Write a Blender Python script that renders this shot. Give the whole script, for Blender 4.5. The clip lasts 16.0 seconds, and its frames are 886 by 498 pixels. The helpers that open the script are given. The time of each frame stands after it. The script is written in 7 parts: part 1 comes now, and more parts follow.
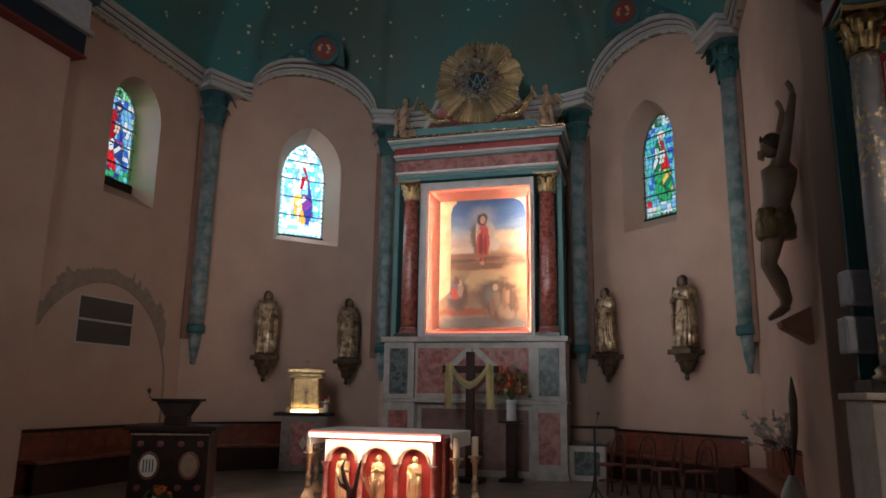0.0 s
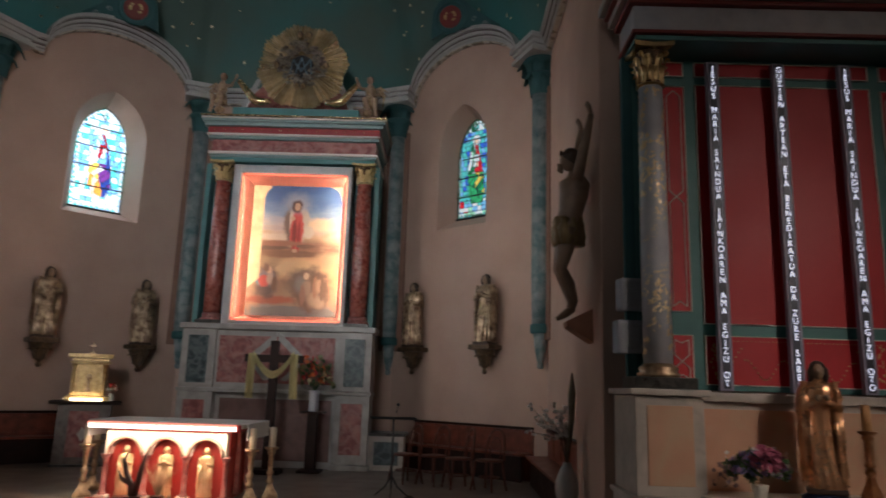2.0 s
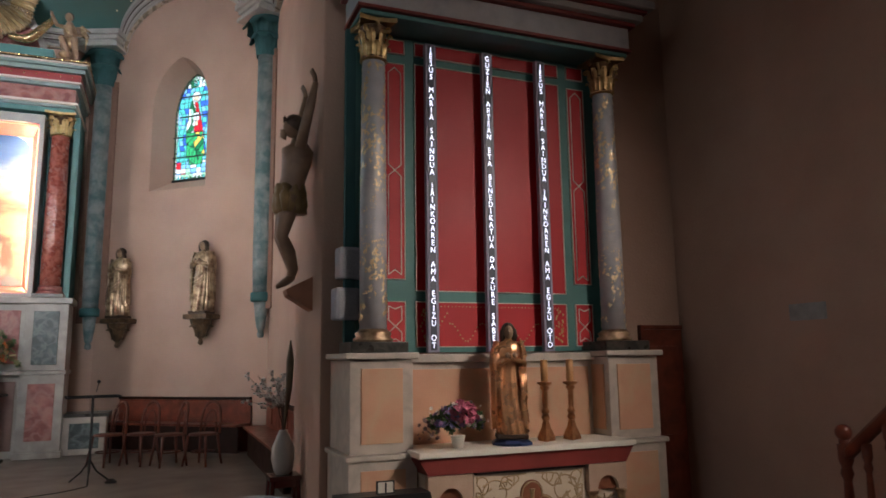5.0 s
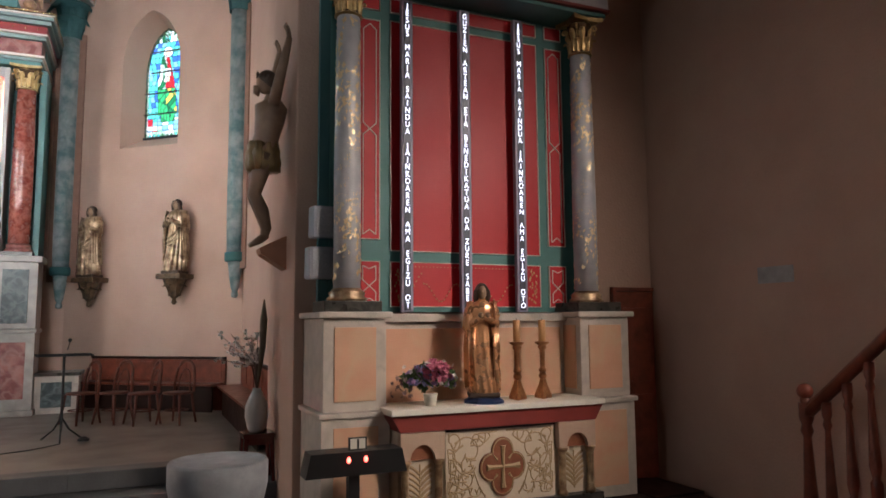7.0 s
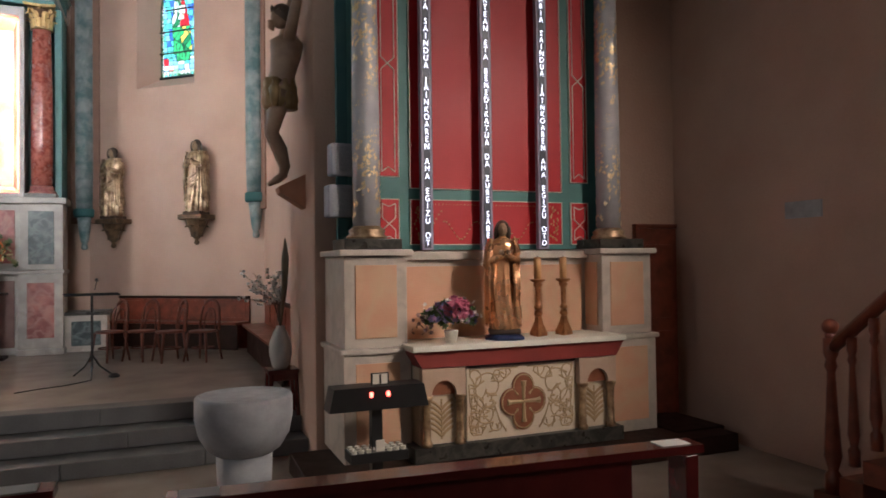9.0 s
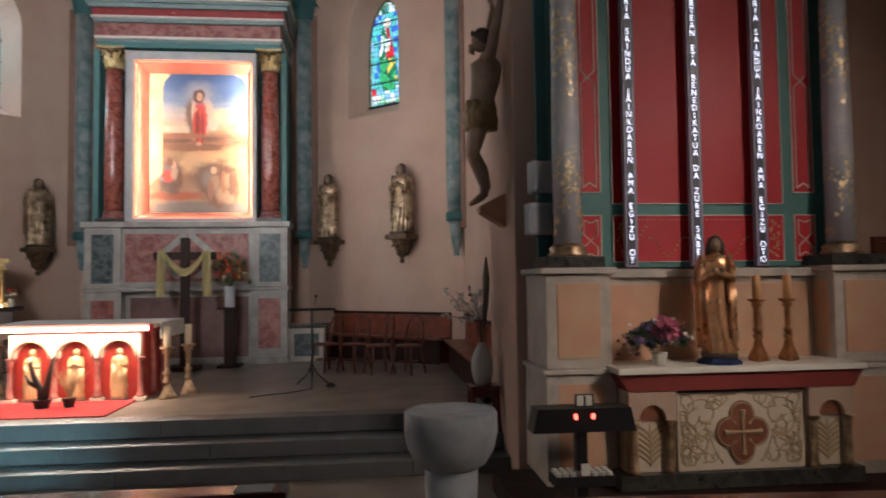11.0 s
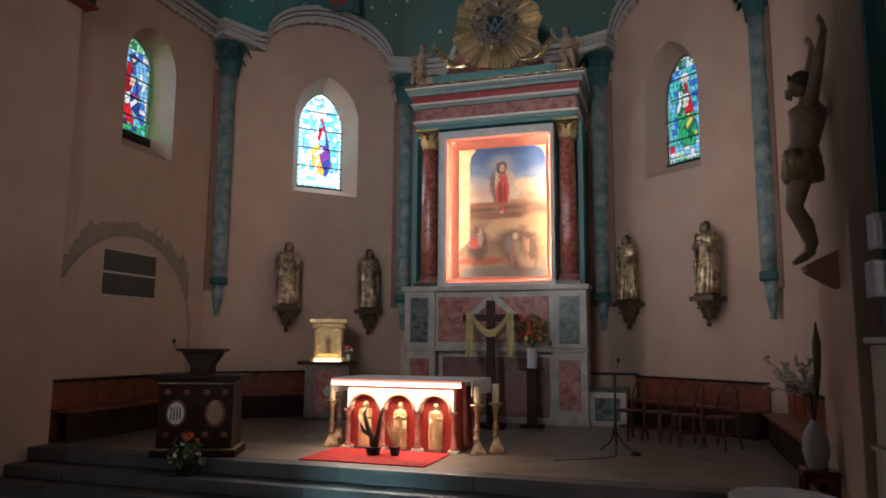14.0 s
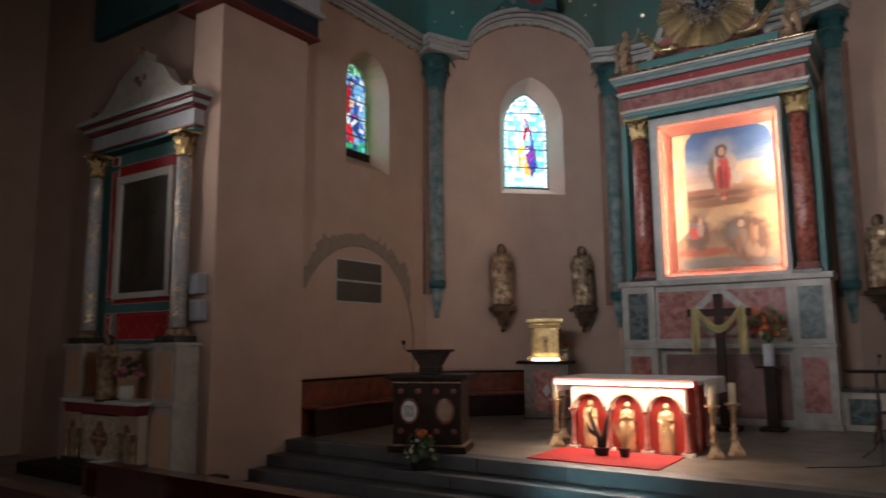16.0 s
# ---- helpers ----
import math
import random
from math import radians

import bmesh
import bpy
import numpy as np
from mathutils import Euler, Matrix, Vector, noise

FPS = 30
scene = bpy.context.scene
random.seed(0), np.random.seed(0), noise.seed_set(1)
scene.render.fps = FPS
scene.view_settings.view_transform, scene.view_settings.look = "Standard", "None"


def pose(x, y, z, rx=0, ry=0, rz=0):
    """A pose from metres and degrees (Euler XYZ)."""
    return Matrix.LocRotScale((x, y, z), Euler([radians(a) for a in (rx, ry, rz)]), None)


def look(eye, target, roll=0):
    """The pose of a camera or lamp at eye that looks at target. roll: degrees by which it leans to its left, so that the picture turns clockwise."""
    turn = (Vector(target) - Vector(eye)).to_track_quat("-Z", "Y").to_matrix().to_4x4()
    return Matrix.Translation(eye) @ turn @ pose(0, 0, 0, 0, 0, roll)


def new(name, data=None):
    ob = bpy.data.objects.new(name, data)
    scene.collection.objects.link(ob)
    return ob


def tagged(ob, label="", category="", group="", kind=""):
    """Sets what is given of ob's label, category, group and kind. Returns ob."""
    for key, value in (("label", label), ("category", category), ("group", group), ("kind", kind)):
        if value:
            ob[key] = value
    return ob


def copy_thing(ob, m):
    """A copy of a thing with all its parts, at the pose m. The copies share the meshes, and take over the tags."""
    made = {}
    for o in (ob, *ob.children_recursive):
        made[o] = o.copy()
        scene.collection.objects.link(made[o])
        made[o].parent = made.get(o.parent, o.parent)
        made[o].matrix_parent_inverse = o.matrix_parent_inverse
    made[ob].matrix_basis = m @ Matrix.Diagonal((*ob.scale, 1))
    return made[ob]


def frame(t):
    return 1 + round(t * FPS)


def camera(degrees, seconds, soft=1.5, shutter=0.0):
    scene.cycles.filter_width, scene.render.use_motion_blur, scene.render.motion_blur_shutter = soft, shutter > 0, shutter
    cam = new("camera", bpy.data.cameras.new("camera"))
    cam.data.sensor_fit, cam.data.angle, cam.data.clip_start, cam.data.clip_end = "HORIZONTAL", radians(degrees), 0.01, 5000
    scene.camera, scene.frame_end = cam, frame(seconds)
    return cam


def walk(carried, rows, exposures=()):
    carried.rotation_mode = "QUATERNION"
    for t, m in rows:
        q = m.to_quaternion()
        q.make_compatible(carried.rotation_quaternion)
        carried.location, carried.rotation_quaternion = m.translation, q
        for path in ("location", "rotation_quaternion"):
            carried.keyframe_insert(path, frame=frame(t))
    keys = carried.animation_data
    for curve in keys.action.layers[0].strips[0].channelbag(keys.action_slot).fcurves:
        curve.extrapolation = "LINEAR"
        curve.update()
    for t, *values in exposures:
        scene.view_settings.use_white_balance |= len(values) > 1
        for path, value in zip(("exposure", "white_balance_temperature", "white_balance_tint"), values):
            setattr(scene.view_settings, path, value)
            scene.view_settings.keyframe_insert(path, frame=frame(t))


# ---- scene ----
cam = camera(64.42, 16.0, soft=1.6, shutter=0.5)
PATH = [
    (0.0, pose(-0.071, -0.020, 1.937, 101.656, -0.912, 15.668)),
    (0.5, pose(-0.045, -0.015, 1.936, 101.711, -1.210, 13.853)),
    (1.0, pose(-0.028, -0.022, 1.933, 101.717, -1.467, 9.827)),
    (1.5, pose(-0.016, -0.013, 1.933, 101.656, -1.755, 5.524)),
    (2.0, pose(-0.004, -0.018, 1.936, 101.306, -1.736, 0.381)),
    (2.5, pose(-0.001, -0.030, 1.937, 100.898, -1.504, -4.627)),
    (3.0, pose(0.017, -0.041, 1.923, 100.611, -0.792, -9.620)),
    (3.5, pose(0.026, -0.052, 1.925, 100.220, 0.166, -13.723)),
    (4.0, pose(0.051, -0.055, 1.921, 99.761, 0.617, -17.314)),
    (4.5, pose(0.059, -0.054, 1.927, 99.220, 0.858, -19.650)),
    (4.7, pose(0.050, -0.031, 1.938, 99.102, 0.801, -20.427)),
    (5.22, pose(0.049, -0.032, 1.940, 98.627, 0.818, -22.247)),
    (5.75, pose(0.047, -0.044, 1.933, 98.102, 0.679, -23.205)),
    (6.28, pose(0.049, -0.056, 1.923, 97.391, 0.517, -23.551)),
    (6.8, pose(0.057, -0.055, 1.913, 96.358, 0.461, -23.534)),
    (7.0, pose(0.084, -0.032, 1.903, 95.916, 0.430, -23.391)),
    (7.5, pose(0.089, -0.025, 1.893, 94.707, 0.517, -23.383)),
    (8.0, pose(0.095, -0.012, 1.878, 93.236, 0.631, -23.488)),
    (8.2, pose(0.108, -0.006, 1.876, 92.638, 0.585, -23.486)),
    (8.72, pose(0.110, 0.008, 1.875, 91.419, 0.668, -22.680)),
    (9.25, pose(0.103, 0.028, 1.880, 90.843, 0.778, -20.328)),
    (9.78, pose(0.093, 0.049, 1.887, 90.873, 0.853, -16.765)),
    (10.3, pose(0.083, 0.061, 1.890, 91.474, 0.836, -12.322)),
    (10.5, pose(0.072, 0.061, 1.887, 91.760, 0.802, -10.721)),
    (11.0, pose(0.059, 0.077, 1.892, 92.638, 0.723, -5.961)),
    (11.5, pose(0.045, 0.077, 1.898, 93.513, 0.599, -0.967)),
    (12.0, pose(0.029, 0.073, 1.895, 94.424, 0.376, 4.253)),
    (12.5, pose(0.021, 0.062, 1.906, 95.392, 0.140, 9.245)),
    (13.0, pose(-0.002, 0.051, 1.907, 96.390, -0.146, 13.584)),
    (13.5, pose(-0.023, 0.049, 1.916, 97.157, -0.243, 15.964)),
    (14.0, pose(-0.057, 0.053, 1.921, 97.630, -0.469, 17.483)),
    (14.5, pose(-0.096, 0.035, 1.918, 97.856, -0.670, 20.204)),
    (15.0, pose(-0.121, 0.036, 1.912, 97.940, -0.463, 24.013)),
    (15.5, pose(-0.180, 0.025, 1.913, 97.660, -0.001, 28.282)),
    (16.0, pose(-0.223, 0.030, 1.916, 97.582, 0.493, 34.255)),
]
walk(cam, PATH, exposures=[(0.0, -0.4), (3.0, -0.32), (4.0, 0.22), (4.5, 0.45), (7.0, 1.1), (8.0, 1.12), (10.5, 0.72), (11.0, 0.4), (12.0, -0.02), (13.0, -0.3), (15.0, -0.25), (16.0, -0.1)])

# ---- world, sun, daylight in the windows and added lamps ----
world = bpy.data.worlds.new("sky")
scene.world = world
world.use_nodes = True
_wn = world.node_tree
_sky = _wn.nodes.new("ShaderNodeTexSky")
_sky.sky_type, _sky.sun_disc = "NISHITA", False
_sky.sun_elevation, _sky.sun_rotation = radians(39), radians(31)
_wn.links.new(_sky.outputs[0], _wn.nodes["Background"].inputs[0])
_wn.nodes["Background"].inputs[1].default_value = 0.08

SUN_DIR = Vector((-4.15, -7.1, -5.7))


def lamp(name, kind, m, energy, colour, **more):
    data = bpy.data.lights.new(name, kind)
    data.energy, data.color = energy, colour
    if "size" in more:
        data.shape, data.size, data.size_y = "RECTANGLE", more["size"][0], more["size"][1]
    if "angle" in more:
        data.angle = more["angle"]
    if "spread" in more:
        data.spread = more["spread"]
    ob = new(name, data)
    ob.matrix_world = m
    return ob


lamp("sun", "SUN", look((4, 20, 14), Vector((4, 20, 14)) + SUN_DIR), 5.0, (1.0, 0.95, 0.87), angle=radians(0.6))

# daylight from the sky outside each window
for _at, _to, _w, _s in (((-8.2, 14.5, 7.0), (-7.29, 13.61, 6.5), 400, 170), ((1.0, 14.9, 7.0), (0.17, 13.93, 6.5), 40, 150),
                         ((-10.3, 9.75, 7.1), (0.3, 13.5, 4.4), 170, 70)):
    lamp("window_daylight", "AREA", look(_at, _to), _w, (1.0, 0.97, 0.93), size=(1.8, 3.0), spread=radians(_s))
# assumed aisle windows out of view: three follow shadows, last two are added fill
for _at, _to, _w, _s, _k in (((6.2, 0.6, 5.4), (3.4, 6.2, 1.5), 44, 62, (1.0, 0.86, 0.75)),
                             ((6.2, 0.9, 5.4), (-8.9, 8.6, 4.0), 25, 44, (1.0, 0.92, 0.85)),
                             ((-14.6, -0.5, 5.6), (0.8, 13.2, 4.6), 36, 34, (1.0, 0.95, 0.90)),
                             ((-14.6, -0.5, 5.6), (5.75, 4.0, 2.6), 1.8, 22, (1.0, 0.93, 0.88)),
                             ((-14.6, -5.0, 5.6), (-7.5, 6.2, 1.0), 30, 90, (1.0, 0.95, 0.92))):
    lamp("unseen_aisle_light", "AREA", look(_at, _to), _w, _k, size=(1.5, 2.8), spread=radians(_s))
# broad fill added behind the camera; the back wall there has no window
lamp("unseen_nave_fill", "AREA", look((-2.6, -8.3, 7.0), (-4.6, 14.0, 6.0)), 112, (0.97, 0.98, 1.0), size=(3.0, 3.0), spread=radians(41))
# narrow blue beam added for the patch on the chancel steps; source unseen
lamp("unseen_step_beam", "AREA", look((-3.42, -8.35, 6.6), (-3.42, 7.7, 0.1)), 4.5, (0.38, 0.85, 1.0), size=(1.3, 1.0), spread=radians(4))


# ---- helpers ----
def finish(bm, name, material, smooth=False):
    bmesh.ops.recalc_face_normals(bm, faces=bm.faces)
    me = bpy.data.meshes.new(name)
    bm.to_mesh(me)
    bm.free()
    if smooth:
        me.polygons.foreach_set("use_smooth", [True] * len(me.polygons))
    for m in material if isinstance(material, (list, tuple)) else [material]:
        me.materials.append(m)
    return me


def part(name, bm, material, parent=None, label="", smooth=False):
    """One mesh object under a thing or a part, or on its own."""
    ob = new(name, finish(bm, name, material, smooth))
    ob.parent = parent
    if label:
        ob["label"] = label
    return ob


def wpart(name, bm, material, parent, label="", smooth=False):
    """A part whose mesh is given in the world's coordinates."""
    ob = part(name, bm, material, parent, label, smooth)
    up = parent.matrix_basis if parent.parent is None else parent.parent.matrix_basis @ parent.matrix_parent_inverse @ parent.matrix_basis
    ob.matrix_parent_inverse = up.inverted()
    return ob


def thing(name, label, category, at=(0, 0, 0), turn=0.0, group=""):
    """An Empty at the base of a thing; its parts are built round the origin."""
    ob = new(name)
    ob.empty_display_size = 0.1
    ob.matrix_basis = pose(*at, 0, 0, turn)
    return tagged(ob, label, category, group)


def struct(name, bm, material, label="", smooth=False):
    ob = part(name, bm, material, None, label, smooth)
    return tagged(ob, kind="structure")


def box(bm, x0, x1, y0, y1, z0, z1, bevel=0.0):
    vs = [bm.verts.new((x, y, z)) for z in (z0, z1) for y in (y0, y1) for x in (x0, x1)]
    fs = [bm.faces.new([vs[i] for i in f]) for f in
          ((0, 2, 3, 1), (4, 5, 7, 6), (0, 1, 5, 4), (2, 6, 7, 3), (0, 4, 6, 2), (1, 3, 7, 5))]
    if bevel:
        es = list({e for f in fs for e in f.edges})
        bmesh.ops.bevel(bm, geom=es, offset=bevel, segments=2, affect="EDGES", profile=0.6)
    return bm


def slab(*a, bevel=0.0):
    return box(bmesh.new(), *a, bevel=bevel)


def lathe(bm, profile, seg=20, at=(0, 0, 0), wave=None):
    """Turns (radius, height) pairs round z. wave(angle, height) scales the radius."""
    rings = []
    for r, z in profile:
        ring = []
        for k in range(seg):
            a = 2 * math.pi * k / seg
            q = r * (wave(a, z) if wave else 1)
            ring.append(bm.verts.new((at[0] + q * math.cos(a), at[1] + q * math.sin(a), at[2] + z)))
        rings.append(ring)
    for a, b in zip(rings, rings[1:]):
        for k in range(seg):
            bm.faces.new((a[k], a[(k + 1) % seg], b[(k + 1) % seg], b[k]))
    bm.faces.new(rings[0][::-1])
    bm.faces.new(rings[-1])
    return bm


def prism(bm, pts, y0, y1):
    """A flat outline in x, z pushed from y0 to y1."""
    a = [bm.verts.new((x, y0, z)) for x, z in pts]
    b = [bm.verts.new((x, y1, z)) for x, z in pts]
    n = len(pts)
    bm.faces.new(a)
    bm.faces.new(b[::-1])
    for k in range(n):
        bm.faces.new((a[k], b[k], b[(k + 1) % n], a[(k + 1) % n]))
    return bm


def sweep(bm, path, outline, closed=False, cap=True):
    """Runs an outline (out, up) along a path of (point, outward, up) rows."""
    rings = [[bm.verts.new(Vector(p) + Vector(o) * a + Vector(u) * b) for a, b in outline] for p, o, u in path]
    n = len(outline)
    for a, b in list(zip(rings, rings[1:])) + ([(rings[-1], rings[0])] if closed else []):
        for k in range(n):
            bm.faces.new((a[k], a[(k + 1) % n], b[(k + 1) % n], b[k]))
    if cap and not closed:
        bm.faces.new(rings[0][::-1])
        bm.faces.new(rings[-1])
    return bm


def tube(bm, pts, radii, seg=8):
    """A round limb through points with a radius at each."""
    rings = []
    for i, p in enumerate(pts):
        p = Vector(p)
        d = (Vector(pts[min(i + 1, len(pts) - 1)]) - Vector(pts[max(i - 1, 0)])).normalized()
        s = d.cross(Vector((0.31, 0.17, 1) if abs(d.z) < 0.9 else (1, 0.2, 0))).normalized()
        u = d.cross(s)
        r = radii[i] if isinstance(radii, (list, tuple)) else radii
        rings.append([bm.verts.new(p + r * (math.cos(2 * math.pi * k / seg) * s + math.sin(2 * math.pi * k / seg) * u)) for k in range(seg)])
    for a, b in zip(rings, rings[1:]):
        for k in range(seg):
            bm.faces.new((a[k], a[(k + 1) % seg], b[(k + 1) % seg], b[k]))
    bm.faces.new(rings[0][::-1])
    bm.faces.new(rings[-1])
    return bm


def ball(bm, c, r, seg=10, rings=7, squash=(1, 1, 1)):
    m = Matrix.Translation(c) @ Matrix.Diagonal((r * squash[0], r * squash[1], r * squash[2], 1))
    bmesh.ops.create_uvsphere(bm, u_segments=seg, v_segments=rings, radius=1, matrix=m)
    return bm


# ---- materials ----
def mat(name, colour, rough=0.6, metal=0.0, second=None, grain=6.0, amount=0.5, bump=0.15, fine=60.0, veins=None, random_tone=0.0, coat=0.0, spec=0.5):
    """A procedural surface: two tones mixed by coarse and fine noise, with relief; veins: a third colour along wavy lines."""
    m = bpy.data.materials.new(name)
    m.use_nodes = True
    nt = m.node_tree
    b = nt.nodes["Principled BSDF"]
    b.inputs["Roughness"].default_value, b.inputs["Metallic"].default_value = rough, metal
    b.inputs["Coat Weight"].default_value, b.inputs["Specular IOR Level"].default_value = coat, spec
    co = nt.nodes.new("ShaderNodeTexCoord")
    n1 = nt.nodes.new("ShaderNodeTexNoise")
    n1.inputs["Scale"].default_value, n1.inputs["Detail"].default_value = grain, 5
    n2 = nt.nodes.new("ShaderNodeTexNoise")
    n2.inputs["Scale"].default_value, n2.inputs["Detail"].default_value = fine, 4
    for n in (n1, n2):
        nt.links.new(co.outputs["Object"], n.inputs["Vector"])
    second = second or tuple(c * 0.7 for c in colour)
    mix = nt.nodes.new("ShaderNodeMix")
    mix.data_type = "RGBA"
    mix.inputs["A"].default_value, mix.inputs["B"].default_value = (*colour, 1), (*second, 1)
    ramp = nt.nodes.new("ShaderNodeMapRange")
    ramp.inputs["From Min"].default_value, ramp.inputs["From Max"].default_value = 0.35, 0.7
    ramp.inputs["To Max"].default_value = amount
    nt.links.new(n1.outputs["Fac"], ramp.inputs["Value"])
    add = nt.nodes.new("ShaderNodeMath")
    add.operation = "MULTIPLY_ADD"
    add.inputs[1].default_value, add.inputs[2].default_value = 0.35, -0.17
    nt.links.new(n2.outputs["Fac"], add.inputs[0])
    tot = nt.nodes.new("ShaderNodeMath")
    tot.use_clamp = True
    nt.links.new(ramp.outputs[0], tot.inputs[0])
    nt.links.new(add.outputs[0], tot.inputs[1])
    nt.links.new(tot.outputs[0], mix.inputs["Factor"])
    col = mix.outputs["Result"]
    if veins:
        w = nt.nodes.new("ShaderNodeTexNoise")
        w.inputs["Scale"].default_value, w.inputs["Detail"].default_value, w.inputs["Distortion"].default_value = grain * 0.6, 8, 0.45
        nt.links.new(co.outputs["Object"], w.inputs["Vector"])
        r = nt.nodes.new("ShaderNodeValToRGB")
        r.color_ramp.elements[0].position, r.color_ramp.elements[1].position = 0.40, 0.5
        r.color_ramp.elements[0].color, r.color_ramp.elements[1].color = (0, 0, 0, 1), (0.42, 0.42, 0.42, 1)
        r.color_ramp.elements.new(0.60).color = (0, 0, 0, 1)
        nt.links.new(w.outputs["Fac"], r.inputs[0])
        mv = nt.nodes.new("ShaderNodeMix")
        mv.data_type = "RGBA"
        mv.inputs["B"].default_value = (*veins, 1)
        nt.links.new(r.outputs[0], mv.inputs["Factor"])
        nt.links.new(col, mv.inputs["A"])
        col = mv.outputs["Result"]
    if random_tone:
        oi = nt.nodes.new("ShaderNodeObjectInfo")
        hs = nt.nodes.new("ShaderNodeHueSaturation")
        mr = nt.nodes.new("ShaderNodeMapRange")
        mr.inputs["To Min"].default_value, mr.inputs["To Max"].default_value = 1 - random_tone, 1 + random_tone
        nt.links.new(oi.outputs["Random"], mr.inputs["Value"])
        nt.links.new(mr.outputs[0], hs.inputs["Value"])
        nt.links.new(col, hs.inputs["Color"])
        col = hs.outputs[0]
    nt.links.new(col, b.inputs["Base Color"])
    rr = nt.nodes.new("ShaderNodeMapRange")
    rr.inputs["To Min"].default_value, rr.inputs["To Max"].default_value = max(rough - 0.12, 0.04), min(rough + 0.12, 1)
    nt.links.new(n1.outputs["Fac"], rr.inputs["Value"])
    nt.links.new(rr.outputs[0], b.inputs["Roughness"])
    if bump:
        bp = nt.nodes.new("ShaderNodeBump")
        bp.inputs["Strength"].default_value, bp.inputs["Distance"].default_value = bump, 0.02
        nt.links.new(n2.outputs["Fac"], bp.inputs["Height"])
        nt.links.new(bp.outputs[0], b.inputs["Normal"])
    return m


def glow(name, colour, strength):
    m = bpy.data.materials.new(name)
    m.use_nodes = True
    b = m.node_tree.nodes["Principled BSDF"]
    b.inputs["Base Color"].default_value = (*[min(c, 0.9) for c in colour], 1)
    b.inputs["Emission Color"].default_value, b.inputs["Emission Strength"].default_value = (*colour, 1), strength
    return m


def stained(name, colour):
    """Coloured window glass that daylight passes through."""
    m = bpy.data.materials.new(name)
    m.use_nodes = True
    nt = m.node_tree
    nt.nodes.remove(nt.nodes["Principled BSDF"])
    tr = nt.nodes.new("ShaderNodeBsdfTransparent")
    co = nt.nodes.new("ShaderNodeTexCoord")
    no = nt.nodes.new("ShaderNodeTexNoise")
    no.inputs["Scale"].default_value = 14
    mx = nt.nodes.new("ShaderNodeMix")
    mx.data_type = "RGBA"
    mx.inputs["A"].default_value, mx.inputs["B"].default_value = (*colour, 1), (*[c * 0.55 for c in colour], 1)
    nt.links.new(co.outputs["Object"], no.inputs["Vector"])
    nt.links.new(no.outputs["Fac"], mx.inputs["Factor"])
    nt.links.new(mx.outputs["Result"], tr.inputs[0])
    gl = nt.nodes.new("ShaderNodeBsdfGlossy")
    gl.inputs["Roughness"].default_value = 0.15
    sh = nt.nodes.new("ShaderNodeMixShader")
    sh.inputs[0].default_value = 0.05
    nt.links.new(tr.outputs[0], sh.inputs[1])
    nt.links.new(gl.outputs[0], sh.inputs[2])
    nt.links.new(sh.outputs[0], nt.nodes["Material Output"].inputs[0])
    return m


M_WALL = mat("salmon_plaster", (0.515, 0.353, 0.283), 0.9, second=(0.42, 0.28, 0.222), grain=1.3, amount=0.6, bump=0.25, fine=35)
M_PATCH = mat("grey_plaster", (0.30, 0.235, 0.19), 0.92, second=(0.22, 0.175, 0.14), grain=7, amount=0.7, bump=0.3, fine=40)
M_VAULT = mat("teal_paint", (0.045, 0.20, 0.20), 0.8, second=(0.095, 0.15, 0.13), grain=0.42, amount=1.2, bump=0.08)
M_TEALDK = mat("dark_teal_paint", (0.025, 0.10, 0.11), 0.75, second=(0.05, 0.13, 0.13), grain=4, amount=0.7, bump=0.1)
M_TEAL = mat("teal_marbling", (0.085, 0.165, 0.175), 0.5, second=(0.27, 0.31, 0.315), grain=4.5, amount=1.6, veins=(0.045, 0.10, 0.11), bump=0.08)
M_TEALP = mat("teal_frame_paint", (0.075, 0.215, 0.215), 0.5, grain=4, amount=0.4, bump=0.06)
M_CORN = mat("grey_stone_paint", (0.47, 0.46, 0.45), 0.6, second=(0.36, 0.36, 0.36), grain=5, amount=0.7, bump=0.1)
M_GROOVE = mat("dark_red_brown_line", (0.07, 0.04, 0.04), 0.7, grain=6, bump=0.05)
M_BEAD = mat("pale_gilt_bead", (0.55, 0.47, 0.38), 0.28, 0.4, grain=8, amount=0.4, bump=0.05)
M_MARB = mat("white_marbling", (0.56, 0.49, 0.43), 0.45, second=(0.43, 0.395, 0.35), grain=4, amount=0.6, veins=(0.30, 0.27, 0.24), bump=0.06)
M_MARBG = mat("greyed_marbling", (0.42, 0.385, 0.355), 0.4, second=(0.30, 0.27, 0.245), grain=4, amount=1.1, veins=(0.24, 0.22, 0.20), bump=0.06)
M_OCHRE = mat("ochre_marbling", (0.64, 0.36, 0.235), 0.5, second=(0.56, 0.30, 0.19), grain=3, amount=0.7, veins=(0.55, 0.44, 0.28), bump=0.06)
M_PINK = mat("pink_marbling", (0.36, 0.12, 0.10), 0.4, second=(0.20, 0.05, 0.045), grain=7, amount=1.5, veins=(0.45, 0.25, 0.22), bump=0.05)
M_REDM = mat("red_marbling", (0.40, 0.12, 0.09), 0.25, second=(0.20, 0.04, 0.03), grain=9, amount=1.5, veins=(0.46, 0.2, 0.16), bump=0.05)
M_GREENM = mat("green_marbling", (0.05, 0.08, 0.08), 0.35, second=(0.018, 0.03, 0.035), grain=9, amount=1.5, veins=(0.2, 0.24, 0.24), bump=0.05)
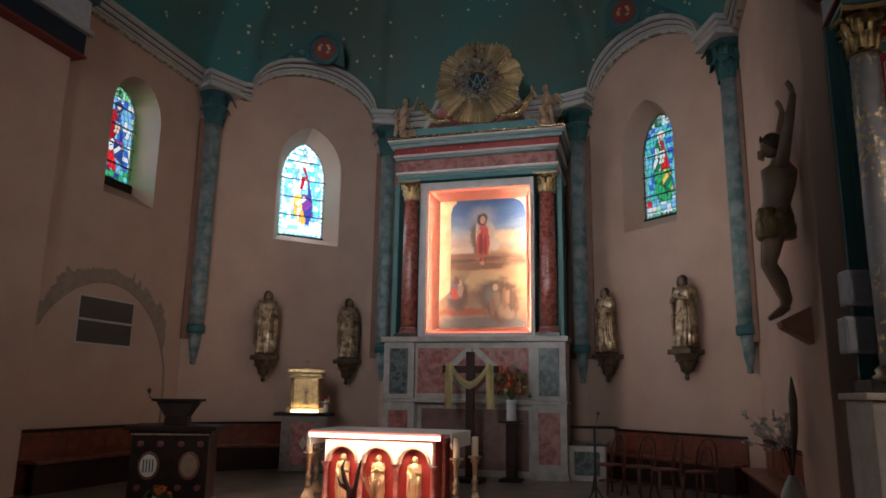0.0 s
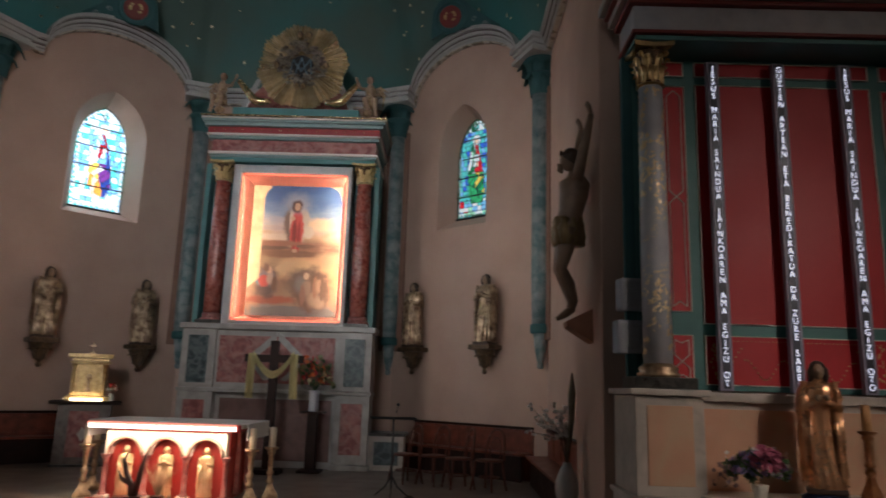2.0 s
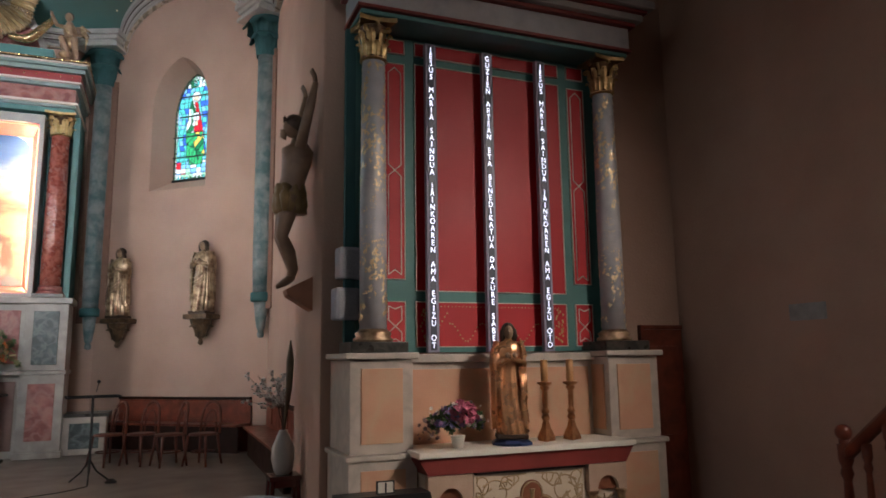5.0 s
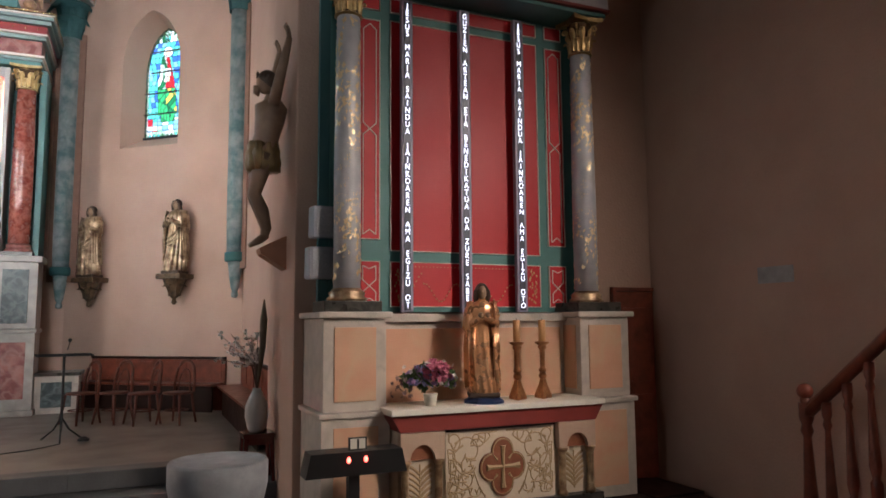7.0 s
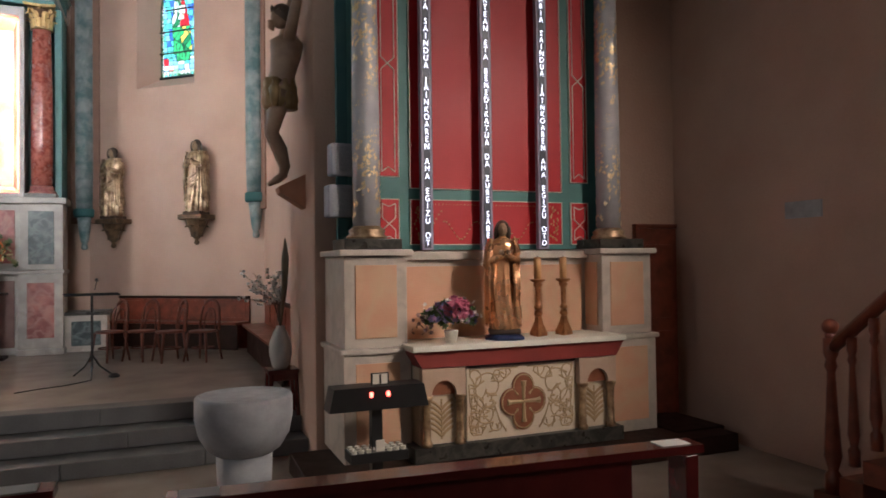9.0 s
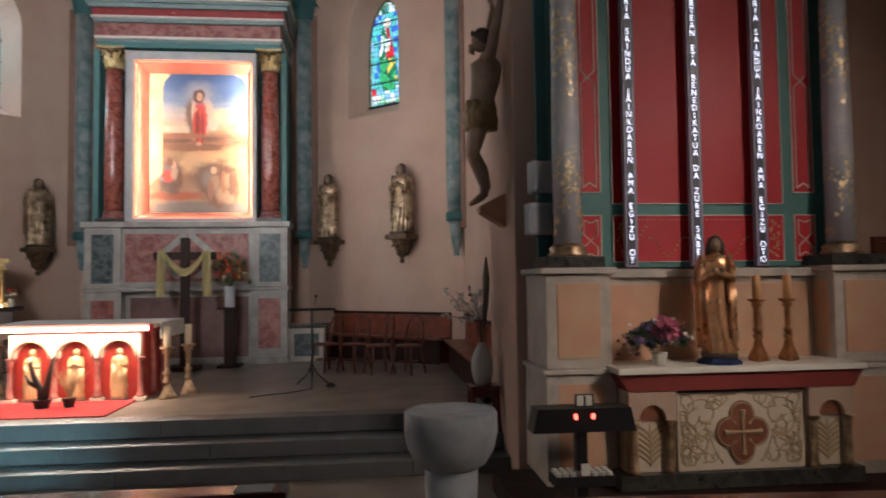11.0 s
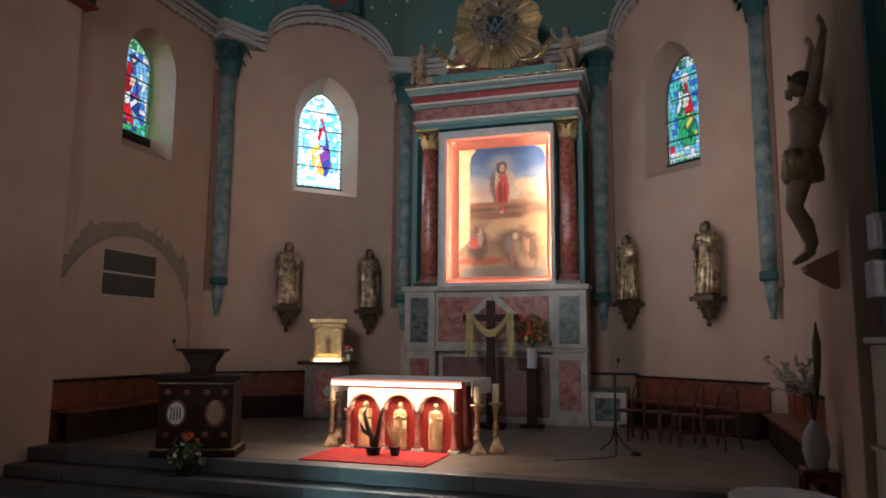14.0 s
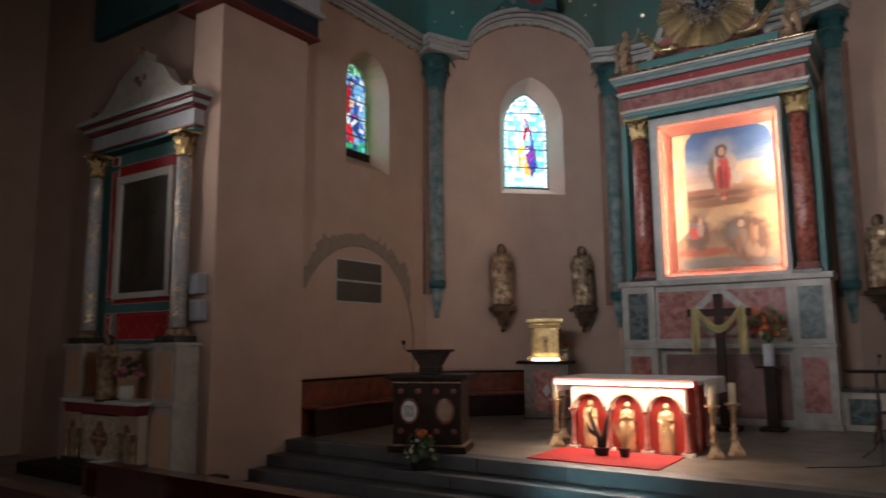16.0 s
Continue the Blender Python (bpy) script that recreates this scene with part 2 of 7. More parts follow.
M_BLKM = mat("black_marbling", (0.03, 0.028, 0.025), 0.3, second=(0.012, 0.012, 0.012), grain=9, amount=0.9, veins=(0.12, 0.11, 0.09), bump=0.05)
M_GREYM = mat("grey_marbling", (0.52, 0.52, 0.56), 0.5, second=(0.37, 0.38, 0.43), grain=6, amount=0.8, veins=(0.52, 0.5, 0.5), bump=0.05)
M_RED = mat("red_paint", (0.52, 0.012, 0.022), 0.5, second=(0.43, 0.010, 0.018), grain=2, amount=0.5, bump=0.05)
M_DKRED = mat("dark_red_paint", (0.22, 0.03, 0.025), 0.5, grain=3, amount=0.5, bump=0.05)
M_COPPER = mat("copper_gilding", (0.78, 0.43, 0.23), 0.28, 0.7, second=(0.5, 0.25, 0.12), grain=9, amount=0.8, bump=0.12, fine=45)
M_GOLD = mat("gilding", (0.62, 0.45, 0.22), 0.34, 1.0, second=(0.36, 0.23, 0.10), grain=14, amount=0.8, bump=0.25, fine=45)
M_GOLDDK = mat("worn_gilding", (0.54, 0.39, 0.24), 0.38, 0.65, second=(0.22, 0.135, 0.08), grain=11, amount=1.2, bump=0.25, fine=40)
# dark gilt that puts the shade between a capital's leaves into the colour
M_CORESHADE = mat("shaded_core_gilding", (0.16, 0.09, 0.04), 0.5, 0.6, second=(0.06, 0.035, 0.018), grain=12, amount=1.0, bump=0.3)
M_WOOD = mat("brown_wood", (0.215, 0.052, 0.029), 0.36, second=(0.085, 0.021, 0.012), grain=7, amount=0.8, bump=0.1)
M_WOODDK = mat("dark_wood", (0.026, 0.010, 0.007), 0.55, second=(0.013, 0.006, 0.004), grain=7, amount=0.8, bump=0.1, spec=0.2)
M_WOODRED = mat("varnished_red_wood", (0.095, 0.014, 0.013), 0.22, second=(0.055, 0.008, 0.008), grain=4, amount=0.7, bump=0.04, coat=0.4)
M_STEP = mat("grey_stone", (0.118, 0.119, 0.123), 0.5, second=(0.075, 0.075, 0.08), grain=3, amount=0.8, bump=0.2, fine=50)
M_FLOOR = mat("beige_floor_stone", (0.215, 0.182, 0.152), 0.36, second=(0.14, 0.118, 0.10), grain=2, amount=0.8, bump=0.1)
M_NAVE = mat("nave_floor_stone", (0.25, 0.21, 0.18), 0.45, second=(0.17, 0.14, 0.12), grain=2, amount=0.8, bump=0.12)
M_CARPET = mat("red_carpet", (0.42, 0.018, 0.02), 0.95, second=(0.33, 0.012, 0.014), grain=25, amount=0.6, bump=0.5, fine=220)
M_WHITE = mat("white_cloth", (0.75, 0.73, 0.70), 0.85, second=(0.66, 0.64, 0.6), grain=9, amount=0.5, bump=0.2)
M_WHITEP = mat("white_paint", (0.70, 0.67, 0.60), 0.5, second=(0.6, 0.56, 0.5), grain=5, amount=0.5, bump=0.06)
M_STONE = mat("white_stone", (0.40, 0.42, 0.45), 0.55, second=(0.27, 0.285, 0.31), grain=7, amount=0.9, bump=0.07)
M_FLESH = mat("painted_wood_skin", (0.30, 0.20, 0.13), 0.5, second=(0.20, 0.125, 0.08), grain=9, amount=0.7, bump=0.12)
M_BLACK = mat("black_metal", (0.012, 0.012, 0.013), 0.4, grain=9, bump=0.05)
M_LILAC = mat("lilac_plastic", (0.27, 0.25, 0.34), 0.45, grain=9, amount=0.2, bump=0.03)
M_GREYP = mat("grey_plastic", (0.36, 0.37, 0.43), 0.5, grain=9, amount=0.2, bump=0.03)
M_LEAD = mat("window_lead", (0.015, 0.015, 0.018), 0.6, grain=9, bump=0.0)
M_IRON = mat("dark_iron", (0.02, 0.019, 0.018), 0.5, grain=9, bump=0.05)
M_WAX = mat("ivory_wax", (0.72, 0.62, 0.45), 0.5, grain=9, amount=0.2, bump=0.02)
M_WAXOR = mat("amber_wax", (0.65, 0.36, 0.16), 0.5, grain=9, amount=0.3, bump=0.02)

# ---- the large structure ----
EX = -3.3            # retable axis
FL = 0.42            # chancel floor
GZ = -0.08           # nave floor
ZC = 8.16            # underside of the chancel cornice
A0, A1 = Vector((-8.85, 8.4)), Vector((-8.85, 12.05))
B0, B1 = Vector((-8.85, 12.05)), Vector((-5.8, 15.1))
K0, K1 = Vector((-5.8, 15.1)), Vector((-1.2, 15.1))
C0, C1 = Vector((-1.2, 15.1)), Vector((1.75, 12.57))
R0, R1 = Vector((1.75, 12.57)), Vector((1.75, 8.4))


def arch_top(s, mid, half, rise):
    u = (s - mid) / half
    return rise * math.sqrt(max(0.0, 1 - u * u)) if abs(u) < 1 else 0.0


def opening(s, mid, half, z0, zs, z1, pointed):
    """The top of a window opening at s, or None outside it."""
    u = abs(s - mid) / half
    if u >= 0.9999:
        return None
    if pointed:
        k = 1.35
        return zs + (z1 - zs) * (math.sqrt(max(0, k * k - (u + k - 1) ** 2)) / math.sqrt(k * k - (k - 1) ** 2))
    return zs + (z1 - zs) * math.sqrt(1 - u * u)


def wall(name, p, q, rise, window=None, z0=GZ - 0.1, ztop=ZC + 0.36, thick=0.5):
    """A wall from p to q whose top follows the cornice, with a splayed window opening through it."""
    bm = bmesh.new()
    d = (q - p).normalized()
    out = Vector((-d.y, d.x))
    length = (q - p).length
    cuts = {0.0, length}
    if rise:
        mid, half, up = rise
        cuts |= {mid + half * math.cos(math.pi * k / 28) for k in range(29)}
    if window:
        wm, wh = window["mid"], window["half"]
        cuts |= {wm + wh * math.cos(math.pi * k / 16) for k in range(17)}
    cuts = sorted(c for c in cuts if -1e-6 < c < length + 1e-6)

    def top(s):
        return ztop + (arch_top(s, *rise) if rise else 0)

    def pt(s, z, depth=0.0):
        v = p + d * s + out * depth
        return bm.verts.new((v.x, v.y, z))

    for a, b in zip(cuts, cuts[1:]):
        if b - a < 1e-5:
            continue
        m = (a + b) / 2
        inside = window and abs(m - window["mid"]) < window["half"]
        for depth in (0.0, thick):
            if not inside:
                bm.faces.new((pt(a, z0, depth), pt(b, z0, depth), pt(b, top(b), depth), pt(a, top(a), depth)))
            else:
                g = window
                hh = g["half"] if depth == 0 else g["ghalf"]
                zb, zs, zt = (g["z0"], g["zs"], g["z1"]) if depth == 0 else (g["gz0"], g["gzs"], g["gz1"])
                va, vb = g["mid"] + (a - g["mid"]) * hh / g["half"], g["mid"] + (b - g["mid"]) * hh / g["half"]
                ta = opening(va, g["mid"], hh, zb, zs, zt, g["pointed"]) or zs
                tb = opening(vb, g["mid"], hh, zb, zs, zt, g["pointed"]) or zs
                bm.faces.new((pt(va, z0, depth), pt(vb, z0, depth), pt(vb, zb, depth), pt(va, zb, depth)))
                bm.faces.new((pt(va, ta, depth), pt(vb, tb, depth), pt(vb, top(b), depth), pt(va, top(a), depth)))
                if depth:
                    wa = opening(a, g["mid"], g["half"], 0, g["zs"], g["z1"], g["pointed"]) or g["zs"]
                    wb = opening(b, g["mid"], g["half"], 0, g["zs"], g["z1"], g["pointed"]) or g["zs"]
                    bm.faces.new((pt(a, wa), pt(b, wb), pt(vb, tb, depth), pt(va, ta, depth)))
                    bm.faces.new((pt(a, g["z0"]), pt(b, g["z0"]), pt(vb, zb, depth), pt(va, zb, depth)))
        bm.faces.new((pt(a, top(a)), pt(b, top(b)), pt(b, top(b), thick), pt(a, top(a), thick)))
    if window:
        g = window
        for sgn in (-1, 1):
            s0, s1 = g["mid"] + sgn * g["half"], g["mid"] + sgn * g["ghalf"]
            bm.faces.new((pt(s0, g["z0"]), pt(s0, g["zs"]), pt(s1, g["gzs"], thick), pt(s1, g["gz0"], thick)))
            e0, e1 = s1, s0
            bm.faces.new((pt(e0, z0, thick), pt(e1, z0, thick), pt(e1, ztop, thick), pt(e0, ztop, thick)))
    bmesh.ops.remove_doubles(bm, verts=bm.verts, dist=0.0005)
    return struct(name, bm, M_WALL)


WIN = dict(half=0.68, z0=5.2, zs=6.85, z1=7.85, ghalf=0.47, gz0=5.45, gzs=6.75, gz1=7.6, pointed=True)
WIN_B = dict(WIN, mid=2.43, half=0.74, z0=5.16, ghalf=0.5, gz0=5.39, gz1=7.6)
WIN_C = dict(WIN, mid=1.79, half=0.65, gz0=5.5, gz1=7.66)
WIN_A = dict(WIN, mid=10.19 - 8.4, half=0.64, pointed=False, z0=5.25, zs=6.85, z1=7.6, gz0=5.6, gzs=6.95, gz1=7.5, ghalf=0.48)
RISE_B, RISE_C = (2.44, 1.46, 0.91), (1.86, 1.43, 0.96)

wall("wall_west", A0, A1, None, WIN_A)
wall("wall_north_west", B0, B1, RISE_B, WIN_B)
wall("wall_north", K0, K1, None)
wall("wall_north_east", C0, C1, RISE_C, WIN_C)
wall("wall_east", R0, R1, None)

# piers of the chancel arch and the cross wall above the side altars
PZ = 12.6
struct("pier_west", slab(-9.4, -8.72, 6.60, 8.4, GZ - 0.1, PZ, bevel=0.02), M_WALL)
struct("pier_east", slab(1.5, 2.5, 6.95, 8.4, GZ - 0.1, PZ, bevel=0.02), M_WALL)
struct("wall_cross_west", slab(-15.0, -9.4, 6.757, 7.3, GZ - 0.1, PZ), M_WALL)
struct("wall_band_west", slab(-12.42, -9.42, 6.62, 6.755, 7.47, 9.4, bevel=0.01), M_TEALDK, "dark teal painted band above the side altar")
struct("wall_cross_east", slab(2.503, 6.4, 6.75, 7.35, GZ - 0.1, PZ), M_WALL)
# unseen back wall, added to close the nave against outside light
struct("wall_nave_south", slab(-14.4, 5.75, -9.0, -8.4, GZ - 0.1, PZ), M_WALL)
# unseen opening, assumed for the daylight lamps placed in it
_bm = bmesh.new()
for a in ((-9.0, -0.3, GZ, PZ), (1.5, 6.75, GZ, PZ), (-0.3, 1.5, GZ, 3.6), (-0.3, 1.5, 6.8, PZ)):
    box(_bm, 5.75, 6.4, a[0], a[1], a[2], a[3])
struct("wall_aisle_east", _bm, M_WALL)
# unseen openings assumed for the lamps; the one round y -5 is invented
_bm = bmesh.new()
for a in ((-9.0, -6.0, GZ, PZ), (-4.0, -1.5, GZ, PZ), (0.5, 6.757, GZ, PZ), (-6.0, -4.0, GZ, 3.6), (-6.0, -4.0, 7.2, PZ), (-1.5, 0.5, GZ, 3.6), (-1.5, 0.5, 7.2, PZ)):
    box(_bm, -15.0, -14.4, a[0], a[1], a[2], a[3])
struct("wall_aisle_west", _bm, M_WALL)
# unseen flat ceiling, added to close the nave
struct("ceiling_nave", slab(-15.0, 6.4, -9.0, 8.4, PZ, PZ + 0.3), M_VAULT)

# chancel arch above the piers, springing from its imposts
_bm = bmesh.new()
_mid, _half = (-8.72 + 1.5) / 2, (1.5 + 8.72) / 2
for k in range(24):
    a0, a1 = math.pi * k / 24, math.pi * (k + 1) / 24
    xa, xb = _mid - _half * math.cos(a0), _mid - _half * math.cos(a1)
    za, zb = 7.6 + 4.5 * math.sin(a0), 7.6 + 4.5 * math.sin(a1)
    for y in (6.75, 8.4):
        _bm.faces.new([_bm.verts.new(v) for v in ((xa, y, za), (xb, y, zb), (xb, y, PZ), (xa, y, PZ))])
    _bm.faces.new([_bm.verts.new(v) for v in ((xa, 6.75, za), (xb, 6.75, zb), (xb, 8.4, zb), (xa, 8.4, za))])
bmesh.ops.remove_doubles(_bm, verts=_bm.verts, dist=0.001)
struct("chancel_arch", _bm, M_WALL)
for nm, x0, x1, y0 in (("impost_west", -9.55, -8.52, 6.4), ("impost_east", 1.3, 2.6, 6.75)):
    ob = struct(nm, slab(x0, x1, y0, 8.45, 7.16, 7.52, bevel=0.01), mat("navy_paint_" + nm, (0.012, 0.02, 0.035), 0.6))
    part("moulding", slab(x0 - 0.03, x1 + 0.03, y0 - 0.03, 8.48, 7.12, 7.158), M_DKRED, ob)
    part("moulding", slab(x0 - 0.08, x1 + 0.08, y0 - 0.08, 8.53, 7.523, 7.62, bevel=0.02), M_CORN, ob)
    part("frieze", slab(x0 - 0.02, x1 + 0.02, y0 - 0.02, 8.46, 7.623, 8.1), M_GREYM, ob)
    part("moulding", slab(x0 - 0.1, x1 + 0.1, y0 - 0.1, 8.56, 8.103, 8.3, bevel=0.02), M_TEALDK, ob)

# vault, painted with stars
_prof = []


def _run(p, q, rise, n):
    for k in range(n):
        s = (q - p).length * k / n
        v = p + (q - p) * (k / n)
        _prof.append((v.x, v.y, ZC + 0.34 + (arch_top(s, *rise) if rise else 0)))


_run(A0, A1, None, 6)
_run(B0, B1, RISE_B, 36)
_run(K0, K1, None, 10)
_run(C0, C1, RISE_C, 36)
_run(R0, R1, None, 6)
_prof.append((R1.x, R1.y, ZC + 0.34))


def vault_point(p, s):
    rx, ry, rz = -3.55, min(max(p[1], 8.4), 10.4), 12.4
    a = s * math.pi / 2
    h = 1 - math.cos(a)
    return Vector((p[0] + (rx - p[0]) * h, p[1] + (ry - p[1]) * h, p[2] + (rz - p[2]) * math.sin(a)))


_bm = bmesh.new()
_rows = [[_bm.verts.new(vault_point(p, k / 14)) for k in range(15)] for p in _prof]
for a, b in zip(_rows, _rows[1:]):
    for k in range(14):
        _bm.faces.new((a[k], b[k], b[k + 1], a[k + 1]))
bmesh.ops.remove_doubles(_bm, verts=_bm.verts, dist=0.002)
struct("ceiling_vault", _bm, M_VAULT, "teal painted vault over the chancel", smooth=True)

# cornice: stepped moulding along the walls, rising in arches over the two windows
OUTLINE = [(0.0, 0.0), (-0.09, 0.0), (-0.09, 0.07), (-0.12, 0.075), (-0.12, 0.14), (-0.17, 0.15), (-0.17, 0.23), (-0.24, 0.25), (-0.24, 0.33), (0.0, 0.36)]


def cornice(name, p, q, rise, n, s0=0.0, s1=None):
    d = (q - p).normalized()
    out = Vector((-d.y, d.x, 0))
    length = (q - p).length
    s1 = length if s1 is None else s1
    ss = [s0 + (s1 - s0) * k / n for k in range(n + 1)]
    if rise:
        mid, half, up = rise
        ss = sorted({s0, s1} | {mid - half * math.cos(math.pi * k / n) for k in range(n + 1)})
    rows = []
    for s in ss:
        v = p + d * s
        up = Vector((0, 0, 1))
        rows.append(((v.x, v.y, ZC + (arch_top(s, *rise) if rise else 0)), out, up))
    bm = sweep(bmesh.new(), rows, OUTLINE)
    ob = struct(name, bm, M_CORN, "grey stepped plaster cornice")
    for nm, m, (o0, o1, z0, z1) in (("dark_line", M_GROOVE, (-0.115, -0.134, 0.126, 0.149)), ("dark_line", M_GROOVE, (-0.164, -0.188, 0.216, 0.247)), ("lower_bead", M_BEAD, (-0.02, -0.104, -0.02, 0.012))):
        part(nm, sweep(bmesh.new(), rows, [(o0, z0), (o1, z0), (o1, z1), (o0, z1)]), m, ob)
    return ob


cornice("trim_cornice", A0, A1, None, 1)
cornice("trim_cornice", B0, B1, RISE_B, 40)
cornice("trim_cornice", K0, K1, None, 1)
cornice("trim_cornice", C0, C1, RISE_C, 40)
cornice("trim_cornice", R0, R1, None, 1)

# floors and steps
struct("floor_nave", slab(-15.0, 6.4, -9.0, 8.4, -0.4, GZ), M_NAVE)
struct("floor_chancel", slab(-9.6, 2.5, 8.32, 15.9, GZ - 0.1, FL), M_FLOOR)
for k, (y0, y1, z0, z1) in enumerate(((8.05, 8.318, 0.24, FL + 0.002), (7.68, 8.318, 0.078, 0.239), (7.32, 8.318, GZ, 0.077))):
    # each step is laid in long slabs with fine joints
    _st = struct("step", slab(-8.715, 1.495, y0 + 0.02, y1, z0, z1 - 0.004), M_STEP, "worn grey stone chancel step")
    _x = -8.715
    _rng = random.Random(k + 30)
    while _x < 1.48:
        _e = min(_x + _rng.uniform(1.0, 1.7), 1.495)
        if 1.495 - _e < 0.4:
            _e = 1.495
        part("step_slab", slab(_x + 0.003, _e - 0.003, y0 + _rng.uniform(-0.004, 0.004), y0 + 0.3, z0 + 0.002, z1, bevel=0.012), M_STEP, _st)
        _x = _e

# plain backdrops of bright sky outside the windows
M_SKYGLOW = glow("bright_sky", (0.93, 0.97, 1.0), 3.0)
M_SKYDIM = glow("softer_sky", (0.93, 0.97, 1.0), 1.25)
for _c, _d in (((-7.29, 13.61), (-0.47, 0.88)), ((0.17, 13.93), (0.012, 1.0)), ((-8.85, 10.1), (-0.66, 0.75))):
    _d = Vector(_d).normalized()
    _q = Vector(_c) + _d * 8
    _ob = struct("backdrop_sky", slab(-3.2, 3.2, 0, 0.02, 5.6, 11.6), M_SKYGLOW if _c[1] == 13.61 else M_SKYDIM)
    _ob.matrix_basis = pose(_q.x, _q.y, 0, 0, 0, math.degrees(math.atan2(_d.y, _d.x)) - 90)

# ---- stained windows ----
GLASS = {n: stained("glass_" + n, c) for n, c in dict(
    teal=(0.12, 0.66, 0.68), sky=(0.25, 0.6, 0.95), blue=(0.05, 0.18, 0.75), red=(0.8, 0.03, 0.05), green=(0.05, 0.5, 0.2),
    white=(0.85, 0.95, 1.0), ruby=(0.45, 0.01, 0.03), pine=(0.02, 0.22, 0.10), navy=(0.03, 0.07, 0.35), orange=(0.95, 0.42, 0.08), plum=(0.2, 0.05, 0.3), leafy=(0.25, 0.75, 0.3), yellow=(0.95, 0.7, 0.15), violet=(0.35, 0.08, 0.4), mint=(0.45, 0.85, 0.65), flesh=(0.9, 0.7, 0.55)).items()}


def stained_window(name, p, q, g, border, ground, figure, base, label):
    """Leaded glass in panes: a border of small panes, a standing figure of plain shapes on a ground, iron bars across."""
    d = (q - p).normalized()
    out = Vector((-d.y, d.x))
    c = p + d * g["mid"] + out * 0.46
    w = thing(name, label, "window", (c.x, c.y, g["gz0"]), math.degrees(math.atan2(d.y, d.x)))
    tagged(w, kind="structure")
    hw, h, zs = g["ghalf"] + 0.03, g["gz1"] - g["gz0"] + 0.03, g["gzs"] - g["gz0"]

    def top(x):
        return (opening(x, 0, hw, 0, zs, h, g["pointed"]) or zs)

    rng = random.Random(name)
    cell = 2 * hw / 11
    fine = cell / 4
    made, lead = {}, bmesh.new()
    pick = {}

    def region(x, z):
        """Which piece of glass lies at x, z, and its colour."""
        f, u = z / h, x / hw
        t_ = top(x)
        edge = hw - abs(x) < cell * 1.02 or z < cell * 1.2 or z > t_ - cell * 1.1
        sway = 0.12 * math.sin(f * 6 + 0.6)
        if edge:
            run = z / cell if hw - abs(x) < cell * 1.02 else x / cell
            across = (hw - abs(x)) / cell if hw - abs(x) < cell * 1.02 else (z / cell if z < cell * 1.2 else (t_ - z) / cell)
            zig = (across + abs((run * 0.9) % 1 * 2 - 1)) > 0.95
            key, tones = ("border", zig, int(run * 0.9), x > 0), border[:2] if zig else border[2:]
        elif f > 0.86:
            ring = math.hypot(x / cell, (f - 0.9) * h / cell)
            key, tones = ("tracery", int(ring * 1.3), int(math.atan2(f - 0.9, u) * 3)), border
        elif ((u - 0.02) / 0.10) ** 2 + ((f - 0.765) / 0.028) ** 2 < 1:
            key, tones = ("face",), ["flesh"]
        elif ((u - 0.02) / 0.21) ** 2 + ((f - 0.775) / 0.05) ** 2 < 1:
            key, tones = ("halo",), figure["halo"]
        elif 0.13 < f < 0.735 and abs(u - sway * 0.6) < 0.15 + 0.27 * math.sin(min(1, (0.735 - f) / 0.38) * 1.5) - (0.10 if f < 0.2 else 0):
            side = u - sway * 0.6 - 0.10 * math.sin(f * 13)
            n = int((u + 0.25 * math.sin(f * 9 + u * 2)) * 7 + 20)
            if 0.5 < f < 0.62 and abs(side) < 0.13:
                key, tones = ("sleeve", int(f * 20), side > 0), figure["sleeve"]
            elif f > 0.44:
                key, tones = ("high", side > 0, n, int(f * 9)), figure["high_right"] if side > 0 else figure["high_left"]
            else:
                key, tones = ("low", side > 0.03, n, int(f * 7 + u)), figure["low_right"] if side > 0.03 else figure["low_left"]
        elif f < 0.17:
            key, tones = ("foot", round(x / cell / 1.3), round(z / cell)), base
        else:
            key, tones = ("ground", round(x / cell / 1.1 + 0.3 * math.sin(z * 9)), round(z / cell / 1.2)), ground
        if key not in pick:
            pick[key] = rng.choice(tones)
        return key, pick[key]

    nx, nz = 44, int(h / fine) + 1
    grid = {}
    for i in range(nx):
        for k in range(nz):
            x0, z0 = -hw + i * fine, k * fine
            t0, t1 = top(x0 * 0.999), top((x0 + fine) * 0.999)
            if z0 >= max(t0, t1) - 0.004:
                continue
            key, tone = region(x0 + fine / 2, z0 + fine / 2)
            grid[i, k] = key
            bm = made.setdefault(tone, bmesh.new())
            z1 = z0 + fine
            bm.faces.new([bm.verts.new(v) for v in ((x0, 0, z0), (x0 + fine, 0, z0), (x0 + fine, 0, min(z1, max(t1, z0 + 0.002))), (x0, 0, min(z1, max(t0, z0 + 0.002))))])
    for tone, bm in made.items():
        part("pane", bm, GLASS[tone], w)

    def bar(x0, z0, x1, z1):
        box(lead, x0, x1, -0.01, -0.003, z0, z1)
    r = 0.0035
    for (i, k), key in grid.items():
        x0, z0 = -hw + i * fine, k * fine
        if (i + 1, k) in grid and grid[i + 1, k] != key:
            bar(x0 + fine - r, z0, x0 + fine + r, z0 + fine)
        if (i, k + 1) in grid and grid[i, k + 1] != key:
            bar(x0, z0 + fine - r, x0 + fine, z0 + fine + r)
    tagged(part("lead_lines", lead, M_LEAD, w), kind="stuff")
    for k in range(1, 5):
        z = h * (0.02 + k * 0.19)
        x = hw if z < zs else hw * 0.72
        part("saddle_bar", slab(-x, x, -0.03, -0.013, z - 0.012, z + 0.012), M_IRON, w)
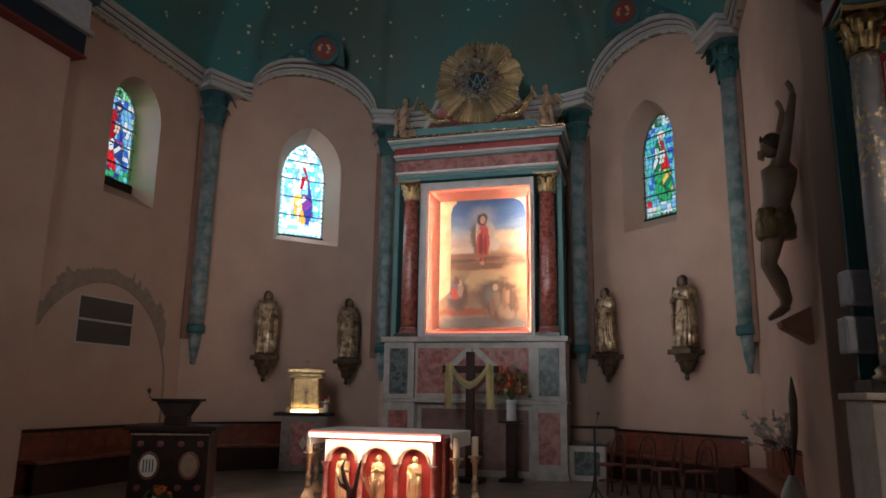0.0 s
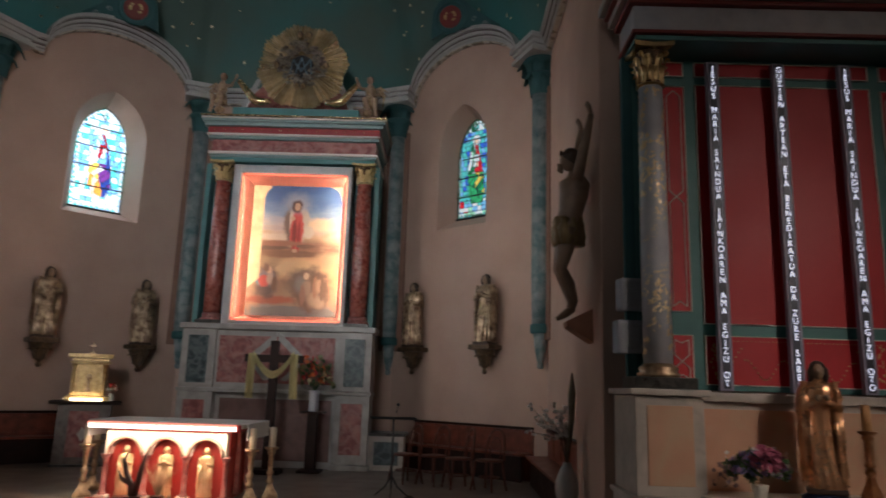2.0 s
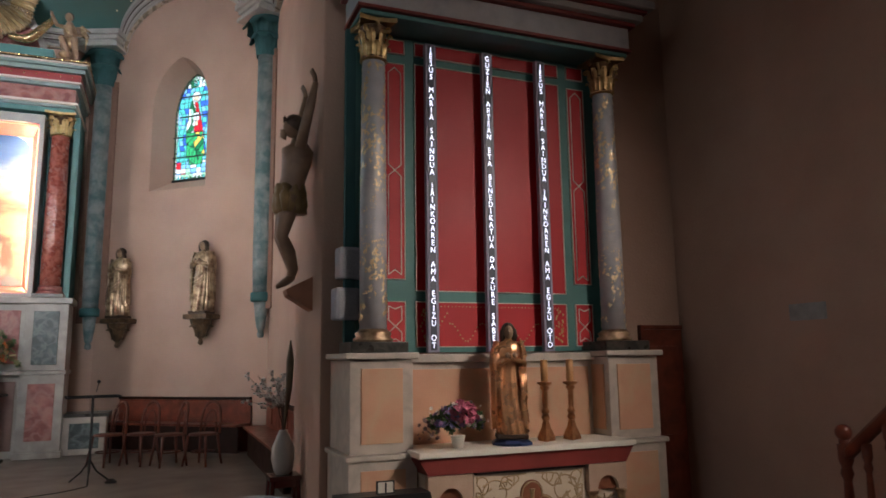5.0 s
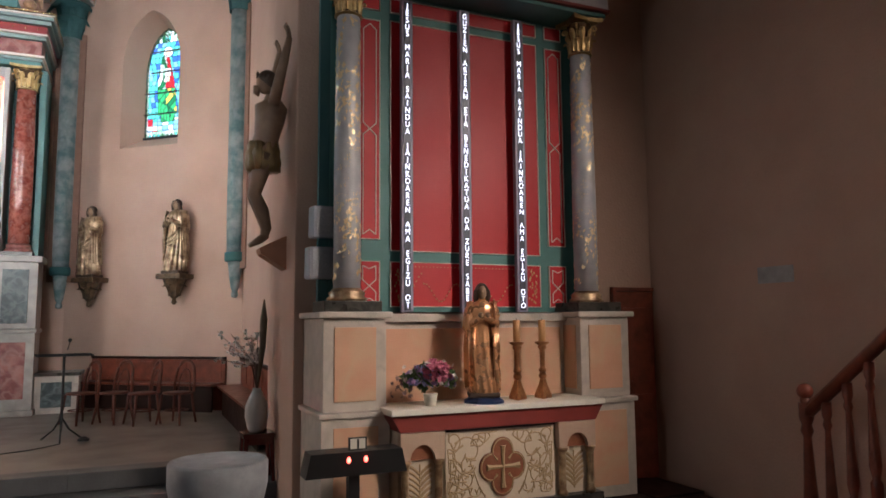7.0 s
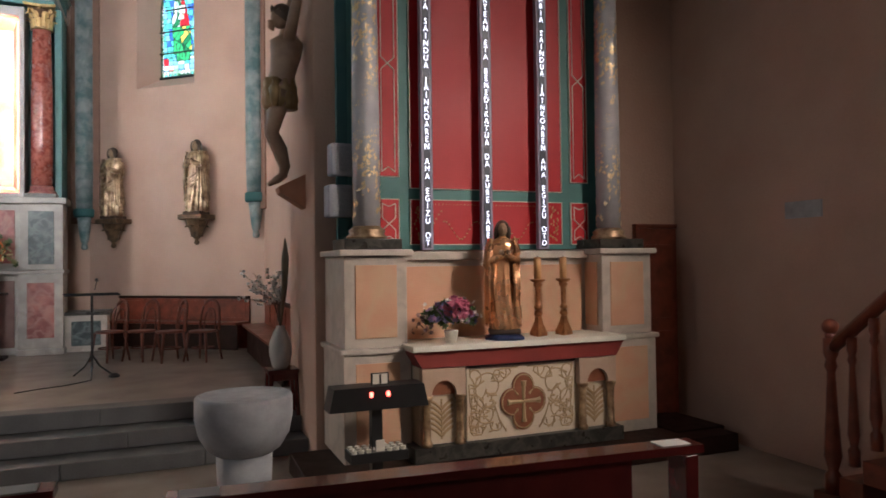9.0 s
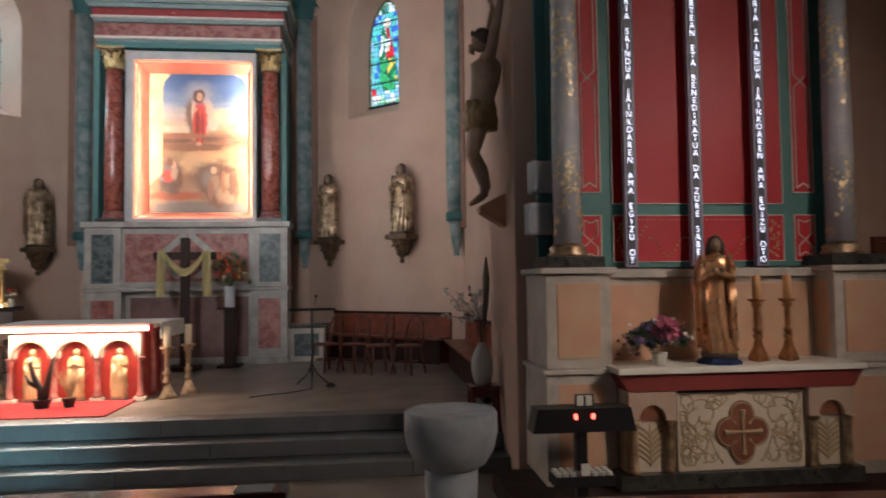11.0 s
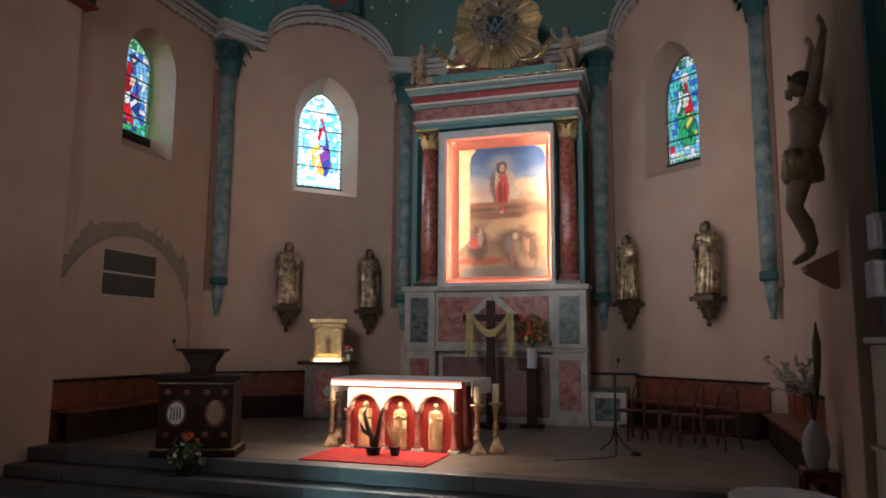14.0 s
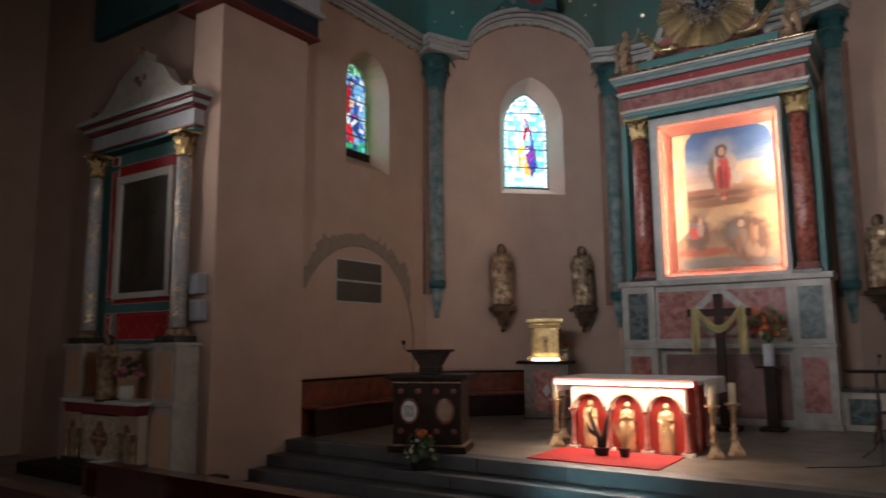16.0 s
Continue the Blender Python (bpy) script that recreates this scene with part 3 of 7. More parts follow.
    if not g["pointed"]:
        part("sill_board", slab(-hw, hw, -0.06, -0.004, -0.09, 0.10, bevel=0.004), M_WOODDK, w, "dark board at the foot of the glass")
    else:
        part("sill_board", slab(-hw, hw, -0.03, -0.004, -0.07, 0.012, bevel=0.004), M_LEAD, w)
    return w


FIG_RED = dict(halo=["navy"], sleeve=["white", "flesh", "sky"], high_left=["red", "red", "ruby"], high_right=["sky", "blue", "white", "navy"], low_left=["red", "red", "ruby", "white"], low_right=["white", "violet", "sky", "navy"])
FIG_PALE = dict(halo=["white"], sleeve=["white", "flesh", "ruby"], high_left=["white", "white", "sky"], high_right=["ruby", "white", "sky", "navy"], low_left=["orange", "orange", "yellow", "flesh"], low_right=["navy", "navy", "white", "plum"])
FIG_GREEN = dict(halo=["white"], sleeve=["white", "flesh"], high_left=["white", "mint", "pine", "green"], high_right=["red", "red", "ruby"], low_left=["green", "pine", "green"], low_right=["green", "yellow", "pine", "green"])
stained_window("window_1", A0, A1, WIN_A, ["mint", "leafy", "pine", "green"], ["sky", "blue", "sky", "sky", "white"], FIG_RED, ["green", "teal", "navy"],
               "round-headed stained glass window with a red-robed figure")
stained_window("window_2", B0, B1, WIN_B, ["white", "white", "sky", "teal"], ["sky", "sky", "white", "teal", "white"], FIG_PALE, ["white", "sky", "white"],
               "pointed stained glass window, pale blue, yellow-robed figure")
stained_window("window_3", C0, C1, WIN_C, ["mint", "white", "pine", "teal"], ["teal", "teal", "blue", "teal", "sky"], FIG_GREEN, ["white", "sky", "mint", "teal", "red"],
               "pointed stained glass window, teal with red-green figure")


# ---- capitals, columns, statues: shared shapes ----
def leaf_ring(bm, c, r0, r1, z0, z1, n, w, curl=0.05, seg=6, phase=0.0, droop=False):
    """A ring of outward-curling leaves, each a thin folded strip."""
    for k in range(n):
        a = 2 * math.pi * (k + phase) / n
        d, s = Vector((math.cos(a), math.sin(a), 0)), Vector((-math.sin(a), math.cos(a), 0))
        rows = []
        for i in range(seg + 1):
            f = i / seg
            r = r0 + (r1 - r0) * f ** 2.2
            z = z0 + (z1 - z0) * (math.sin(f * 2.45) if droop else (f if f < 0.86 else 0.86 - (f - 0.86) * 1.2))
            ww = w * (0.75 + 0.5 * math.sin(math.pi * min(f * 1.05, 1))) * (1 if i < seg else 0.55)
            base = Vector(c) + Vector((0, 0, z))
            rows.append([bm.verts.new(base + d * (r - 0.012) - s * ww / 2), bm.verts.new(base + d * (r + 0.018)), bm.verts.new(base + d * (r - 0.012) + s * ww / 2)])
        for a_, b_ in zip(rows, rows[1:]):
            for j in range(2):
                bm.faces.new((a_[j], a_[j + 1], b_[j + 1], b_[j]))


def capital(bm, c, r, h):
    """A leafy capital: core in shade colour, two tiers of curling leaves, corner scrolls and a thin top slab."""
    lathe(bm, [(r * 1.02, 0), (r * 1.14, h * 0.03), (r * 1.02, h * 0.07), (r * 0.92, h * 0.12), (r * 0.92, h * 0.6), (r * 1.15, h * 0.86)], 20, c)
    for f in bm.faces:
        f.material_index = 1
    n0 = len(bm.faces)
    lathe(bm, [(r * 1.03, 0), (r * 1.17, h * 0.03), (r * 1.03, h * 0.07)], 20, c)

    def leaf(a, z0, z1, w, reach):
        d, sd, up = Vector((math.cos(a), math.sin(a), 0)), Vector((-math.sin(a), math.cos(a), 0)), Vector((0, 0, 1))
        rows = []
        for i, (f, o) in enumerate(((0, 0.0), (0.3, 0.06), (0.6, 0.16), (0.82, 0.42), (0.96, 0.8), (0.93, 1.0), (0.8, 1.02))):
            p = Vector(c) + d * (r * 0.98 + reach * o) + up * (z0 + (z1 - z0) * f)
            ww = w * (0.55, 0.8, 1.0, 0.95, 0.75, 0.5, 0.2)[i] * (1.12 if i % 2 else 0.9)
            rows.append([bm.verts.new(p - sd * ww / 2), bm.verts.new(p - sd * ww * 0.2 + d * r * 0.05), bm.verts.new(p + d * r * 0.14), bm.verts.new(p + sd * ww * 0.2 + d * r * 0.05), bm.verts.new(p + sd * ww / 2)])
        for p, q in zip(rows, rows[1:]):
            for j in range(4):
                bm.faces.new((p[j], p[j + 1], q[j + 1], q[j]))
    for k in range(8):
        leaf(2 * math.pi * k / 8, h * 0.06, h * 0.44, r * 0.66, r * 0.42)
        leaf(2 * math.pi * (k + 0.5) / 8, h * 0.1, h * 0.72, r * 0.62, r * 0.5)
    for k in range(4):
        a = math.pi / 4 + math.pi / 2 * k
        d = Vector((math.cos(a), math.sin(a), 0))
        pts = [Vector(c) + d * r * 0.95 + Vector((0, 0, h * 0.5))]
        for q in range(15):
            w = r * 0.3 * (1 - q / 19)
            t_ = math.pi * 0.9 - q * 0.5
            pts.append(Vector(c) + d * (r * 1.42 + w * math.cos(t_)) + Vector((0, 0, h * 0.72 + w * math.sin(t_))))
        tube(bm, pts, [r * 0.11] + [r * 0.115 - r * 0.004 * q for q in range(15)], 7)
        b = math.pi / 2 * k
        e = Vector((math.cos(b), math.sin(b), 0))
        ball(bm, Vector(c) + e * r * 1.3 + Vector((0, 0, h * 0.86)), r * 0.2, 8, 6)
    e, pts = r * 1.62, []
    for k in range(4):
        for g in (-1, -0.6, 0, 0.6):
            u, v = e * g, e * (1 - 0.2 * (1 - g * g))
            a = math.pi / 2 * k
            pts.append((c[0] + v * math.cos(a) - u * math.sin(a), c[1] + v * math.sin(a) + u * math.cos(a)))
    low, top = [bm.verts.new((x, y, c[2] + h * 0.89)) for x, y in pts], [bm.verts.new((x, y, c[2] + h)) for x, y in pts]
    bm.faces.new(low[::-1])
    bm.faces.new(top)
    for k in range(16):
        bm.faces.new((low[k], low[(k + 1) % 16], top[(k + 1) % 16], top[k]))
    return bm


def robed(height, seed, spread=1.0, cloak=True, gesture="chest", hair=True, deep=1.0):
    """A standing robed statue as one mesh: folded robe, cloak, arms, head. Materials: 0 robe, 1 face and gesture, 2 hair and foot."""
    rng = random.Random(seed)
    bm = bmesh.new()
    h = height
    ph = rng.random() * 6
    def fold(a, z):
        f = z / h
        k = max(0.0, 1 - f / 0.85)
        s = math.sin(7 * a + ph + 2.2 * math.sin(2.5 * f + ph) + 1.5 * f * math.sin(a + ph))
        t = math.sin(15 * a + 2 * ph - 4 * f + 0.8 * math.sin(9 * f))
        return 1 + deep * ((0.03 + 0.10 * k) * (1 - 1.7 * abs(s) ** 0.8) + (0.012 + 0.03 * k) * t)
    knots = [(0.135, 0.0), (0.15, 0.02), (0.145, 0.12), (0.135, 0.25), (0.125, 0.38), (0.118, 0.5), (0.108, 0.58), (0.115, 0.66), (0.13, 0.74), (0.125, 0.79), (0.085, 0.83), (0.042, 0.85), (0.036, 0.87)]
    prof = [knots[0]]
    for (r0, z0), (r1, z1) in zip(knots, knots[1:]):
        n = max(1, int((z1 - z0) / 0.03))
        prof += [(r0 + (r1 - r0) * q / n, z0 + (z1 - z0) * q / n) for q in range(1, n + 1)]
    lathe(bm, [(r * h * spread, z * h) for r, z in prof], 84, wave=fold)
    lean = rng.choice((-1, 1)) * 0.02
    for v in bm.verts:
        f = v.co.z / h
        v.co.y *= 0.78
        v.co.x += lean * h * math.sin(f * math.pi * 1.1)
    if cloak:
        rows = []
        for i in range(21):
            f = (0.05 if deep < 0.6 else 0.16) + (0.79 if deep < 0.6 else 0.68) * i / 20
            r = ((0.180 if deep < 0.6 else 0.168) - 0.035 * f + (0.02 if 0.6 < f < 0.78 else 0)) * h * spread
            row = []
            for k in range(45):
                a = math.radians(-42 + 264 * k / 44)
                q = r * (1 + 0.09 * (1 - 1.6 * abs(math.sin(5 * a + ph * 2 + 2.5 * f))) * (1.15 - f))
                row.append((q, a, f))
            row += [(q - 0.01 * h, a, f) for q, a, f in row[::-1]]
            rows.append([bm.verts.new((q * math.cos(a) + lean * h * math.sin(f * 3.4), q * math.sin(a) * 0.8, (f + 0.02 * math.sin(6 * a) * (1 - f)) * h)) for q, a, f in row])
        for a, b in zip(rows, rows[1:]):
            for k in range(90):
                bm.faces.new((a[k], a[(k + 1) % 90], b[(k + 1) % 90], b[k]))
    for sgn in (-1, 1):
        sh = Vector((sgn * 0.115 * h * spread, 0, 0.77 * h))
        el = Vector((sgn * 0.128 * h * spread, -0.05 * h, 0.635 * h))
        ha = {"chest": Vector((sgn * -0.03 * h, -0.135 * h, 0.71 * h)), "book": Vector((sgn * 0.06 * h, -0.14 * h, (0.62 + 0.06 * sgn) * h)),
              "out": Vector((sgn * 0.15 * h, -0.15 * h, 0.6 * h))}[gesture]
        tube(bm, [sh, sh.lerp(el, 0.55) + Vector((sgn * 0.006 * h, 0, 0)), el, el.lerp(ha, 0.6), ha], [0.036 * h, 0.041 * h, 0.042 * h, 0.032 * h, 0.02 * h], 12)
        # edge of the mantle falling from the arm
        for q in range(3):
            a0 = Vector((sgn * (0.135 - 0.02 * q) * h * spread, (-0.035 - 0.02 * q) * h, (0.64 - 0.02 * q) * h))
            tube(bm, [a0, a0 + Vector((sgn * 0.012 * h, -0.012 * h, -0.2 * h)), a0 + Vector((sgn * (0.02 - 0.012 * q) * h, 0.0, -0.46 * h))], [0.02 * h, 0.017 * h, 0.006 * h], 8)
        n = len(bm.faces)
        ball(bm, ha, 0.026 * h, 8, 6)
        bm.faces.ensure_lookup_table()
        for f in bm.faces[n:]:
            f.material_index = 1
    # folds drawn up across the waist
    for k in range(3 if deep > 0.6 else 0):
        pts = [Vector((-0.10 * h + 0.2 * h * q / 7, -(0.07 + 0.03 * math.sin(math.pi * q / 7)) * h * spread, (0.36 + 0.06 * k + 0.10 * q / 7 - 0.05 * math.sin(math.pi * q / 7)) * h)) for q in range(8)]
        tube(bm, pts, [0.004 * h] + [0.012 * h] * 6 + [0.004 * h], 8)
    n = len(bm.faces)
    hx = lean * h * 0.3
    ball(bm, (hx, -0.014 * h, 0.922 * h), 0.056 * h, 14, 10, (0.85, 0.95, 1.2))
    tube(bm, [(hx, -0.062 * h, 0.935 * h), (hx, -0.076 * h, 0.915 * h), (hx, -0.064 * h, 0.908 * h)], [0.006 * h, 0.010 * h, 0.006 * h], 6)
    bm.faces.ensure_lookup_table()
    for f in bm.faces[n:]:
        f.material_index = 1
    n = len(bm.faces)
    if hair:
        ball(bm, (hx, 0.012 * h, 0.945 * h), 0.062 * h, 14, 9, (1.0, 1.0, 1.05))
        for sg in (-1, 1):
            tube(bm, [(hx + sg * 0.03 * h, -0.035 * h, 0.975 * h), (hx + sg * 0.055 * h, -0.02 * h, 0.93 * h), (hx + sg * 0.058 * h, -0.012 * h, 0.88 * h), (hx + sg * 0.06 * h, 0.0, 0.825 * h)], [0.014 * h, 0.022 * h, 0.024 * h, 0.012 * h], 8)
        ball(bm, (hx, 0.035 * h, 0.88 * h), 0.05 * h, 10, 7, (1.1, 0.6, 1.2))
    box(bm, -0.14 * h, 0.14 * h, -0.11 * h, 0.11 * h, -0.03 * h, 0.012 * h, bevel=0.008 * h)
    bm.faces.ensure_lookup_table()
    for f in bm.faces[n:]:
        f.material_index = 2
    return bm


M_HAIR = mat("dark_paint", (0.05, 0.028, 0.018), 0.55, grain=20, bump=0.2)
M_BLUEB = mat("blue_paint", (0.02, 0.035, 0.10), 0.4, grain=9, bump=0.05)


def statue(name, label, bm, at, turn, mats):
    ob = new(name, finish(bm, name, mats, True))
    ob.matrix_basis = pose(*at, 0, 0, turn)
    return tagged(ob, label, "statue")


# ---- retable ----
def retable():
    t = thing("retable", "tall painted altarpiece with lit painting, marbled columns, gilt sunburst", "altarpiece", (-3.27, 13.9, FL))
    def p(name, bm, m, label="", par=None, smooth=False):
        return wpart(name, bm, m, par or t, label, smooth)
    X0, X1, Y = -5.08, -1.46, 13.4
    CX = -3.27
    # core
    p("core", slab(X0 + 0.12, X1 - 0.12, 14.05, 15.08, FL, 7.3), M_TEALP)
    # lower tier
    for a, b in ((X0, -4.42), (-2.12, X1)):
        blk = p("plinth_block", slab(a, b, Y, 14.04, FL + 0.1, 1.77, bevel=0.008), M_MARBG)
        p("inset_panel", slab(a + 0.13, b - 0.13, Y - 0.012, Y + 0.02, FL + 0.28, 1.62, bevel=0.006), M_PINK, "", blk)
        p("plinth_foot", slab(a - 0.03, b + 0.03, Y - 0.03, 14.04, FL, FL + 0.098, bevel=0.01), M_MARBG)
    p("centre_base", slab(-4.418, -2.122, Y + 0.22, 14.04, FL, 1.768), M_MARBG)
    p("centre_panel", slab(-4.33, -2.2, Y + 0.2, Y + 0.219, FL + 0.12, 1.66, bevel=0.006), mat("brown_marbling", (0.15, 0.07, 0.055), 0.4, second=(0.10, 0.045, 0.035), grain=5, amount=0.9, veins=(0.2, 0.1, 0.08)))
    p("ledge", slab(X0 - 0.03, X1 + 0.03, Y - 0.03, 14.04, 1.772, 1.84, bevel=0.015), M_MARBG)
    # pedestal tier
    for a, b in ((X0, -4.44), (-2.1, X1)):
        blk = p("pedestal", slab(a, b, Y, 14.04, 1.843, 2.94, bevel=0.008), M_MARBG)
        p("inset_panel", slab(a + 0.13, b - 0.13, Y - 0.012, Y + 0.02, 1.93, 2.82, bevel=0.006), M_GREENM, "", blk)
    p("centre_field", slab(-4.437, -2.103, Y + 0.06, 14.04, 1.843, 2.94), M_MARBG)
    p("centre_inset", slab(-4.38, -2.17, Y + 0.045, Y + 0.059, 1.95, 2.83, bevel=0.004), M_PINK)
    bm = bmesh.new()
    for s in (-1, 1):
        prism(bm, [(CX + s * 0.02, 2.92), (CX + s * 0.02, 2.76), (CX + s * 0.46, 2.36), (CX + s * 0.56, 2.42)], Y + 0.02, Y + 0.044)
        prism(bm, [(CX + s * 0.56, 2.42), (CX + s * 0.46, 2.36), (CX + s * 0.1, 2.02), (CX + s * 0.22, 2.0)], Y + 0.02, Y + 0.044)
    p("lozenge_moulding", bm, M_MARBG)
    p("ledge", slab(X0 - 0.06, X1 + 0.06, Y - 0.05, 14.04, 2.943, 3.05, bevel=0.02), M_MARBG)
    # columns with backing
    p("backing", slab(X0 + 0.08, X1 - 0.08, 13.98, 14.045, 3.053, 6.33), M_TEALDK)
    for x in (-4.66, -1.8):
        col = p("column_shaft", lathe(bmesh.new(), [(0.165, 3.26), (0.17, 4.0), (0.165, 4.8), (0.145, 5.93)], 28, (x, 13.66, 0)), M_REDM, smooth=True)
        p("column_base", lathe(bmesh.new(), [(0.215, 3.12), (0.215, 3.16), (0.19, 3.18), (0.175, 3.2), (0.19, 3.22), (0.19, 3.24), (0.165, 3.262)], 28, (x, 13.66, 0)), M_PINK, "", col, True)
        p("base_block", slab(x - 0.24, x + 0.24, 13.42, 13.9, 3.052, 3.12, bevel=0.006), M_BLKM, "", col)
        p("capital", capital(bmesh.new(), (x, 13.66, 5.92), 0.15, 0.41), [M_GOLD, M_CORESHADE], "gilt leafy capital", col)
    for x in (-5.0, -1.56):
        p("side_pilaster", slab(x - 0.05, x + 0.05, 13.7, 13.979, 3.053, 6.33, bevel=0.006), M_TEALP)
    # frame of the niche
    ox0, ox1, oz0, oz1 = -4.42, -2.04, 3.053, 6.26
    ix0, ix1, iz0, iz1 = -4.27, -2.12, 3.13, 6.1
    for nm, a in (("frame_side", (ox0, ix0, oz0, oz1)), ("frame_side", (ix1, ox1, oz0, oz1)), ("frame_top", (ix0, ix1, iz1, oz1)), ("frame_bottom", (ix0, ix1, oz0, iz0))):
        p(nm, slab(a[0], a[1], 13.5, 13.977, a[2], a[3], bevel=0.012), M_CORN)
    bx0, bx1, bz0, bz1 = -4.10, -2.27, 3.27, 5.95
    M_RV = mat("red_reveal_paint", (0.75, 0.30, 0.22), 0.5, second=(0.66, 0.22, 0.16), grain=4, amount=0.5, bump=0.04)
    for f0, f1 in (((ix0, iz0), (ix0, iz1)), ((ix1, iz0), (ix1, iz1)), ((ix0, iz1), (ix1, iz1)), ((ix0, iz0), (ix1, iz0))):
        def inner(q):
            return (bx0 if q[0] == ix0 else bx1, bz0 if q[1] == iz0 else bz1)
        bm = bmesh.new()
        g0, g1 = inner(f0), inner(f1)
        bm.faces.new([bm.verts.new(v) for v in ((f0[0], 13.56, f0[1]), (f1[0], 13.56, f1[1]), (g1[0], 13.93, g1[1]), (g0[0], 13.93, g0[1]))])
        bmesh.ops.solidify(bm, geom=bm.faces[:], thickness=-0.008)
        p("niche_reveal", bm, M_RV)
    # tubes of light behind the lip of the frame
    for x in (ix0 + 0.022, ix1 - 0.022):
        p("light_tube", slab(x - 0.006, x + 0.006, 13.585, 13.6, iz0 + 0.06, iz1 - 0.06), glow("tube_light", (1.0, 0.42, 0.24), 2.6), "warm glowing light tube")
    for z in (iz0 + 0.02, iz1 - 0.02):
        p("light_tube", slab(ix0 + 0.06, ix1 - 0.06, 13.575, 13.59, z - 0.008, z + 0.008), glow("red_tube_light", (1.0, 0.13, 0.08), 3.0), "red glowing light tube")
    M_RAYG = mat("bright_gilding", (0.8, 0.58, 0.32), 0.25, 0.9, grain=12, amount=0.5, bump=0.1)
    # entablature
    def course(name, z0, z1, out, m, par=None):
        return p(name, slab(X0 + 0.14 - out, X1 - 0.14 + out, Y + 0.16 - out, 15.08, z0, z1, bevel=0.01), m)
    course("architrave", 6.333, 6.43, 0.0, M_TEALP)
    M_LINE = mat("cream_line_paint", (0.80, 0.74, 0.68), 0.3, second=(0.66, 0.58, 0.5), grain=6, amount=0.6, bump=0.05)
    M_TG = mat("grey_teal_paint", (0.23, 0.31, 0.31), 0.5, second=(0.17, 0.25, 0.25), grain=5, amount=0.6, bump=0.06)
    course("architrave", 6.433, 6.49, 0.02, M_TG)
    course("architrave", 6.493, 6.54, 0.05, M_LINE)
    course("frieze", 6.543, 6.80, 0.0, M_PINK)
    course("cornice", 6.803, 6.87, 0.06, M_TG)
    course("cornice", 6.873, 6.91, 0.1, M_LINE)
    dots = course("cornice_band", 6.913, 7.05, 0.08, mat("cornice_red_paint", (0.30, 0.022, 0.026), 0.45, second=(0.22, 0.018, 0.02), grain=3, amount=0.6, bump=0.05))
    for k in range(18):
        bm = bmesh.new()
        ball(bm, (X0 + 0.2 + k * (X1 - X0 - 0.4) / 17, Y + 0.08, 6.985), 0.014, 8, 5)
        p("stud", bm, M_RAYG, "", dots)
    course("cornice", 7.053, 7.13, 0.14, M_TG)
    course("cornice", 7.133, 7.19, 0.18, M_TG)
    course("cornice", 7.193, 7.222, 0.2, M_LINE)
    course("cornice", 7.225, 7.244, 0.17, M_GROOVE)
    course("gilt_edge", 7.247, 7.27, 0.215, M_RAYG)
    # crown
    p("crown_base", slab(-4.55, -1.98, 13.45, 14.2, 7.273, 7.46, bevel=0.01), M_TEALP)
    bm = prism(bmesh.new(), [(-4.5, 7.463), (-2.02, 7.463), (-2.5, 8.0), (-2.9, 8.5), (-3.6, 8.5), (-4.05, 8.0)], 13.65, 13.9)
    p("crown_back", bm, M_PINK)
    for s in (-1, 1):
        pts = []
        for k in range(22):
            f = k / 21
            pts.append((-3.23 + s * (0.55 + 0.68 * f + 0.04 * math.sin(6 * f)), 13.42, 7.60 - 0.05 * math.sin(3.1 * f) + 0.42 * f ** 2.6))
        p("volute", tube(bmesh.new(), pts, [0.05 + 0.035 * math.sin(3.0 * k / 21) for k in range(22)], 10), M_RAYG, smooth=True)
        p("crown_strut", prism(bmesh.new(), [(CX + s * 1.2, 7.463), (CX + s * 1.08, 7.463), (CX + s * 0.8, 8.15), (CX + s * 0.88, 8.15)], 13.6, 13.66), M_CORN)
    # sunburst: uneven gilt rays, clouds and small heads round a dark heart
    sx, sz = -3.2, 8.42
    rng = random.Random(5)
    M_RAY = mat("pale_gilding", (0.66, 0.54, 0.35), 0.36, 0.6, second=(0.40, 0.29, 0.15), grain=7, amount=0.9, bump=0.2, random_tone=0.35)
    M_RAYTIP = mat("silver_gilding", (0.78, 0.68, 0.5), 0.25, 0.8, second=(0.5, 0.38, 0.22), grain=8, amount=0.6, bump=0.1)
    n = 72
    bk = lathe(bmesh.new(), [(0.55, 0), (0.55, 0.03)], 36)
    bk.transform(pose(sx, 13.6, sz, 90, 0, 0))
    sun = p("sunburst", bk, M_GOLDDK, "gilt wooden sunburst of uneven rays")
    for k in range(n):
        a = 2 * math.pi * k / n
        r1 = 0.93 + 0.03 * math.sin(k * 0.7) + rng.uniform(-0.02, 0.02)
        da = 2 * math.pi / n * 0.5
        dip = rng.uniform(-0.014, 0.014)
        ca = lambda r, q: (sx + r * math.cos(q), sz + r * math.sin(q))
        (ax, az), (bx, bz), (cx, cz), (dx, dz) = ca(0.4, a - da * 0.8), ca(r1 - 0.04, a - da), ca(r1 - 0.04, a + da), ca(0.4, a + da * 0.8)
        mx, mz = ca(r1, a)
        ix, iz = ca(0.4, a)
        ray = bmesh.new()
        f = [ray.verts.new(v) for v in ((ax, 13.53, az), (bx, 13.53 + dip, bz), (mx, 13.49 + dip, mz), (cx, 13.53 + dip, cz), (dx, 13.53, dz), (ix, 13.48, iz))]
        for q in ((0, 1, 2, 5), (5, 2, 3, 4)):
            ray.faces.new([f[i] for i in q])
        b = [ray.verts.new((v.co.x, 13.58, v.co.z)) for v in f[:5]]
        ray.faces.new(b[::-1])
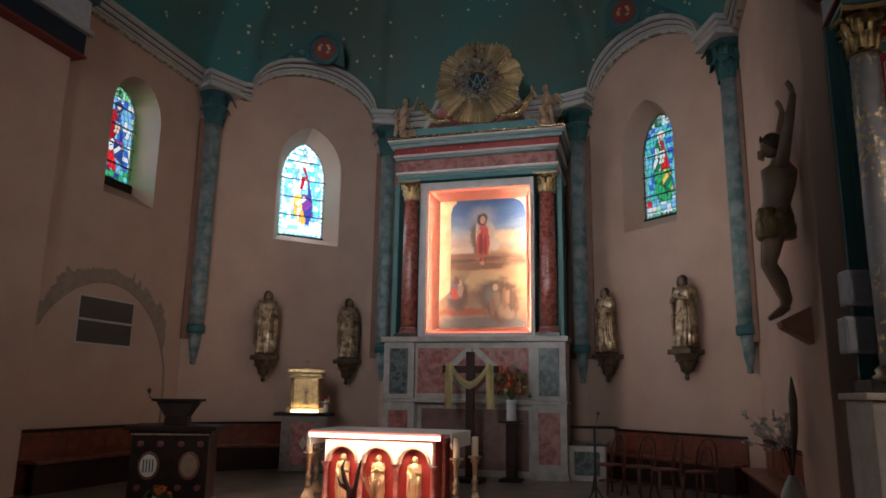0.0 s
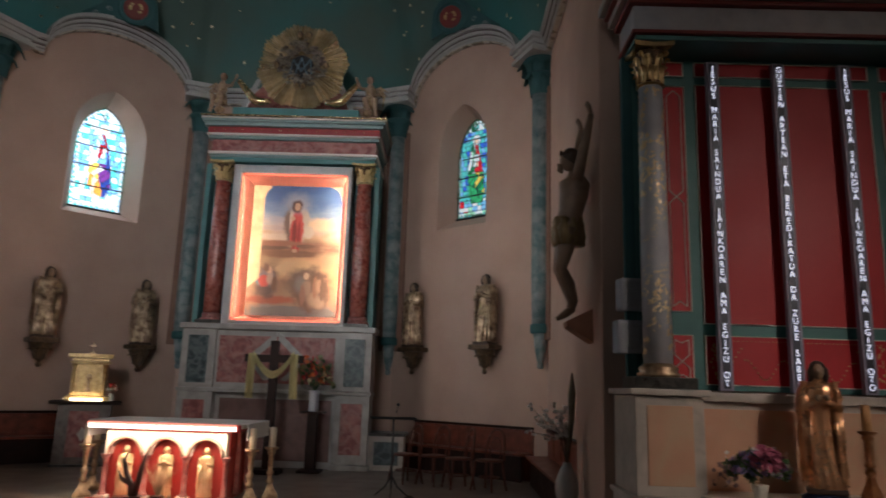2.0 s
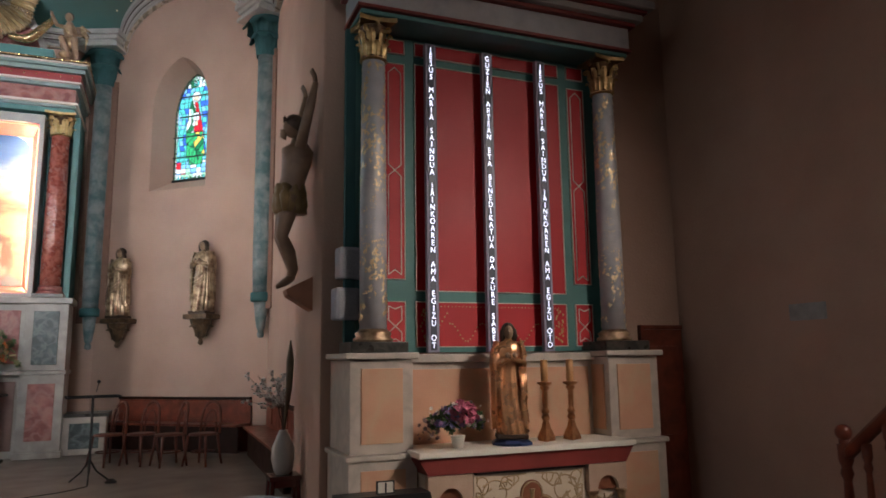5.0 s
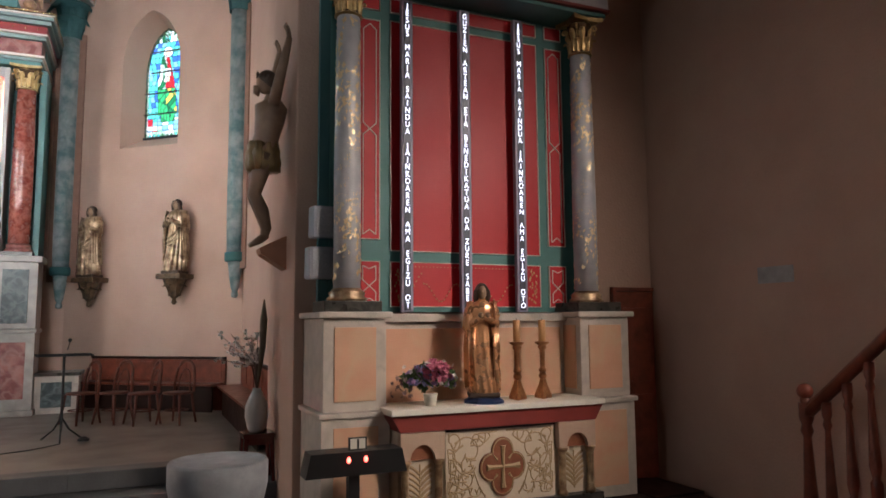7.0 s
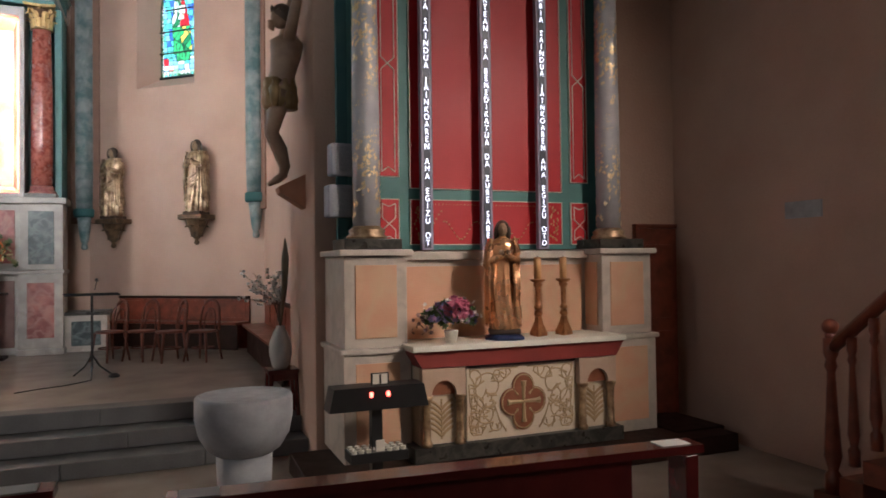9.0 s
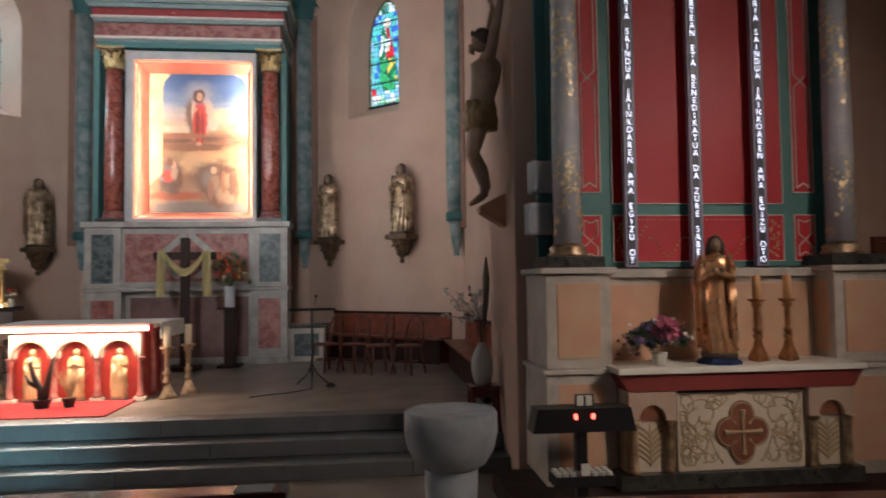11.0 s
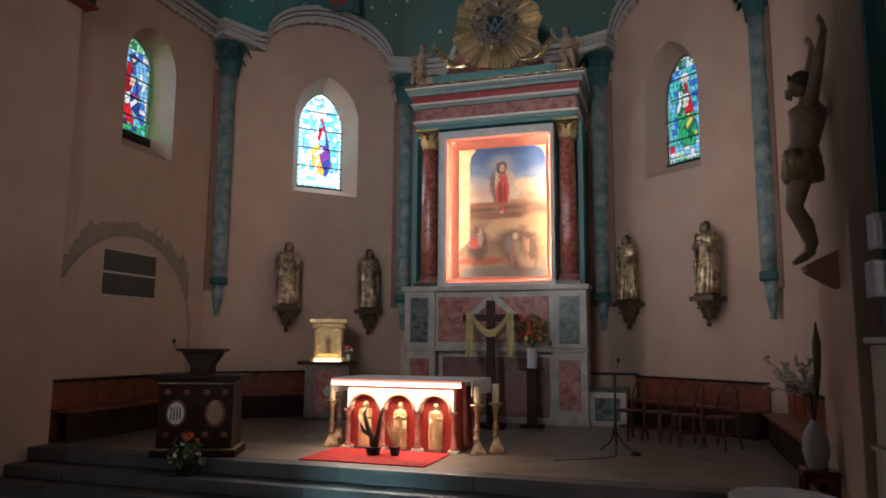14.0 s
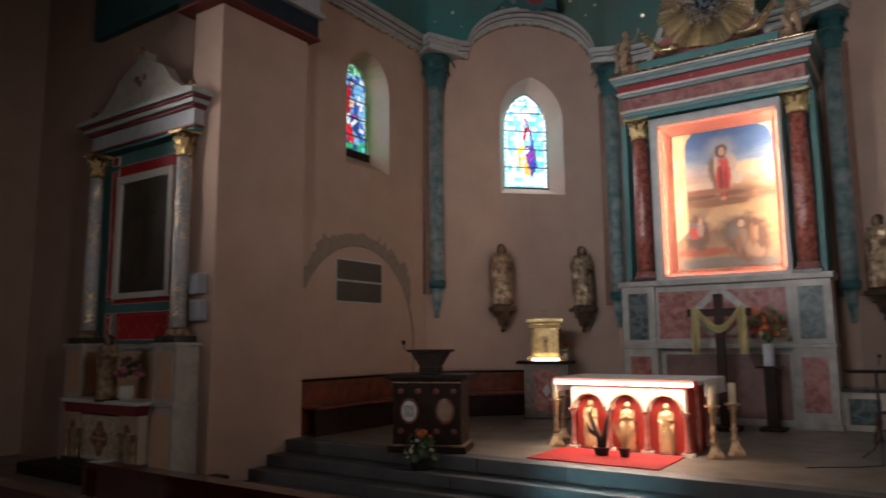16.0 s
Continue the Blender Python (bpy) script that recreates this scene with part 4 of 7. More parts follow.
        for i, j in ((0, 1), (1, 2), (2, 3), (3, 4)):
            ray.faces.new((f[i], f[j], b[j], b[i]))
        p("ray", ray, M_RAYTIP if rng.random() < 0.14 else M_RAY, "", sun)
    cl = bmesh.new()
    for k in range(190):
        a = rng.uniform(0, 2 * math.pi)
        r = rng.uniform(0.23, 0.50) + 0.08 * max(0.0, math.sin(a))
        ball(cl, (sx + r * math.cos(a), 13.47 + rng.uniform(-0.05, 0.02), sz + r * math.sin(a) * 0.98), rng.uniform(0.025, 0.055), 9, 6, (1.3, 0.8, 0.8))
    p("cloud_ring", cl, mat("silvered_clouds", (0.50, 0.44, 0.37), 0.3, 0.6, second=(0.10, 0.065, 0.05), grain=7, amount=1.1, bump=0.2), "silvered cloud ring", sun, True)
    for a, r in ((80, 0.64), (97, 0.64), (-4, 0.5), (184, 0.52), (-82, 0.5), (-98, 0.5)):
        c = (sx + r * math.cos(radians(a)), 13.39, sz + r * math.sin(radians(a)))
        bm = bmesh.new()
        ball(bm, c, 0.065, 12, 9, (0.9, 0.9, 1.1))
        hb = len(bm.faces)
        ball(bm, (c[0], c[1] + 0.02, c[2] + 0.02), 0.068, 12, 8)
        bm.faces.ensure_lookup_table()
        for f in bm.faces[hb:]:
            f.material_index = 1
        p("carved_boss", bm, [M_GOLDDK, M_HAIR], "", sun, True)
    hb = lathe(bmesh.new(), [(0.25, 0), (0.24, 0.03)], 28)
    hb.transform(pose(sx, 13.45, sz - 0.05, 90, 0, 0))
    p("heart", hb, M_BLACK, "", sun)
    mono = bmesh.new()
    for (a0, c0), (a1, c1) in (((-0.22, -0.16), (-0.18, 0.16)), ((-0.18, 0.16), (0, -0.1)), ((0, -0.1), (0.18, 0.16)), ((0.18, 0.16), (0.22, -0.16)), ((-0.12, -0.16), (0, 0.2)), ((0, 0.2), (0.12, -0.16)), ((-0.08, -0.03), (0.08, -0.03))):
        tube(mono, [(sx + a0, 13.40, sz - 0.07 + c0), (sx + a1, 13.40, sz - 0.07 + c1)], 0.015, 6)
    p("monogram", mono, mat("pale_blue_paint", (0.2, 0.30, 0.37), 0.4, second=(0.06, 0.1, 0.13), grain=14, amount=0.9), "pale blue carved monogram", sun)
    return t


retable()

for _x, _e in ((-4.215, 32), (-2.175, 60)):
    lamp("niche_tube_light", "AREA", look((_x, 13.61, 4.6), (-3.19 + (_x + 3.19) * 0.6, 13.93, 4.6)), _e, (1.0, 0.76, 0.56), size=(0.03, 2.8))

# painting in the niche: a board with painted sky, ground and plain shapes
def painting():
    x0, x1, z0, z1, y = -4.10, -2.27, 3.27, 5.95, 13.92
    t = thing("painting", "large religious painting on board, blue sky over tawny ground", "painting", (-3.18, y, z0))
    m = bpy.data.materials.new("painted_sky_and_ground")
    m.use_nodes = True
    nt = m.node_tree
    b = nt.nodes["Principled BSDF"]
    b.inputs["Roughness"].default_value = 0.55
    co = nt.nodes.new("ShaderNodeTexCoord")
    no = nt.nodes.new("ShaderNodeTexNoise")
    no.inputs["Scale"].default_value, no.inputs["Detail"].default_value, no.inputs["Distortion"].default_value = 1.6, 6, 0.8
    sc = nt.nodes.new("ShaderNodeMapping")
    sc.inputs["Scale"].default_value = (1, 1, 2.6)
    nt.links.new(co.outputs["Object"], sc.inputs[0])
    nt.links.new(sc.outputs[0], no.inputs["Vector"])
    sp = nt.nodes.new("ShaderNodeSeparateXYZ")
    nt.links.new(co.outputs["Object"], sp.inputs[0])
    ad = nt.nodes.new("ShaderNodeMath")
    ad.operation = "MULTIPLY_ADD"
    ad.inputs[1].default_value = 0.55
    nt.links.new(no.outputs["Fac"], ad.inputs[0])
    nt.links.new(sp.outputs["Z"], ad.inputs[2])
    mr = nt.nodes.new("ShaderNodeMapRange")
    mr.inputs["From Min"].default_value, mr.inputs["From Max"].default_value = z0 + 0.27, z1 + 0.27
    nt.links.new(ad.outputs[0], mr.inputs["Value"])
    r = nt.nodes.new("ShaderNodeValToRGB")
    els = r.color_ramp.elements
    els[0].position, els[0].color = 0.0, (0.12, 0.08, 0.06, 1)
    els[1].position, els[1].color = 1.0, (0.03, 0.085, 0.22, 1)
    for pos, c in ((0.10, (0.26, 0.14, 0.08)), (0.26, (0.32, 0.18, 0.09)), (0.40, (0.38, 0.22, 0.11)), (0.52, (0.16, 0.08, 0.05)), (0.58, (0.34, 0.22, 0.14)), (0.66, (0.40, 0.32, 0.27)), (0.76, (0.17, 0.23, 0.32)), (0.87, (0.06, 0.12, 0.26))):
        els.new(pos).color = (*c, 1)
    nt.links.new(mr.outputs[0], r.inputs[0])
    col = r.outputs[0]
    W, H = x1 - x0, z1 - z0
    # brush-like wobble of the outlines
    wob = nt.nodes.new("ShaderNodeTexNoise")
    wob.inputs["Scale"].default_value, wob.inputs["Detail"].default_value = 9.0, 7
    nt.links.new(co.outputs["Object"], wob.inputs["Vector"])

    def shape(col, u, v, ru, rv, colour, soft=0.35, shear=0.0):
        """A soft oval of paint with a wobbling outline."""
        def op(kind, p, q=None, third=None):
            n = nt.nodes.new("ShaderNodeMath")
            n.operation = kind
            for i, val in enumerate((p, q, third)):
                if val is None:
                    continue
                if isinstance(val, (int, float)):
                    n.inputs[i].default_value = val
                else:
                    nt.links.new(val, n.inputs[i])
            return n.outputs[0]
        dx = op("MULTIPLY_ADD", sp.outputs["X"], 1 / (ru * W), -(x0 + u * W) / (ru * W))
        dz = op("MULTIPLY_ADD", sp.outputs["Z"], 1 / (rv * H), -(z0 + v * H) / (rv * H))
        dx = op("MULTIPLY_ADD", dz, shear, dx)
        d = op("SQRT", op("ADD", op("MULTIPLY", dx, dx), op("MULTIPLY", dz, dz)))
        d = op("MULTIPLY_ADD", wob.outputs["Fac"], 0.8, d)
        mr_ = nt.nodes.new("ShaderNodeMapRange")
        mr_.interpolation_type = "SMOOTHSTEP"
        mr_.inputs["From Min"].default_value, mr_.inputs["From Max"].default_value = 1.4 - soft * 0.8, 1.4 + soft * 0.8
        mr_.inputs["To Min"].default_value, mr_.inputs["To Max"].default_value = 1.0, 0.0
        nt.links.new(d, mr_.inputs["Value"])
        mx = nt.nodes.new("ShaderNodeMix")
        mx.data_type = "RGBA"
        mx.inputs["B"].default_value = (*colour, 1)
        nt.links.new(mr_.outputs[0], mx.inputs["Factor"])
        nt.links.new(col, mx.inputs["A"])
        return mx.outputs["Result"]

    for a in ((0.30, 0.60, 0.22, 0.03, (0.42, 0.33, 0.26), 0.5), (0.78, 0.70, 0.2, 0.05, (0.50, 0.36, 0.24), 0.5), (0.25, 0.67, 0.16, 0.02, (0.34, 0.27, 0.25), 0.4), (0.25, 0.52, 0.2, 0.02, (0.11, 0.06, 0.04), 0.4), (0.55, 0.47, 0.3, 0.025, (0.12, 0.06, 0.035), 0.4),
              (0.5, 0.36, 0.35, 0.07, (0.34, 0.23, 0.13), 0.6), (0.45, 0.22, 0.16, 0.05, (0.15, 0.08, 0.045), 0.5), (0.5, 0.06, 0.42, 0.05, (0.15, 0.13, 0.12), 0.3),
              (0.3, 0.2, 0.28, 0.09, (0.17, 0.10, 0.06), 0.7), (0.62, 0.13, 0.3, 0.09, (0.20, 0.13, 0.08), 0.7), (0.85, 0.42, 0.12, 0.06, (0.30, 0.19, 0.11), 0.7), (0.2, 0.42, 0.16, 0.05, (0.22, 0.14, 0.08), 0.6),
              (0.46, 0.70, 0.10, 0.15, (0.13, 0.09, 0.07), 0.25, 0.1), (0.55, 0.70, 0.09, 0.15, (0.36, 0.29, 0.24), 0.25, -0.1), (0.64, 0.64, 0.06, 0.05, (0.40, 0.33, 0.27), 0.25), (0.45, 0.73, 0.03, 0.09, (0.42, 0.35, 0.28), 0.25), (0.51, 0.655, 0.075, 0.17, (0.36, 0.045, 0.035), 0.2), (0.485, 0.62, 0.025, 0.12, (0.16, 0.018, 0.015), 0.3), (0.535, 0.60, 0.018, 0.12, (0.20, 0.02, 0.018), 0.3),
              (0.50, 0.87, 0.13, 0.07, (0.20, 0.23, 0.29), 0.9), (0.30, 0.55, 0.3, 0.022, (0.20, 0.09, 0.055), 0.5), (0.36, 0.47, 0.24, 0.03, (0.16, 0.08, 0.045), 0.5), (0.62, 0.53, 0.12, 0.014, (0.12, 0.06, 0.04), 0.4), (0.50, 0.84, 0.058, 0.05, (0.07, 0.035, 0.03), 0.35), (0.505, 0.835, 0.03, 0.03, (0.36, 0.22, 0.14), 0.2), (0.46, 0.745, 0.022, 0.018, (0.36, 0.22, 0.14), 0.2), (0.50, 0.495, 0.03, 0.015, (0.3, 0.18, 0.12), 0.2),
              (0.5, 0.03, 0.5, 0.045, (0.11, 0.105, 0.10), 0.2), (0.25, 0.12, 0.3, 0.03, (0.22, 0.06, 0.03), 0.5), (0.22, 0.25, 0.11, 0.13, (0.07, 0.045, 0.04), 0.5), (0.14, 0.27, 0.05, 0.045, (0.10, 0.17, 0.19), 0.3), (0.20, 0.29, 0.085, 0.06, (0.13, 0.10, 0.11), 0.4), (0.19, 0.26, 0.07, 0.045, (0.32, 0.05, 0.04), 0.25), (0.25, 0.28, 0.035, 0.05, (0.26, 0.19, 0.15), 0.5), (0.24, 0.345, 0.03, 0.026, (0.36, 0.22, 0.15), 0.2), (0.205, 0.36, 0.035, 0.03, (0.12, 0.065, 0.045), 0.35), (0.3, 0.24, 0.025, 0.05, (0.1, 0.05, 0.03), 0.2),
              (0.66, 0.26, 0.22, 0.10, (0.09, 0.065, 0.05), 0.5), (0.72, 0.19, 0.19, 0.16, (0.10, 0.055, 0.038), 0.35), (0.60, 0.24, 0.07, 0.06, (0.12, 0.105, 0.095), 0.6), (0.66, 0.21, 0.05, 0.06, (0.19, 0.125, 0.09), 0.6), (0.74, 0.13, 0.07, 0.06, (0.23, 0.155, 0.105), 0.6), (0.80, 0.10, 0.06, 0.04, (0.24, 0.165, 0.115), 0.6), (0.62, 0.16, 0.03, 0.08, (0.17, 0.09, 0.06), 0.2), (0.755, 0.22, 0.03, 0.08, (0.19, 0.10, 0.06), 0.2), (0.66, 0.315, 0.05, 0.04, (0.13, 0.08, 0.055), 0.35), (0.65, 0.305, 0.03, 0.026, (0.34, 0.23, 0.16), 0.2), (0.80, 0.23, 0.04, 0.05, (0.27, 0.16, 0.105), 0.5), (0.83, 0.21, 0.02, 0.09, (0.1, 0.06, 0.04), 0.2)):
        col = shape(col, *a)
    nt.links.new(col, b.inputs["Base Color"])
    wpart("board", slab(x0, x1, y, y + 0.02, z0, z1), m, t)

    def flat(name, pts, colour, lift):
        mm = mat("oil_" + name, colour, 0.55, second=tuple(c * 0.7 for c in colour), grain=5, amount=0.9, bump=0.08)
        return wpart(name, prism(bmesh.new(), pts, y - 0.004 - lift, y - lift), mm, t)

    def q(u, v):
        return (x0 + u * W, z0 + v * H)
    flat("painted_pillar", [q(0.0, 0.2), q(0.13, 0.28), q(0.13, 0.90), q(0.15, 0.95), q(0.2, 0.985), q(0.2, 1), q(0, 1)], (0.55, 0.40, 0.22), 0.0)
    flat("painted_corner", [q(1, 1), q(1, 0.88), q(0.98, 0.94), q(0.94, 0.975), q(0.86, 1)], (0.55, 0.42, 0.28), 0.0)


painting()

# seated carved angels on the crown
def angel(s):
    """s: the side towards the sunburst. Materials: 0 flesh, 1 gilt, 2 hair."""
    bm = bmesh.new()

    def paint(n, index):
        bm.faces.ensure_lookup_table()
        for f in bm.faces[n:]:
            f.material_index = index
    tube(bm, [(0, 0.02, 0.3), (-s * 0.01, 0, 0.42), (0, 0, 0.55), (s * 0.01, -0.01, 0.64), (s * 0.02, -0.02, 0.72)], [0.11, 0.09, 0.115, 0.085, 0.04], 12)
    for k in (-1, 1):
        tube(bm, [(k * 0.06, 0, 0.32), (k * 0.10, -0.17, 0.33), (k * 0.07 - s * 0.04, -0.15, 0.16), (k * 0.06 - s * 0.08, -0.17, 0.0)], [0.075, 0.062, 0.05, 0.03], 9)
    tube(bm, [(s * 0.1, 0, 0.62), (s * 0.21, -0.05, 0.62), (s * 0.30, -0.06, 0.80), (s * 0.31, -0.06, 0.86)], [0.042, 0.036, 0.028, 0.02], 8)
    tube(bm, [(-s * 0.1, 0, 0.62), (-s * 0.17, -0.06, 0.48), (-s * 0.06, -0.15, 0.42)], [0.042, 0.036, 0.024], 8)
    ball(bm, (s * 0.03, -0.03, 0.80), 0.072, 12, 9, (0.9, 0.95, 1.15))
    n = len(bm.faces)
    lathe(bm, [(0.13, 0.2), (0.14, 0.28), (0.125, 0.36), (0.10, 0.43)], 24, (0, -0.02, 0), wave=lambda a, z: 1 + 0.09 * math.sin(7 * a + 9 * z))
    tube(bm, [(-s * 0.1, 0.02, 0.42), (s * 0.04, -0.1, 0.5), (s * 0.1, -0.02, 0.62), (s * 0.0, 0.08, 0.64)], [0.03, 0.035, 0.03, 0.02], 8)
    ball(bm, (s * 0.04, -0.12, 0.06), 0.10, 12, 8, (1.1, 0.9, 0.75))
    for k in range(5):
        tube(bm, [(-s * 0.05, 0.09, 0.6), (-s * (0.18 + 0.02 * k), 0.13, 0.72 - 0.05 * k), (-s * (0.32 - 0.02 * k), 0.11, 0.62 - 0.09 * k)], [0.03, 0.032, 0.008], 7)
    paint(n, 1)
    n = len(bm.faces)
    ball(bm, (s * 0.025, 0.0, 0.825), 0.077, 12, 8, (1.0, 0.95, 1.05))
    paint(n, 2)
    return bm


for x, s, lab in ((-4.80, 1, "seated carved angel, worn flesh paint and gilding, on retable cornice"), (-1.74, -1, "carved angel leaning to sunburst, worn paint, on retable cornice")):
    statue("angel_statue", lab, angel(s), (x, 13.42, 7.275), 0, [mat("worn_flesh_paint", (0.40, 0.27, 0.18), 0.45, second=(0.24, 0.14, 0.09), grain=7, amount=0.8, bump=0.1), M_GOLDDK, M_HAIR])

# ---- wall pilasters with leafy capitals, ending in a pendant foot ----
def pilaster(at, turn, foot, w=0.158):
    t = thing("pilaster", "blue-green marbled wall shaft with leafy capital, pendant foot", "pilaster", (at[0], at[1], foot), turn, "apse pilasters")
    tagged(t, kind="structure")
    h = ZC - 0.62 - foot
    rib = lambda a, z: 1 + 0.03 * math.cos(6 * a)
    shaft = part("shaft", lathe(bmesh.new(), [(w * 0.92, 0.78), (w, 1.4), (w, h)], 24, wave=rib), M_TEAL, t, smooth=True)
    part("band", lathe(bmesh.new(), [(w * 1.1, 0.62), (w * 1.16, 0.66), (w * 1.16, 0.76), (w * 1.05, 0.779)], 24), M_TEALDK, t, "dark green band", True)
    part("pendant_foot", lathe(bmesh.new(), [(0.03, 0), (0.055, 0.02), (0.06, 0.07), (0.045, 0.11), (w * 0.45, 0.17), (w * 0.62, 0.36), (w * 0.8, 0.618)], 24), M_TEAL, t, "", True)
    part("board", slab(-w * 1.75, w * 1.75, 0.02, 0.16, 0.5, h), mat("brown_red_edge", (0.25, 0.14, 0.105), 0.8), t, "reddish brown backing strip")
    cap = bmesh.new()
    lathe(cap, [(w, h - 0.06), (w * 1.1, h + 0.05), (w * 1.4, h + 0.35), (w * 2.1, h + 0.58)], 20)
    leaf_ring(cap, (0, 0, 0), w * 1.15, w * 2.1, h - 0.12, h + 0.3, 8, 0.26, droop=True)
    leaf_ring(cap, (0, 0, 0), w * 1.3, w * 2.8, h + 0.08, h + 0.56, 8, 0.3, phase=0.5, droop=True)
    part("capital", cap, M_TEALDK, t, "dark teal leafy capital", True)
    ab = part("abacus", slab(-0.42, 0.42, -0.42, 0.12, h + 0.585, h + 0.66, bevel=0.02), M_CORN, t)
    for k, (o, z0, z1) in enumerate(((0.36, 0.663, 0.74), (0.40, 0.743, 0.82), (0.45, 0.823, 0.93))):
        part("cornice_block", slab(-o, o, -o, 0.12, h + z0, h + z1, bevel=0.012), M_CORN, t)
    return t


pilaster((-8.66, 12.21), 67, 2.43)
pilaster((1.60, 12.46), -68, 2.34)
pilaster((-5.72, 14.98), 22, 2.2)
pilaster((-1.28, 14.98), -22, 2.2)

# round medallions over the two arches
for p, q, at_s, at_z in ((B0, B1, 2.47, 9.6), (C0, C1, 1.74, 9.67)):
    d = (q - p).normalized()
    c = p + d * at_s - Vector((-d.y, d.x)) * 0.42
    t = thing("medallion", "round red and gilt painted medallion in teal surround", "medallion", (c.x, c.y, at_z), 0.5 * math.degrees(math.atan2(d.y, d.x)), "arch medallions")
    tilt = pose(0, -0.02, 0, 98, 0, 0)
    part("surround", lathe(bmesh.new(), [(0.36, 0), (0.36, 0.03), (0.31, 0.05), (0.30, 0.02)], 32), M_TEALDK, t).matrix_basis = tilt
    part("disc", lathe(bmesh.new(), [(0.24, 0.021), (0.24, 0.05), (0.20, 0.06)], 32), M_DKRED, t, "dark red disc").matrix_basis = tilt
    bm = bmesh.new()
    rng = random.Random(9)
    for k in range(9):
        a = rng.uniform(0, 6.28)
        ball(bm, (0.11 * math.cos(a), 0.11 * math.sin(a), 0.065), 0.035, 7, 5, (1.2, 0.7, 0.4))
    part("ornament", bm, M_GOLD, t).matrix_basis = tilt
    lean = pose(0, 0, 0, 8, 0, 0)
    w = 1 if at_s < 2 else -1
    pts = [(-0.47, -0.38), (-0.45, -0.1), (-0.4, 0.2), (-0.25, 0.4), (0.0, 0.48), (0.2, 0.42), (0.4, 0.24), (0.7, -0.04), (1.05, -0.3), (1.4, -0.52), (1.0, -0.36), (0.5, -0.26), (0.0, -0.27), (-0.25, -0.3)]
    pts = [(w * x, z) for x, z in pts][::w]
    part("scroll_plate", prism(bmesh.new(), pts, 0.0, 0.07), M_TEALDK, t, "dark teal scrolled surround").matrix_basis = lean
    for q in range(2):
        curl = [(w * (0.5 + 0.24 * q + (0.06 - 0.003 * k) * math.cos(0.55 * k)), -0.012, -0.1 - 0.14 * q + (0.06 - 0.003 * k) * math.sin(0.55 * k)) for k in range(16)]
        part("scroll", tube(bmesh.new(), curl, 0.012, 6), M_TEAL, t).matrix_basis = lean

# gilt stars on the vault
_st = bmesh.new()
_rng = random.Random(12)
for k in range(300):
    i = _rng.randrange(len(_prof) - 1)
    p = _prof[i]
    f = _rng.uniform(0, 1)
    pp = tuple(p[j] + (_prof[i + 1][j] - p[j]) * f for j in range(3))
    s = _rng.uniform(0.06, 0.95)
    c, cx_ = vault_point(pp, s), vault_point(pp, s + 0.01)
    u = (cx_ - c).normalized()
    side = (vault_point(_prof[min(i + 3, len(_prof) - 1)], s) - vault_point(_prof[max(i - 3, 0)], s)).normalized()
    nrm = side.cross(u).normalized()
    if nrm.z > 0:
        nrm = -nrm
    side = u.cross(nrm)
    r = _rng.uniform(0.025, 0.055)
    ring = [_st.verts.new(c + nrm * 0.03 + (r if j % 2 == 0 else r * 0.42) * (math.cos(j * math.pi / 5) * side + math.sin(j * math.pi / 5) * u)) for j in range(10)]
    _st.faces.new(ring)
tagged(part("ceiling_stars", _st, mat("star_gilding", (0.85, 0.74, 0.5), 0.3, 0.8, bump=0)), "many small gilt stars on the teal vault", "stars", kind="stuff")


# ---- statues on wall brackets ----
M_SAINT = mat("rubbed_gilding_over_dark_wood", (0.54, 0.41, 0.27), 0.32, 0.6, second=(0.15, 0.092, 0.056), grain=7.5, amount=1.3, bump=0.3, fine=22)
def bracket(at, turn):
    t = thing("wall_bracket", "dark carved gilded bracket fixed to the wall", "bracket", at, turn, "statue brackets")
    dark = mat("dark_worn_gilding", (0.14, 0.09, 0.05), 0.5, 0.4, second=(0.04, 0.026, 0.017), grain=12, amount=0.9, bump=0.3)
    part("top_slab", slab(-0.25, 0.25, -0.40, 0.0, 0.33, 0.42, bevel=0.015), dark, t)
    bm = lathe(bmesh.new(), [(0.02, -0.12), (0.05, -0.08), (0.03, -0.02), (0.08, 0.03), (0.11, 0.14), (0.17, 0.24), (0.2, 0.328)], 18, (0, -0.2, 0), wave=lambda a, z: 1 + 0.08 * math.cos(7 * a))
    leaf_ring(bm, (0, -0.2, 0), 0.09, 0.2, 0.03, 0.27, 9, 0.11)
    part("carved_corbel", bm, dark, t, "dark carved corbel")


def wall_at(p, q, s, off):
    d = (q - p).normalized()
    v = p + d * s - Vector((-d.y, d.x)) * off
    return v.x, v.y, math.degrees(math.atan2(d.y, d.x))


for p, q, s, z, seed, gesture, lab in ((B0, B1, 1.62, 2.24, 3, "book", "gilded wooden saint statue, dark hair, on a wall bracket"),
                                     (B0, B1, 3.43, 2.22, 4, "chest", "gilded statue with long dark hair, on a wall bracket"),
                                     (C0, C1, 0.77, 2.34, 6, "book", "gilded bearded saint statue, pale cloth, on a wall bracket"),
                                     (C0, C1, 2.63, 2.36, 8, "chest", "gilded young saint statue, dark hair, on a wall bracket")):
    x, y, a = wall_at(p, q, s, 0.0)
    bracket((x, y, z), a)
    x, y, a = wall_at(p, q, s, 0.21)
    statue("saint_statue", lab, robed(1.29, seed, 1.08, True, gesture), (x, y, z + 0.46), a, [M_SAINT, M_FLESH, M_HAIR])

